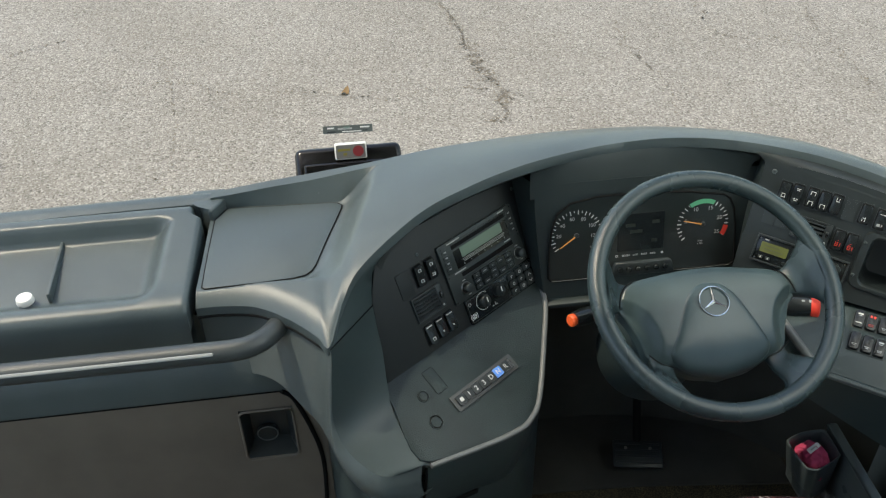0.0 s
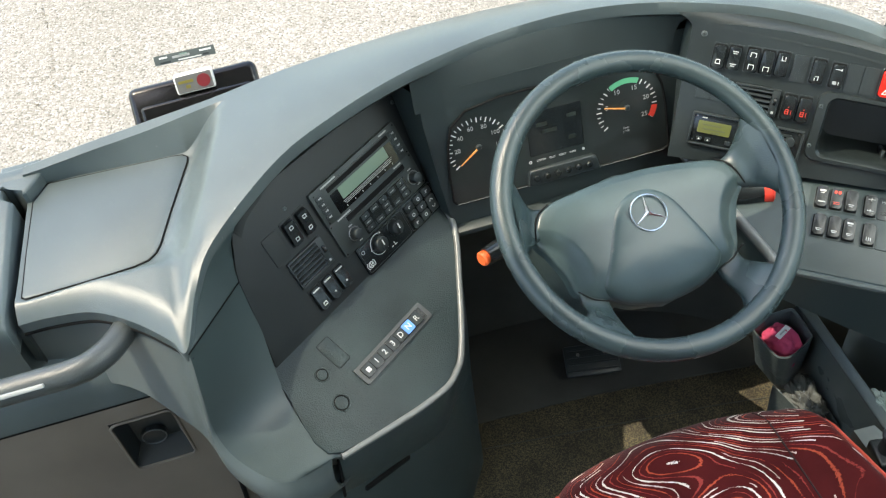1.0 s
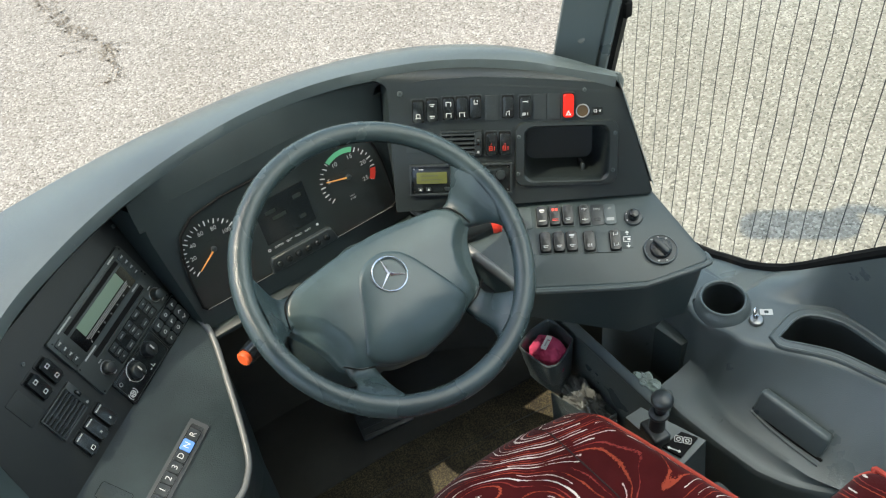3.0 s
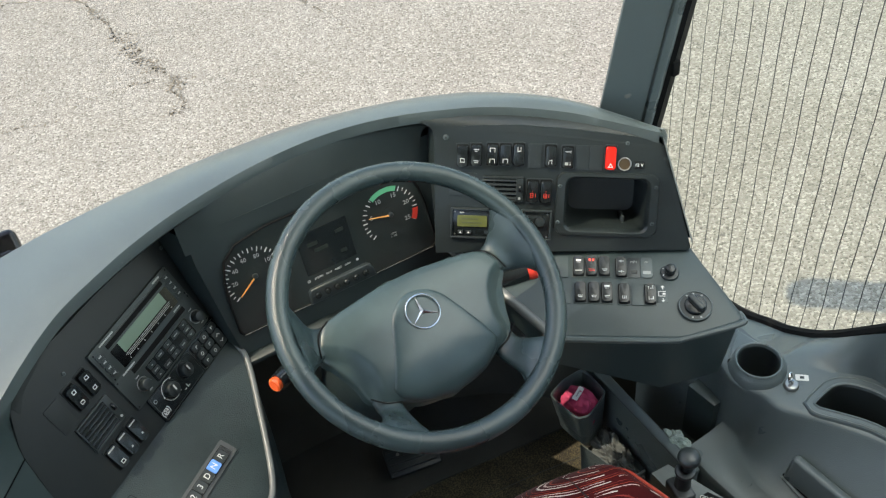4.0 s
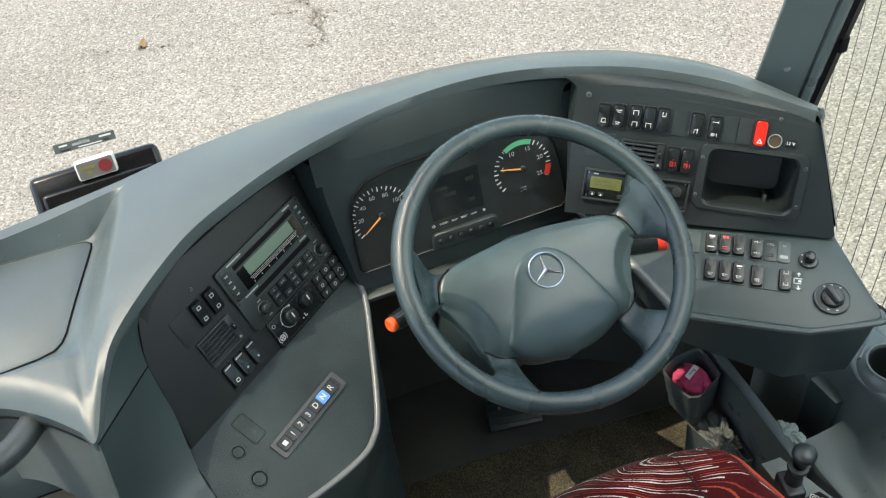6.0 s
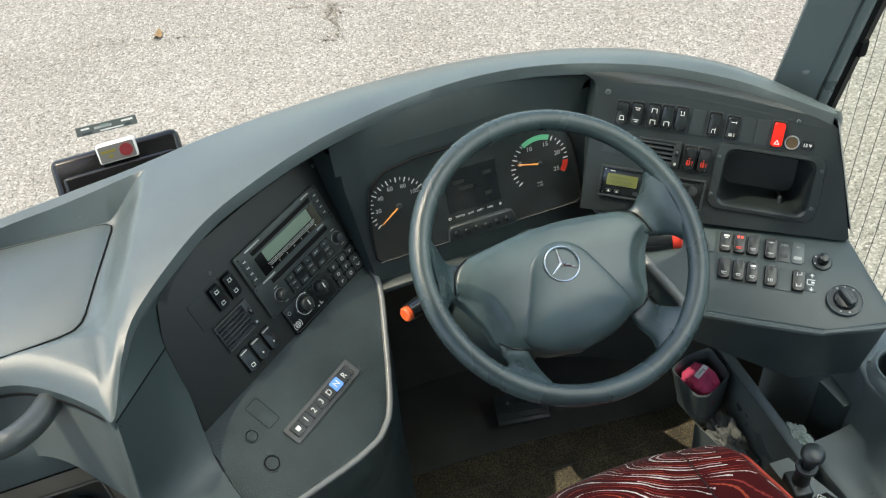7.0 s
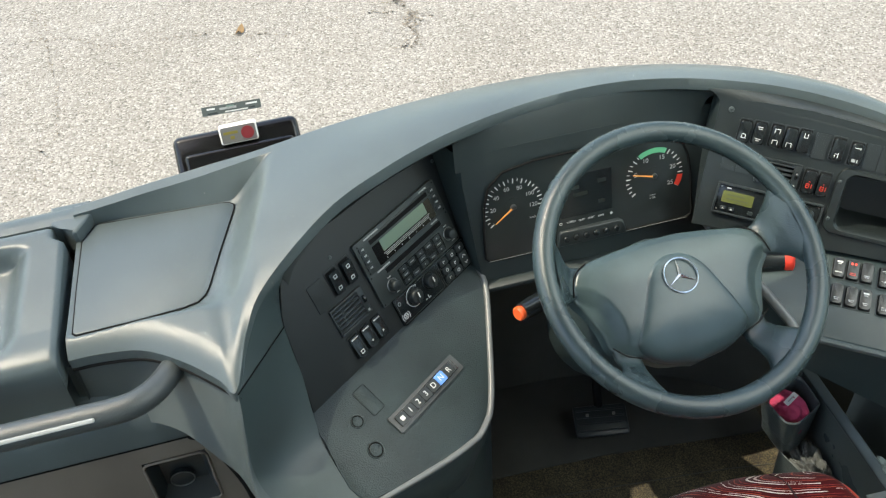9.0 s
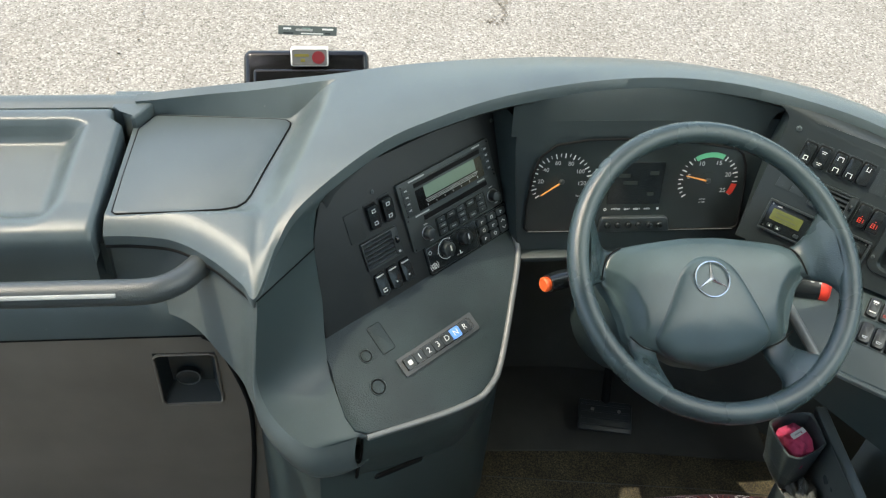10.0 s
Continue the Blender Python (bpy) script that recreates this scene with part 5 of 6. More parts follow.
for u, v, kind in ((-0.1955, 0.025, LAMP), (-0.172, 0.027, DOUBLE), (-0.1445, 0.0285, DOOR), (-0.122, 0.029, DOOR1), (-0.0995, 0.030, SEATS), (-0.045, 0.029, TAP), (-0.016, 0.0275, HORN)):
    rocker("rocker_switch", on(FD, u, v), 0.0225, 0.042, "black rocker switch with white symbol", kind)
for u in (-0.072, 0.0085, 0.0325):
    blank(on(FD, u, 0.0275), 0.0225, 0.042)
hz = rocker("hazard_switch", on(FD, 0.0565, 0.0285), 0.0215, 0.045, "bright red hazard warning switch", (), RED, "", 0.0)
tri = bmesh.new()
o = [tri.verts.new((0.0055 * math.cos(radians(90 + 120 * k)), -0.013 + 0.0055 * math.sin(radians(90 + 120 * k)), 0.0089)) for k in range(3)]
i3 = [tri.verts.new((0.0028 * math.cos(radians(90 + 120 * k)), -0.013 + 0.0028 * math.sin(radians(90 + 120 * k)), 0.0089)) for k in range(3)]
for k in range(3):
    tri.faces.new((o[k], o[(k + 1) % 3], i3[(k + 1) % 3], i3[k]))
part("symbol", tri, WHITE, hz)
REDDOOR = [(-0.0015, -0.010, 0.0055, 0.0012, REDPRINT), (-0.0015, -0.003, 0.0055, 0.0012, REDPRINT), (-0.0038, -0.0065, 0.0012, 0.007, REDPRINT), (0.0008, -0.0065, 0.0012, 0.007, REDPRINT), (0.0048, -0.0065, 0.0012, 0.007, REDPRINT), (-0.0015, -0.0065, 0.004, 0.001, REDPRINT), (0, 0.001, 0.0018, 0.0014, REDPRINT)]
for u in (-0.073, -0.050):
    rocker("door_switch", on(FD, u, -0.033), 0.0225, 0.044, "black door switch with red symbol", REDDOOR)
for u in (-0.206, -0.181):
    blank(on(FD, u, -0.025), 0.0225, 0.040)

sock = thing("power_socket", on(FD, 0.0812, 0.0185), "round chrome-rimmed power socket", "socket")
part("rim", ring(0.0107, 0.0012, (0, 0, 0.002), 32, 8), STEEL, sock)
part("bore", rod(0.0100, 0.0100, 0.002, (0, 0, 0.0005), 24), plain("brass_shade", (0.10, 0.07, 0.04), 0.4, 0.5, vary=0.2), sock)
plate = thing("socket_label", on(FD, 0.1058, 0.0175), "small black plate lettered 12 V", "label")
part("plate", slab(rounded(0.019, 0.013, 0.003), 0, 0.002, 0.0006), GLOSS, plate)
text("12 V", 0.0075, (0, 0, 0.0021), WHITE, plate)


def screw(m, r=0.0035):
    t = thing("screw", m, "small dark screw head", "screw", "panel screws")
    part("head", rod(r, r * 0.85, 0.002, (0, 0, 0.001), 16, 0.0004), DASH, t)
    part("socket", rod(r * 0.45, r * 0.45, 0.0006, (0, 0, 0.0022), 6), SOFT, t)
    return t


for u, v in ((0.084, 0.054), (-0.0265, -0.022), (0.137, -0.0195), (-0.0275, -0.086), (0.135, -0.084)):
    screw(on(FD, u, v, 0.0055 if v < 0 else 0.0))
screw(on(FA, -0.13, 0.062))
screw(on(FA, 0.135, 0.075))
screw(on(FD, -0.225, 0.055), 0.005)


def air_vent(m, w, h, n):
    t = thing("air_vent", m, "black slatted air vent with a thumb wheel", "air vent", "dashboard air vents")
    part("backing", slab(rounded(w, h, 0.003), -0.006, 0.0005), MATT, t)
    part("frame", joined(*[block(s, p, 0.001) for s, p in (((w, 0.0035, 0.006), (0, h / 2 - 0.0018, 0.002)), ((w, 0.0035, 0.006), (0, -h / 2 + 0.0018, 0.002)), ((0.003, h, 0.006), (-w / 2 + 0.0015, 0, 0.002)), ((w * 0.17, h, 0.006), (w * 0.415, 0, 0.002)))]), SOFT, t)
    for i in range(n):
        y = -h * 0.36 + h * 0.72 * i / (n - 1)
        part("slat", block((w * 0.80, 0.0022, 0.006), (-w * 0.07, y, 0.003), 0.0006, 1, Matrix.Rotation(radians(35), 4, "X")), SOFT, t)
    part("thumb_wheel", rod(0.0065, 0.0065, 0.0045, (w * 0.415, h * 0.06, 0.0045), 20, 0.0008, Matrix.Rotation(radians(90), 4, "Y")), GLOSS, t)
    part("divider", block((0.003, h * 0.8, 0.004), (-w * 0.22, 0, 0.0015)), SOFT, t)
    part("mark", slab(rounded(0.004, 0.004, 0.001, (w * 0.415, -h * 0.36)), 0.004, 0.0056), PALE, t)
    return t


air_vent(on(FD, -0.1245, -0.031), 0.070, 0.043, 5)
air_vent(on(FA, -0.144, -0.033), 0.072, 0.050, 6)

# Tachograph under the vent.
tach = thing("tachograph", on(FD, -0.1255, -0.0935), "black tachograph unit with a yellow-green display", "tachograph")
part("face", slab(rounded(0.168, 0.048, 0.002), -0.004, 0.003, 0.0006), GLOSS, tach)
for (w, h), at in (((0.175, 0.0034), (0, 0.0252)), ((0.175, 0.0034), (0, -0.0252)), ((0.0034, 0.047), (-0.0858, 0)), ((0.0034, 0.047), (0.0858, 0))):
    part("bezel", block((w, h, 0.009), (*at, 0.0025), 0.0012), SOFT, tach)
part("display", slab(rounded(0.052, 0.020, 0.002, (-0.050, 0.004)), 0.003, 0.0046), LCDY, tach)
for k, (w, v) in enumerate(((0.030, 0.008), (0.036, 0.001), (0.016, -0.004))):
    part("display_text", slab(rounded(w, 0.0022, 0.0004, (-0.050 + 0.004 * (k - 1), v)), 0.0046, 0.0049), plain("display_ink", (0.05, 0.06, 0.02), 0.6) if k == 0 else bpy.data.materials["display_ink"], tach)
for u in (-0.070, -0.056, -0.024, 0.010):
    part("button", slab(rounded(0.009, 0.006, 0.0015, (u, -0.016)), 0.003, 0.0055, 0.0008), SOFT, tach)
for u in (-0.070, -0.056):
    part("mark", slab([(u - 0.002, -0.0175), (u + 0.002, -0.0175), (u, -0.0140)], 0.0055, 0.0059), WHITE, tach)
part("slot", slab(rounded(0.070, 0.004, 0.001, (0.035, 0.015)), 0.003, 0.0044), SOFT, tach)
part("knob", rod(0.0085, 0.0075, 0.008, (0.068, 0.006, 0.006), 20, 0.001), SOFT, tach)
part("button", rod(0.0085, 0.008, 0.003, (0.042, 0.006, 0.0045), 20, 0.0006), SOFT, tach)
part("mark", slab([(0.039, 0.003), (0.045, 0.003), (0.042, 0.009)], 0.006, 0.0064), PALE, tach)
part("badge", slab(rounded(0.008, 0.0022, 0.0005, (-0.068, 0.019)), 0.004, 0.0044), PALE, tach)
for u, v in ((-0.083, 0.021), (-0.083, -0.021), (0.083, 0.021), (0.083, -0.021)):
    part("rivet", rod(0.0016, 0.0014, 0.001, (u * 0.965, v * 0.95, 0.0036), 10), STEEL, tach)

# Open bin in the right panel.
bin_r = thing("storage_bin", on(FD, 0.0555, -0.0535), "open black storage bin framed in the switch panel", "bin")


def bin_shell():
    rows = []
    for k, (w, h, z, dy) in enumerate(((0.176, 0.112, 0.0, 0), (0.173, 0.109, 0.005, 0), (0.147, 0.098, 0.0058, 0), (0.141, 0.092, 0.002, 0), (0.137, 0.088, -0.020, 0), (0.130, 0.080, -0.075, 0.004), (0.118, 0.068, -0.088, 0.006), (0.02, 0.01, -0.089, 0.006), (0.0002, 0.0001, -0.089, 0.006))):
        pts = rounded(w, h, min(0.016, w * 0.3, h * 0.3))
        rows.append([Vector((x, y + dy, z)) for x, y in pts + pts[:1]])
    return sheet(rows)


part("shell", bin_shell(), PANEL_SHADED, bin_r)
part("ridge", block((0.006, 0.016, 0.040), (0.036, -0.036, -0.062), 0.002), SOFT, bin_r)

# Low switch console.
TOPMARK = [(0, 0.010, 0.009, 0.003, WHITE), (0, 0.006, 0.006, 0.0012, WHITE), (0, -0.010, 0.011, 0.0022, PALE)]
LOWMARK = [(0, -0.008, 0.009, 0.0012, WHITE), (0, -0.011, 0.006, 0.0012, WHITE), (-0.003, -0.0095, 0.0012, 0.003, WHITE)]
ARROWS = [(0, 0.010, 0.010, 0.0012, WHITE), (0, 0.010, 0.0012, 0.005, WHITE), (0, -0.010, 0.010, 0.0012, WHITE), (0, -0.010, 0.0012, 0.005, WHITE)]
HEAT = [(-0.003, -0.009, 0.0012, 0.006, WHITE), (0, -0.009, 0.0012, 0.006, WHITE), (0.003, -0.009, 0.0012, 0.006, WHITE)]
LIFT = [(-0.003, 0.010, 0.0012, 0.006, WHITE), (0.002, 0.009, 0.006, 0.0012, WHITE), (0.004, 0.012, 0.0012, 0.004, WHITE), (-0.003, -0.010, 0.0012, 0.006, WHITE), (0.002, -0.011, 0.006, 0.0012, WHITE), (0.004, -0.008, 0.0012, 0.004, WHITE)]
REDMARK = [(-0.003, 0.010, 0.004, 0.005, REDPRINT), (0.003, 0.010, 0.004, 0.005, REDPRINT), (0, -0.008, 0.010, 0.0014, REDPRINT), (0, -0.011, 0.010, 0.0014, REDPRINT)]
for u, v, marks in ((-0.0865, -0.0235, TOPMARK), (-0.0642, -0.023, REDMARK), (-0.042, -0.0225, LOWMARK[:2]), (-0.0135, -0.0245, ARROWS), (-0.084, -0.0745, LOWMARK), (-0.061, -0.0745, LOWMARK), (-0.039, -0.0745, TOPMARK[:2] + LOWMARK), (-0.010, -0.076, HEAT), (0.034, -0.0765, LIFT)):
    rocker("rocker_switch", on(FE, u, v), 0.0215, 0.042, "black rocker switch with red symbol" if marks is REDMARK else "black rocker switch with white symbol", marks, None, "console rocker switches", 4.0, DASH_DARK)
for u, v in ((-0.115, -0.0235), (-0.112, -0.0745), (0.013, -0.076)):
    blank(on(FE, u, v), 0.0215, 0.042, 0)
mp = thing("audio_socket", on(FE, 0.0087, -0.0235), "flat grey plate with a lettered audio socket", "socket")
part("plate", slab(rounded(0.021, 0.040, 0.003), -0.003, 0.0015, 0.0005), SOFT, mp)
text("MP3", 0.0065, (0, 0.011, 0.0016), PALE, mp)
part("slot", slab(rounded(0.011, 0.006, 0.001, (0, -0.009)), 0.0012, 0.0022), GLOSS, mp)
av = thing("socket_plate", on(FE, 0.0305, -0.0235), "flat grey plate with a pale slot", "socket")
part("plate", slab(rounded(0.020, 0.040, 0.005), -0.003, 0.0022, 0.0008), DASH, av)
text("AV", 0.0055, (0, 0.011, 0.0023), PALE, av)
part("slot", slab(rounded(0.013, 0.006, 0.001, (0, -0.010)), 0.0018, 0.0028), PALE, av)
icon = thing("lift_pictogram", on(FE, 0.0545, -0.074), "printed white bus pictogram with two arrows", "pictogram")
part("plate", slab(rounded(0.018, 0.034, 0.002), -0.003, 0.0008, 0.0004), DASH_DARK, icon)
for u, v, w, h in ((0, 0.0045, 0.013, 0.0012), (-0.006, 0.0, 0.0012, 0.010), (0, -0.0045, 0.010, 0.0012), (0.003, 0.0, 0.005, 0.0035), (0.001, 0.011, 0.0014, 0.005), (0.001, -0.011, 0.0014, 0.005)):
    part("line", slab([(u - w / 2, v - h / 2), (u + w / 2, v - h / 2), (u + w / 2, v + h / 2), (u - w / 2, v + h / 2)], 0.0006, 0.0014), WHITE, icon)
for s in (1, -1):
    part("arrow", slab([(-0.0025, s * 0.0125), (0.0045, s * 0.0125), (0.001, s * 0.016)][:: s], 0.0006, 0.0014), WHITE, icon)
small = thing("mirror_knob", on(FE, 0.0695, -0.0325), "small black mirror adjusting knob", "knob")
part("base", rod(0.0165, 0.0150, 0.004, (0, 0, 0.002), 32, 0.001), SOFT, small)
part("stem", rod(0.0095, 0.0085, 0.016, (0, 0, 0.011), 24, 0.002), GLOSS, small)
for a in (90, 150, 210):
    part("mark", rod(0.0012, 0.0012, 0.0006, (0.013 * math.cos(radians(a)), 0.013 * math.sin(radians(a)), 0.0042), 8), WHITE, small)
big = thing("light_switch", on(FE, 0.1075, -0.098), "large black rotary light switch", "rotary switch")
part("bezel", rod(0.0290, 0.0270, 0.005, (0, 0, 0.0025), 48, 0.0012), SOFT, big)
part("ring", ring(0.0270, 0.0014, (0, 0, 0.005), 48, 8), DASH, big)
part("dial", rod(0.0190, 0.0175, 0.008, (0, 0, 0.008), 40, 0.0015), GLOSS, big)
grip = part("grip", block((0.0105, 0.034, 0.012), (0, 0, 0.016), 0.003, 3), SOFT, big)
grip.matrix_local = pose(0, 0, 0, 0, 0, 38)
for a in (60, 95, 125, 255, 290):
    part("mark", slab(rounded(0.0035, 0.0025, 0.0006, (0.0228 * math.cos(radians(a)), 0.0228 * math.sin(radians(a)))), 0.0048, 0.0056), PALE, big)

# ---- radio and heating unit ----
radio = thing("radio", on(FA, 0.0115, 0.0225), "black coach radio with a pale green display", "radio")
part("face", slab(rounded(0.202, 0.062, 0.003), -0.004, 0.007, 0.0018), UNIT, radio)
part("window", slab(rounded(0.146, 0.036, 0.002, (0.004, -0.010)), 0.006, 0.0074), JET, radio)
part("display", slab(rounded(0.112, 0.021, 0.0015, (0.005, -0.0015)), 0.0072, 0.0079), LCD, radio)
part("slot", slab(rounded(0.146, 0.0075, 0.001, (0.004, 0.0165)), 0.006, 0.0075), MATT, radio)
part("slot_lip", block((0.146, 0.0022, 0.003), (0.004, 0.0218, 0.0076), 0.0008), UNIT, radio)
part("badge", slab(rounded(0.034, 0.0026, 0.0005, (-0.060, 0.0265)), 0.007, 0.0074), PALE, radio)
part("badge", slab(rounded(0.018, 0.0026, 0.0005, (0.072, 0.0265)), 0.007, 0.0074), PALE, radio)
for k in range(3):
    part("scale_line", slab(rounded(0.118 - 0.004 * k, 0.0009, 0.0003, (0.006, -0.0150 - 0.0026 * k)), 0.0073, 0.0077), PALE, radio)
for k in range(7):
    part("mark", slab(rounded(0.0012, 0.0030, 0.0004, (-0.050 + 0.0185 * k, -0.0245)), 0.0073, 0.0078), PALE, radio)
for k in range(4):
    for u in (-0.088, 0.088):
        part("button", slab(rounded(0.013, 0.0088, 0.0015, (u, 0.016 - 0.0115 * k)), 0.006, 0.0088, 0.0009), SOFT, radio)
        part("mark", slab(rounded(0.0044, 0.0022, 0.0005, (u, 0.016 - 0.0115 * k)), 0.0088, 0.0091), PALE, radio)
        part("mark", slab(rounded(0.0012, 0.0040, 0.0004, (u + 0.0028, 0.016 - 0.0115 * k)), 0.0088, 0.0091), PALE, radio)
for u, v in ((-0.094, 0.024), (0.097, 0.026), (-0.094, -0.027), (0.097, -0.027)):
    part("key_hole", rod(0.0014, 0.0014, 0.0006, (u, v, 0.0071), 10), MATT, radio)

disc = thing("disc_player", on(FA, 0.0125, -0.0385), "black disc player with two knobs below the radio", "disc player")
part("face", slab(rounded(0.202, 0.062, 0.003), -0.004, 0.006, 0.0018), UNIT, disc)
part("slot", slab(rounded(0.142, 0.0085, 0.001, (0.006, 0.0185)), 0.005, 0.0064), MATT, disc)
part("slot_lip", block((0.142, 0.0022, 0.003), (0.006, 0.0120, 0.0066), 0.0008), UNIT, disc)
part("badge", slab(rounded(0.030, 0.0026, 0.0005, (-0.066, 0.0270)), 0.006, 0.0064), PALE, disc)
part("badge", slab(rounded(0.017, 0.0026, 0.0005, (0.066, 0.0270)), 0.006, 0.0064), PALE, disc)
part("keypad", slab(rounded(0.112, 0.034, 0.003, (0.010, -0.0105)), 0.005, 0.0063), GLOSS, disc)
for u in (-0.066, 0.083):
    part("knob", rod(0.0098, 0.0088, 0.014, (u, -0.009, 0.012), 28, 0.0018), SOFT, disc)
    part("knob_ring", ring(0.0112, 0.0011, (u, -0.009, 0.0062), 28, 6), STEEL, disc)
    part("mark", slab(rounded(0.0080, 0.0018, 0.0004, (u, 0.0070)), 0.0058, 0.0064), PALE, disc)
    part("mark", slab(rounded(0.0070, 0.0018, 0.0004, (u + 0.004, -0.0245)), 0.0058, 0.0064), PALE, disc)
for k in range(5):
    for j in range(3):
        if (k, j) not in ((1, 1), (3, 1)):
            part("button", slab(rounded(0.0160, 0.0088, 0.001, (-0.034 + 0.022 * k, 0.0005 - 0.0108 * j)), 0.006, 0.0076, 0.0006), SOFT, disc)
            part("mark", slab(rounded(0.0085 if (k + j) % 2 else 0.0032, 0.0017, 0.0004, (-0.034 + 0.022 * k, 0.0005 - 0.0108 * j)), 0.0076, 0.0079), PALE, disc)
for u, v in ((-0.097, 0.026), (0.097, 0.026), (-0.097, -0.027), (0.097, -0.027)):
    part("key_hole", rod(0.0014, 0.0014, 0.0006, (u, v, 0.0061), 10), MATT, disc)

heat = thing("heating_control", on(FA, 0.0265, -0.0975), "black heating control with two dials and rows of buttons", "heating control")
part("face", slab(rounded(0.190, 0.054, 0.004), -0.004, 0.005, 0.0018), GLOSS, heat)


def edge_line(w, h, at):
    pts = rounded(w, h, 0.004, at)
    return tube([(x, y, 0.0052) for x, y in pts + pts[:1]], 0.0005, 6)


part("panel_line", edge_line(0.106, 0.047, (-0.039, 0.0)), UNIT, heat)
part("panel_line", edge_line(0.074, 0.049, (0.054, 0.0)), UNIT, heat)
for u, v, r in ((-0.052, 0.006, 0.0135), (-0.011, 0.008, 0.0130)):
    part("collar", ring(r + 0.0016, 0.0010, (u, v, 0.0052), 32, 6), SOFT, heat)
    part("dial", rod(r, r * 0.88, 0.013, (u, v, 0.010), 28, 0.0015), SOFT, heat)
    part("grip", block((0.0050, r * 1.7, 0.004), (u, v, 0.0178), 0.0015), SOFT, heat)
    part("pointer", slab(rounded(0.0024, 0.010, 0.0008, (u, v + 0.004)), 0.0196, 0.0203), WHITE, heat)
arc = [(-0.052 + 0.0178 * math.cos(radians(a)), 0.006 + 0.0178 * math.sin(radians(a)), 0.0054) for a in range(60, 301, 12)]
part("dial_arc", tube(arc, 0.0006, 6), WHITE, heat)
for a in (52, 180, 308):
    x, y = -0.052 + 0.0185 * math.cos(radians(a)), 0.006 + 0.0185 * math.sin(radians(a))
    part("mark", slab([(x - 0.0018, y - 0.0014), (x + 0.0018, y - 0.0014), (x, y + 0.0020)], 0.0048, 0.0056), WHITE, heat)
for u, v, w, h in ((-0.026, -0.014, 0.0014, 0.007), (-0.0235, -0.0165, 0.005, 0.0014), (-0.032, -0.016, 0.004, 0.0014)):
    part("mark", slab(rounded(w, h, 0.0005, (u, v)), 0.0048, 0.0056), WHITE, heat)
for k in range(3):
    for j in range(3):
        u, v = 0.0315 + 0.0225 * k, 0.0158 - 0.0158 * j
        if k < 2 or j == 0:
            part("button", slab(rounded(0.0195, 0.0132, 0.003, (u, v)), 0.004, 0.0085, 0.0012), SOFT, heat)
            if (k + j) % 2:
                part("mark", ring(0.0027, 0.0006, (u, v, 0.0086), 16, 6), WHITE, heat)
            else:
                part("mark", slab(rounded(0.0050, 0.0012, 0.0004, (u, v + 0.0014)), 0.0084, 0.0089), WHITE, heat)
                part("mark", slab(rounded(0.0014, 0.0050, 0.0004, (u - 0.0018, v)), 0.0084, 0.0089), WHITE, heat)
part("button", slab(rounded(0.0195, 0.0290, 0.003, (0.0765, -0.0079)), 0.004, 0.0085, 0.0012), SOFT, heat)
for s in (1, -1):
    part("chevron", tube([(0.0725, -0.0079 + s * 0.0045, 0.0086), (0.0765, -0.0079 + s * 0.0085, 0.0086), (0.0805, -0.0079 + s * 0.0045, 0.0086)], 0.0008, 6), WHITE, heat)
part("fan_symbol", ring(0.0050, 0.0008, (-0.084, -0.012, 0.0052), 20, 6), WHITE, heat)
for s in (1, -1):
    part("fan_arc", tube([(-0.084 + s * 0.0085 * math.cos(radians(a)), -0.012 + 0.0085 * math.sin(radians(a)), 0.0053) for a in range(-45, 46, 15)], 0.0007, 6), WHITE, heat)
for k in range(4):
    part("fan_blade", slab([(-0.084, -0.012), (-0.084 + 0.0042 * math.cos(1.571 * k), -0.012 + 0.0042 * math.sin(1.571 * k)), (-0.084 + 0.0042 * math.cos(1.571 * k + 0.7), -0.012 + 0.0042 * math.sin(1.571 * k + 0.7))], 0.0048, 0.0058), WHITE, heat)
part("mark", ring(0.0030, 0.0006, (-0.086, 0.014, 0.0052), 14, 6), PALE, heat)

SQ = [(0, -0.013, 0.006, 0.0012, WHITE), (0, -0.008, 0.006, 0.0012, WHITE), (-0.003, -0.0105, 0.0012, 0.006, WHITE), (0.003, -0.0105, 0.0012, 0.006, WHITE)]
SQ2 = SQ + [(u, v + 0.021, w, h, m) for u, v, w, h, m in SQ]
for u in (-0.1425, -0.1135):
    rocker("rocker_switch", on(FA, u, 0.025), 0.0245, 0.046, "black rocker switch with two white squares", SQ2, None, "left panel rocker switches", 4.0, RADIO_SHADED)
blank(on(FA, -0.178, 0.022), 0.030, 0.050, 0, RADIO_SHADED)
# The pale bar is a painted highlight on each rocker's top edge.
for k, u in enumerate((-0.164, -0.138, -0.112)):
    rocker("rocker_switch", on(FA, u, -0.088), 0.0235, 0.044, "black rocker switch with a painted edge highlight", [(0, 0.015, 0.014, 0.0022, PALE)] + (SQ if k == 0 else [(0, -0.008, 0.003, 0.003, PALE)]), None, "left panel rocker switches", -9.0, RADIO_SHADED)

# Gear selector keys.
gear = thing("gear_selector", on(FB, -0.0695, -0.0975), "grey gear selector strip with lettered push keys", "gear selector")
part("plate", slab(rounded(0.161, 0.032, 0.002), -0.003, 0.004, 0.0015), plain("selector_grey", (0.055, 0.060, 0.061), 0.45, grain=0.3, vary=0.08), gear)
part("well", slab(rounded(0.146, 0.021, 0.002), 0.003, 0.0046), GLOSS, gear)
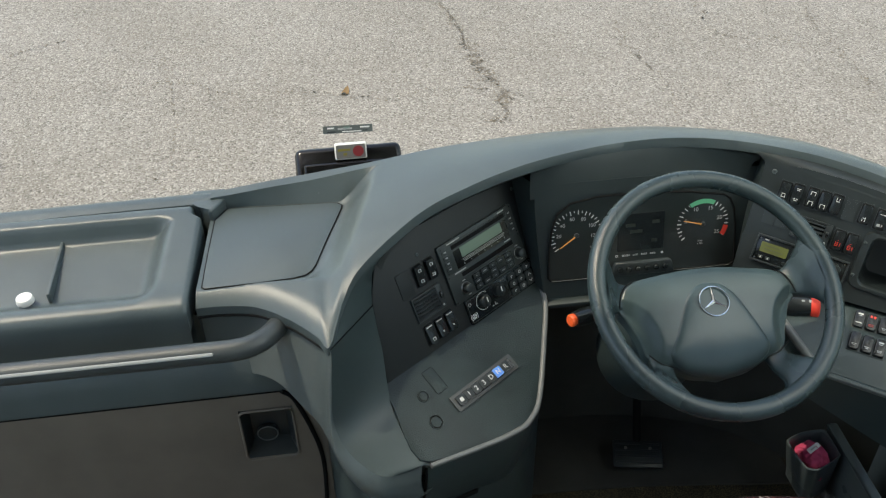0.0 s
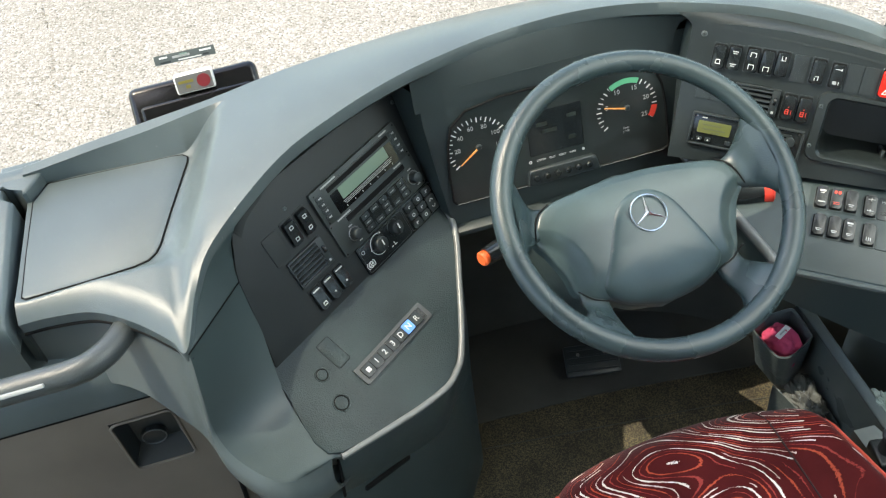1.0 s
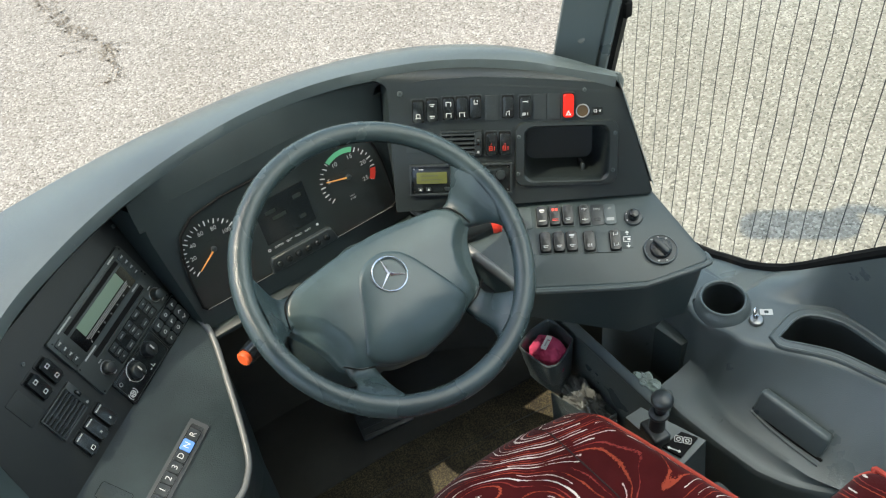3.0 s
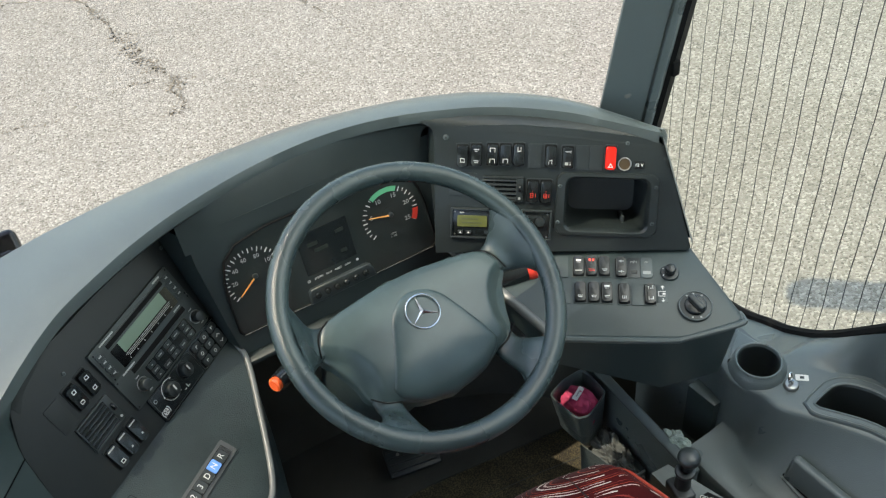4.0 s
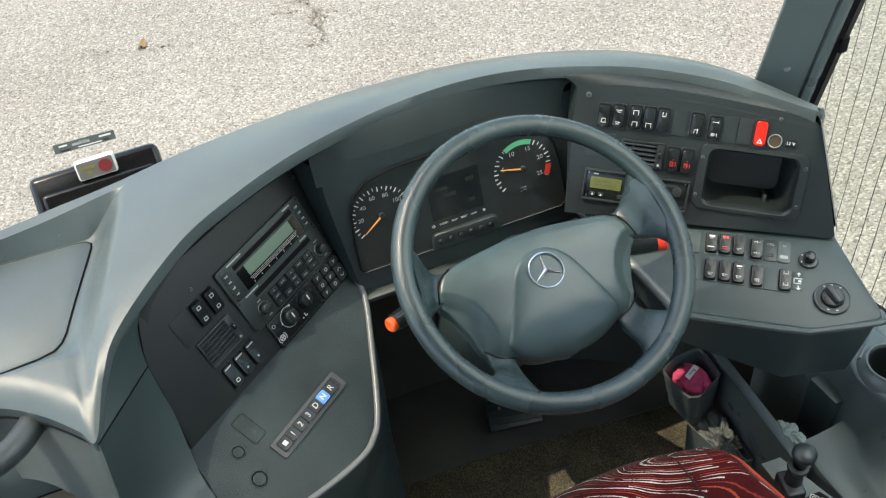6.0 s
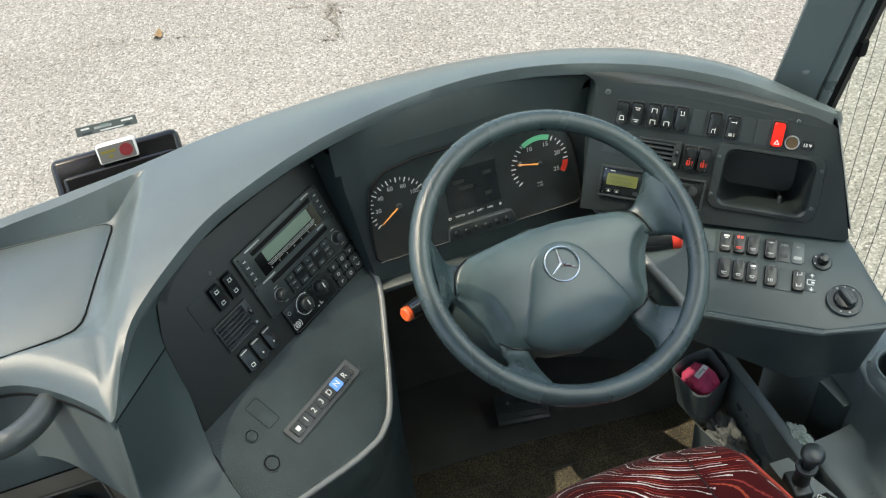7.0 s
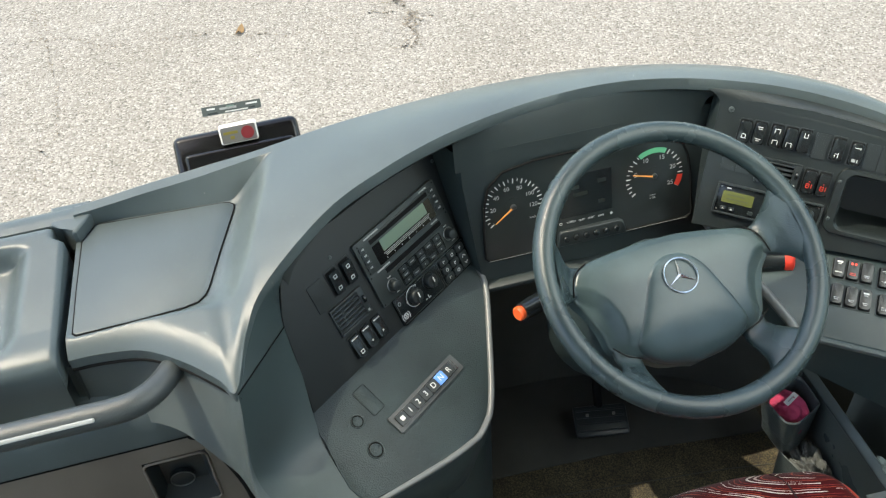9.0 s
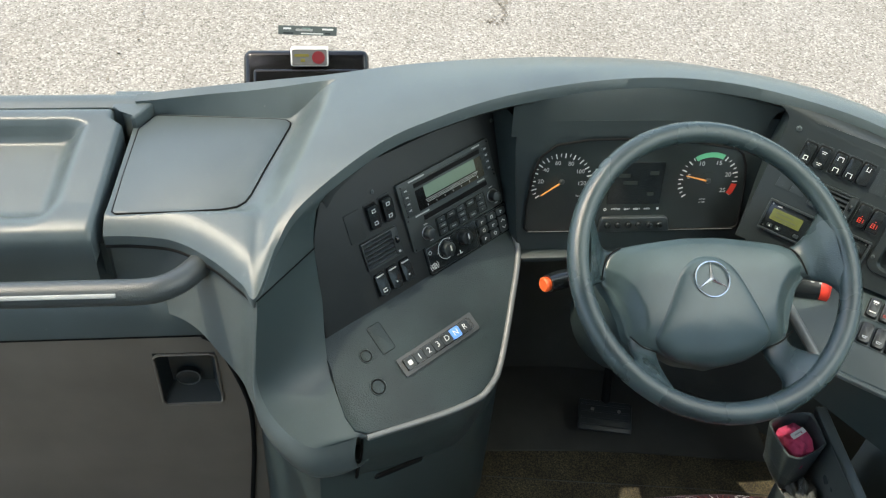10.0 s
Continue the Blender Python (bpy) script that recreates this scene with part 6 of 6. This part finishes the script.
for k, ch in enumerate(("", "1", "2", "3", "D", "N", "R")):
    u = -0.0635 + 0.0197 * k
    key = part("key", slab(rounded(0.0185, 0.0185, 0.002, (u, 0)), 0.003, 0.0085, 0.0015), BLUE if ch == "N" else SOFT, gear, "blue lit key" if ch == "N" else "")
    if ch:
        text(ch, 0.0135, (u, 0, 0.0086), WHITE, key)
    else:
        part("mark", slab(rounded(0.0075, 0.0075, 0.0008, (u, 0)), 0.0084, 0.0089), WHITE, key)
for u, v, r in ((-0.187, -0.050, 0.0092), (-0.199, -0.101, 0.0115)):
    plug = thing("blanking_plug", on(FB, u, v), "round dark blanking plug in the console", "plug", "console plugs")
    part("disc", rod(r * 0.9, r * 0.88, 0.0016, (0, 0, 0.0006), 32, 0.0004), SELECTOR, plug)
    part("groove", ring(r, 0.0011, (0, 0, 0.0), 40, 6), MATT, plug)
    part("collar", ring(r * 1.14, 0.0011, (0, 0, 0.0003), 40, 6), SELECTOR, plug)
cover = thing("cover_plate", on(FB, -0.148, -0.0385), "flush square cover in the console", "cover")
part("panel", slab(rounded(0.024, 0.048, 0.003), -0.002, 0.0006, 0.0004), SELECTOR, cover)
part("groove", tube([(x, y, -0.0004) for x, y in rounded(0.026, 0.050, 0.004) + rounded(0.026, 0.050, 0.004)[:1]], 0.0007, 6), MATT, cover)

# ---- instrument cluster ----
cl = thing("instrument_cluster", FC, "black instrument cluster with two round gauges and a screen", "instrument cluster")
CL = [(-0.182, -0.090), (0.188, -0.091), (0.198, -0.086), (0.1995, -0.078), (0.196, 0.000), (0.191, 0.035), (0.182, 0.056), (0.168, 0.066), (0.10, 0.078), (0.0, 0.086), (-0.09, 0.085), (-0.145, 0.076), (-0.172, 0.054), (-0.182, 0.020), (-0.188, -0.030), (-0.189, -0.082)]
part("face", slab(CL, -0.004, 0.0), plain("cluster_black", (0.0255, 0.0315, 0.0300), 0.20, vary=0.10, coat=0.4), cl)
ro = [(x * 1.0, y) for x, y in CL]
part("bezel", tube([(x, y, 0.0005) for x, y in ro + ro[:1]], 0.0022, 8), MATT, cl)
part("lower_edge", tube([(-0.184, -0.0895, 0.0025), (0.190, -0.0905, 0.0025)], 0.0007, 6), TRIM, cl, "thin bright lower edge")


def gauge(u, v, r, start, per, ticks, numbers, fine, size, value):
    g = part("gauge", rod(r * 0.30, r * 0.30, 0.0006, (u, v, 0.0004), 48), bpy.data.materials["cluster_black"], cl)
    for k in range(ticks + 1):
        a = radians(start - per * fine * k)
        big_tick = k % 2 == 0
        q0, q1 = r * (0.84 if big_tick else 0.90), r
        d, s = Vector((math.cos(a), math.sin(a))), Vector((-math.sin(a), math.cos(a))) * (0.0008 if big_tick else 0.0005)
        c = Vector((u, v))
        part("tick", slab([tuple(c + d * q0 - s), tuple(c + d * q1 - s), tuple(c + d * q1 + s), tuple(c + d * q0 + s)], 0.0008, 0.0016), WHITE, g)
    for n, label in numbers:
        a = radians(start - per * n)
        text(label, size, (u + r * 0.68 * math.cos(a), v + r * 0.68 * math.sin(a), 0.0012), PALE, g)
    a = radians(start - per * value)
    d, s = Vector((math.cos(a), math.sin(a))), Vector((-math.sin(a), math.cos(a)))
    c = Vector((u, v))
    part("needle", slab([tuple(c - s * 0.0015), tuple(c + d * r * 0.80 - s * 0.0006), tuple(c + d * r * 0.80 + s * 0.0006), tuple(c + s * 0.0015)], 0.004, 0.0052), NEEDLE, g, "orange needle")
    part("hub", rod(0.0052, 0.0045, 0.005, (u, v, 0.0035), 20, 0.001), SOFT, g)
    return g


gauge(-0.132, 0.008, 0.053, 216, 1.85, 25, [(20, "20"), (40, "40"), (60, "60"), (80, "80"), (100, "100"), (120, "120")], 5, 0.0105, 0)
gauge(0.1275, 0.0065, 0.053, 217, 10.0, 25, [(5, "5"), (10, "10"), (15, "15"), (20, "20"), (25, "25")], 1, 0.0115, 5.2)


def band(u, v, r0, r1, a0, a1, mat):
    n = 14
    outer = [(u + r1 * math.cos(radians(a0 + (a1 - a0) * k / n)), v + r1 * math.sin(radians(a0 + (a1 - a0) * k / n))) for k in range(n + 1)]
    inner = [(u + r0 * math.cos(radians(a0 + (a1 - a0) * k / n)), v + r0 * math.sin(radians(a0 + (a1 - a0) * k / n))) for k in range(n + 1)]
    return part("band", sheet([[Vector((x, y, 0.0017)) for x, y in outer], [Vector((x, y, 0.0017)) for x, y in inner]]), mat, cl)


band(0.1275, 0.0065, 0.0445, 0.054, 124, 64, GREENPRINT)
band(0.1275, 0.0065, 0.0435, 0.054, -8, -33, REDPRINT)
text("km/h", 0.006, (-0.098, -0.020, 0.0012), PALE, cl)
text("1/min", 0.005, (0.124, -0.030, 0.0012), PALE, cl)
text("x 100", 0.005, (0.124, -0.036, 0.0012), PALE, cl)
part("screen", slab(rounded(0.095, 0.080, 0.002, (0.0, 0.0025)), -0.001, 0.0015), GLOSS, cl, "dark blank screen")
for w, u, v in ((0.020, -0.022, 0.018), (0.016, 0.030, 0.022), (0.026, -0.010, 0.004), (0.012, 0.028, -0.018)):
    part("screen_text", slab(rounded(w, 0.007, 0.001, (u, v)), 0.0014, 0.0018), plain("dim_screen_text", (0.022, 0.028, 0.024), 0.4) if w == 0.020 else bpy.data.materials["dim_screen_text"], cl)
for u, word in ((-0.0294, "SYSTEM"), (-0.0095, "QUIT"), (0.0083, "RESET"), (0.0268, "INFO")):
    text(word, 0.0048, (u, -0.0478, 0.0006), WHITE, cl)
part("lamp_mark", ring(0.0022, 0.0006, (-0.0485, -0.0478, 0.0006), 16, 6), WHITE, cl)
part("lamp_mark", rod(0.0024, 0.0024, 0.0008, (0.046, -0.0475, 0.0006), 16), WHITE, cl)
part("button_strip", slab([(-0.058, -0.090), (0.072, -0.090), (0.066, -0.066), (0.059, -0.061), (-0.051, -0.061), (-0.056, -0.067)], 0.0, 0.008, 0.003), SOFT, cl)
for k in range(6):
    part("button", rod(0.0062, 0.0050, 0.007, (-0.0432 + 0.0188 * k, -0.0745, 0.0105), 18, 0.0012), GLOSS, cl)

# ---- devices on the windscreen ----
housing = thing("sensor_housing", pose(-0.614, 0.540, 0.785, 36, 0, 0), "flat black sensor housing at the foot of the windscreen", "sensor housing")
part("shell", block((0.228, 0.10, 0.045), (0, 0, 0), 0.014, 4), JET, housing)
part("cover", block((0.196, 0.06, 0.016), (0.002, -0.022, 0.024), 0.007, 4, Matrix.Rotation(radians(12), 4, "X")), JET, housing)
toll = thing("toll_box", pose(-0.608, 0.548, 0.828, 66, 0, 0), "small ivory electronic box with a red dot", "electronic box")
part("case", block((0.068, 0.034, 0.024), (0, 0, 0), 0.004, 3), IVORY, toll)
# Grey label whose darkness also stands in for shade on the face.
part("shaded_label", slab(rounded(0.062, 0.029, 0.003), 0.0116, 0.0121), plain("shaded_label_grey", (0.15, 0.15, 0.14), 0.5, vary=0.15), toll, "grey face label darkened for shade")
part("dot", rod(0.0115, 0.0115, 0.0012, (0.016, 0.0, 0.0122), 28), plain("deep_red", (0.22, 0.02, 0.025), 0.5, vary=0.2), toll, "round dark red mark")
part("print", slab(rounded(0.026, 0.005, 0.001, (-0.014, 0.004)), 0.0118, 0.0126), YELLOW, toll)
part("print", slab(rounded(0.008, 0.006, 0.001, (-0.012, -0.005)), 0.0118, 0.0126), YELLOW, toll)
strip = thing("windscreen_sticker", pose(-0.610, 0.556, 0.877, 60, 0, -3), "grey printed sticker strip on the windscreen", "sticker")
part("film", slab(rounded(0.104, 0.016, 0.001), 0, 0.0006), plain("sticker_grey", (0.075, 0.09, 0.085), 0.5, vary=0.15), strip)
for w, h, u, v, mat in ((0.030, 0.004, -0.006, 0.001, PALE), (0.014, 0.006, -0.002, 0.002, plain("sticker_green", (0.14, 0.22, 0.19), 0.5)), (0.040, 0.002, 0.008, -0.005, WHITE), (0.014, 0.003, -0.036, 0.003, WHITE), (0.020, 0.003, 0.036, 0.003, WHITE), (0.018, 0.003, -0.034, -0.005, SOFT), (0.010, 0.003, 0.036, -0.004, SOFT)):
    part("print", slab(rounded(w, h, 0.0005, (u, v)), 0.0006, 0.0010), mat, strip)
windscreen = tagged(new("windscreen"), "large clear coach windscreen", "windscreen", kind="structure")
pane = part("pane", sheet([[Vector((x, 0.610 - 0.06 * (x + 0.55) ** 4 - 0.156 * (z - 0.8), z)) for z in (0.45, 1.2, 2.0, 2.75)] for x in [-1.85 + 2.5 * k / 16 for k in range(17)]]), CLEAR, windscreen)
pane.visible_shadow = False

# ---- beside the seat ----
brake = thing("parking_brake", pose(0.330, -0.290, 0), "grey box with a black parking brake lever", "parking brake")
part("box", solid([(-0.050, 0.075, 0.0), (0.010, 0.075, 0.0), (0.052, -0.085, 0.0), (-0.040, -0.085, 0.0), (-0.040, 0.066, 0.385), (-0.004, 0.064, 0.385), (0.040, -0.052, 0.375), (-0.030, -0.062, 0.375)], [(0, 1, 2, 3), (4, 5, 6, 7), (0, 1, 5, 4), (1, 2, 6, 5), (2, 3, 7, 6), (3, 0, 4, 7)]), DASH, brake)
part("lever_block", block((0.034, 0.050, 0.024), (-0.025, 0.008, 0.393), 0.005, 3, Matrix.Rotation(radians(-10), 4, "Z")), SOFT, brake)
part("gaiter", rod(0.0150, 0.0125, 0.040, (-0.020, 0.010, 0.420), 24, 0.003), SOFT, brake)
part("collar", turned([(0.011, -0.006), (0.0165, -0.004), (0.0178, 0.0), (0.0165, 0.0035), (0.010, 0.005)], 28), SOFT, brake).matrix_local = pose(-0.0175, 0.011, 0.442)
part("knob", turned([(0.0105, -0.032), (0.0110, -0.018), (0.0135, -0.012), (0.0180, -0.008), (0.0196, -0.003), (0.0196, 0.002), (0.0180, 0.006), (0.0130, 0.0090), (0.0060, 0.0105), (0.0002, 0.0108)], 32), SOFT, brake, "black mushroom knob").matrix_local = pose(-0.012, 0.012, 0.478)
part("plate", slab([(-0.031, -0.017), (0.016, -0.016), (0.029, -0.042), (-0.020, -0.051)], 0.378, 0.3835), MATT, brake)
for u, v in ((0.001, -0.0235), (0.0105, -0.0355)):
    pts = rounded(0.0130, 0.0120, 0.002)
    box = part("frame_line", tube([(x, y, 0) for x, y in pts + pts[:1]], 0.0007, 6), WHITE, brake)
    box.matrix_local = pose(u, v, 0.3838, 0, 0, -52)
    part("mark", ring(0.0032, 0.0009, (0, 0, 0), 18, 6), WHITE, box)
arrow = part("arrow", slab([(-0.0125, 0.0), (-0.0080, 0.0034), (-0.0080, 0.0010), (0.0080, 0.0010), (0.0080, 0.0034), (0.0125, 0.0), (0.0080, -0.0034), (0.0080, -0.0010), (-0.0080, -0.0010), (-0.0080, -0.0034)][::-1], 0.0, 0.0008), WHITE, brake, "white double arrow")
arrow.matrix_local = pose(-0.0195, -0.0335, 0.3834, 0, 0, -63)
lowbox = part("seat_side_cover", block((0.085, 0.30, 0.27), (0.345, -0.52, 0.135), 0.015, 3), DASH)
tagged(lowbox, "dark grey cover box beside the driver seat", "cover box")

holder = thing("waste_holder", pose(0.352, 0.070, 0), "dark grey narrow waste holder with a low rear trough", "waste holder")


def holder_shell():
    out = [(-0.003, 0.055), (-0.040, 0.042), (-0.049, 0.026), (-0.040, -0.036), (-0.028, -0.049), (-0.008, -0.051), (0.044, -0.028), (0.053, -0.012), (0.052, 0.045), (0.040, 0.056)]
    ln = [(q.x, q.y) for q in curve([(x, y, 0) for x, y in out + out[:1]], 40)]
    return sheet([[Vector((x * k + 0.05 * (1 - k) * (z < 0.2), y * k, z)) for x, y in ln] for k, z in ((0.55, 0.085), (0.74, 0.12), (0.88, 0.175), (0.99, 0.238), (1.0, 0.243), (0.96, 0.2455), (0.90, 0.242), (0.86, 0.22), (0.80, 0.13), (0.1, 0.128))])


part("shell", holder_shell(), DASH, holder)
TROUGH = [(-0.018, -0.030), (0.000, -0.100), (0.020, -0.160), (0.056, -0.160), (0.058, -0.100), (0.058, -0.030)]
part("lower_tray", sheet([[Vector((0.03 + (x - 0.03) * k, -0.09 + (y + 0.09) * k, z)) for x, y in TROUGH] for k, z in ((0.94, 0.0), (1.0, 0.112), (1.0, 0.117), (0.96, 0.118), (0.90, 0.112), (0.86, 0.03), (0.1, 0.028))]), DASH, holder)
cloth = thing("pink_cloth", pose(0.354, 0.070, 0.208), "crumpled pink cloth bundle with a white label", "cloth")


def crumple(rx, ry, rz, seed, rough):
    bm = bmesh.new()
    bmesh.ops.create_icosphere(bm, subdivisions=5, radius=1.0)
    for v in bm.verts:
        q = v.co.copy()
        k = 1 + rough * noise.noise(q * 1.7 + Vector((seed, 0, 0))) + rough * 0.6 * noise.noise(q * 4.1 + Vector((0, seed, 0))) + rough * 0.35 * abs(noise.noise(q * 8.0 + Vector((0, 0, seed)))) + rough * 0.22 * abs(noise.noise(q * 15.0 + Vector((seed, seed, 0))))
        v.co = Vector((q.x * rx * k, q.y * ry * k, q.z * rz * k))
    return bm


part("wad", crumple(0.036, 0.040, 0.036, 3.1, 0.20), PINK, cloth)
lb = part("label", slab(rounded(0.034, 0.012, 0.001), 0, 0.0008), WHITE, cloth)
lb.matrix_local = pose(-0.002, 0.004, 0.040, 10, -8, 25)
part("label_print", slab(rounded(0.018, 0.003, 0.0005), 0.0008, 0.0012), PALE, lb)
FILM = clear_glass("plastic_film", (0.75, 0.78, 0.78))
FILM.node_tree.nodes["Principled BSDF"].inputs["Roughness"].default_value = 0.10
FILM.node_tree.nodes["Principled BSDF"].inputs["Transmission Weight"].default_value = 0.55
FILM.node_tree.nodes["Principled BSDF"].inputs["Base Color"].default_value = (0.24, 0.26, 0.26, 1)
bag = part("plastic_bag", crumple(0.026, 0.056, 0.040, 7.7, 0.75), FILM)
bag.matrix_world = pose(0.384, -0.012, 0.088)
tagged(bag, "crumpled clear plastic bag beside the ledge", "bag")
WRAP = plain("wrapper_paper", (0.24, 0.30, 0.28), 0.35, vary=0.35)
bag2 = part("paper_scrap", crumple(0.018, 0.028, 0.014, 2.2, 0.6), WRAP)
bag2.matrix_world = pose(0.446, -0.128, 0.235)
for crinkled in (bag, bag2):
    for face in crinkled.data.polygons:
        face.use_smooth = False
tagged(bag2, "crumpled pale wrapper in the side channel", "wrapper")
rib = thing("side_board", pose(0.425, -0.035, 0), "dark grey upright panel beside the ledge", "panel")
part("board", block((0.020, 0.34, 0.240), (0, 0, 0.120), 0.004, 2), LIT_PLASTIC, rib)
part("top_edge", block((0.024, 0.344, 0.010), (0, 0, 0.243), 0.004, 3), DASH, rib)


# ---- pedals ----
def pedal(m, label):
    t = thing("pedal", m, label, "pedal")
    part("plate", block((0.122, 0.072, 0.012), (0, 0, 0), 0.006, 2), SOFT, t)
    for k in range(4):
        part("rib", block((0.108, 0.004, 0.004), (0, -0.024 + 0.016 * k, 0.007), 0.001, 1), SOFT, t)
    part("arm", tube([(0, 0.03, -0.004), (0, 0.10, 0.03), (0, 0.18, 0.10)], 0.010, 10, 8), MATT, t)
    for u in (-0.03, 0.03):
        part("bolt", rod(0.004, 0.004, 0.003, (u, 0.012, 0.0095), 10), STEEL, t)
    return t


pedal(pose(0.028, 0.262, 0.055, 18, 0, -11), "wide black ribbed pedal on the cab floor")

# ---- outside mirror ----
mirror = thing("exterior_mirror", pose(0.79, 0.76, 1.50), "black exterior mirror on a curved arm", "mirror")
part("housing", block((0.38, 0.13, 0.17), (0, 0, -0.05), 0.055, 4, Matrix.Rotation(radians(-42), 4, "Z")), GLOSS, mirror)
part("arm", tube([(-0.05, 0.0, 0.2), (-0.08, 0.03, 0.55), (-0.12, -0.1, 0.95), (-0.15, -0.38, 1.2)], 0.022, 12, 24), SOFT, mirror)
part("screw_cover", rod(0.0075, 0.006, 0.004, (0, 0, 0), 20, 0.001), TRIM, pillar).matrix_local = facing((0.521, 0.166, 0.882), (-0.45, -0.85, 0.2))
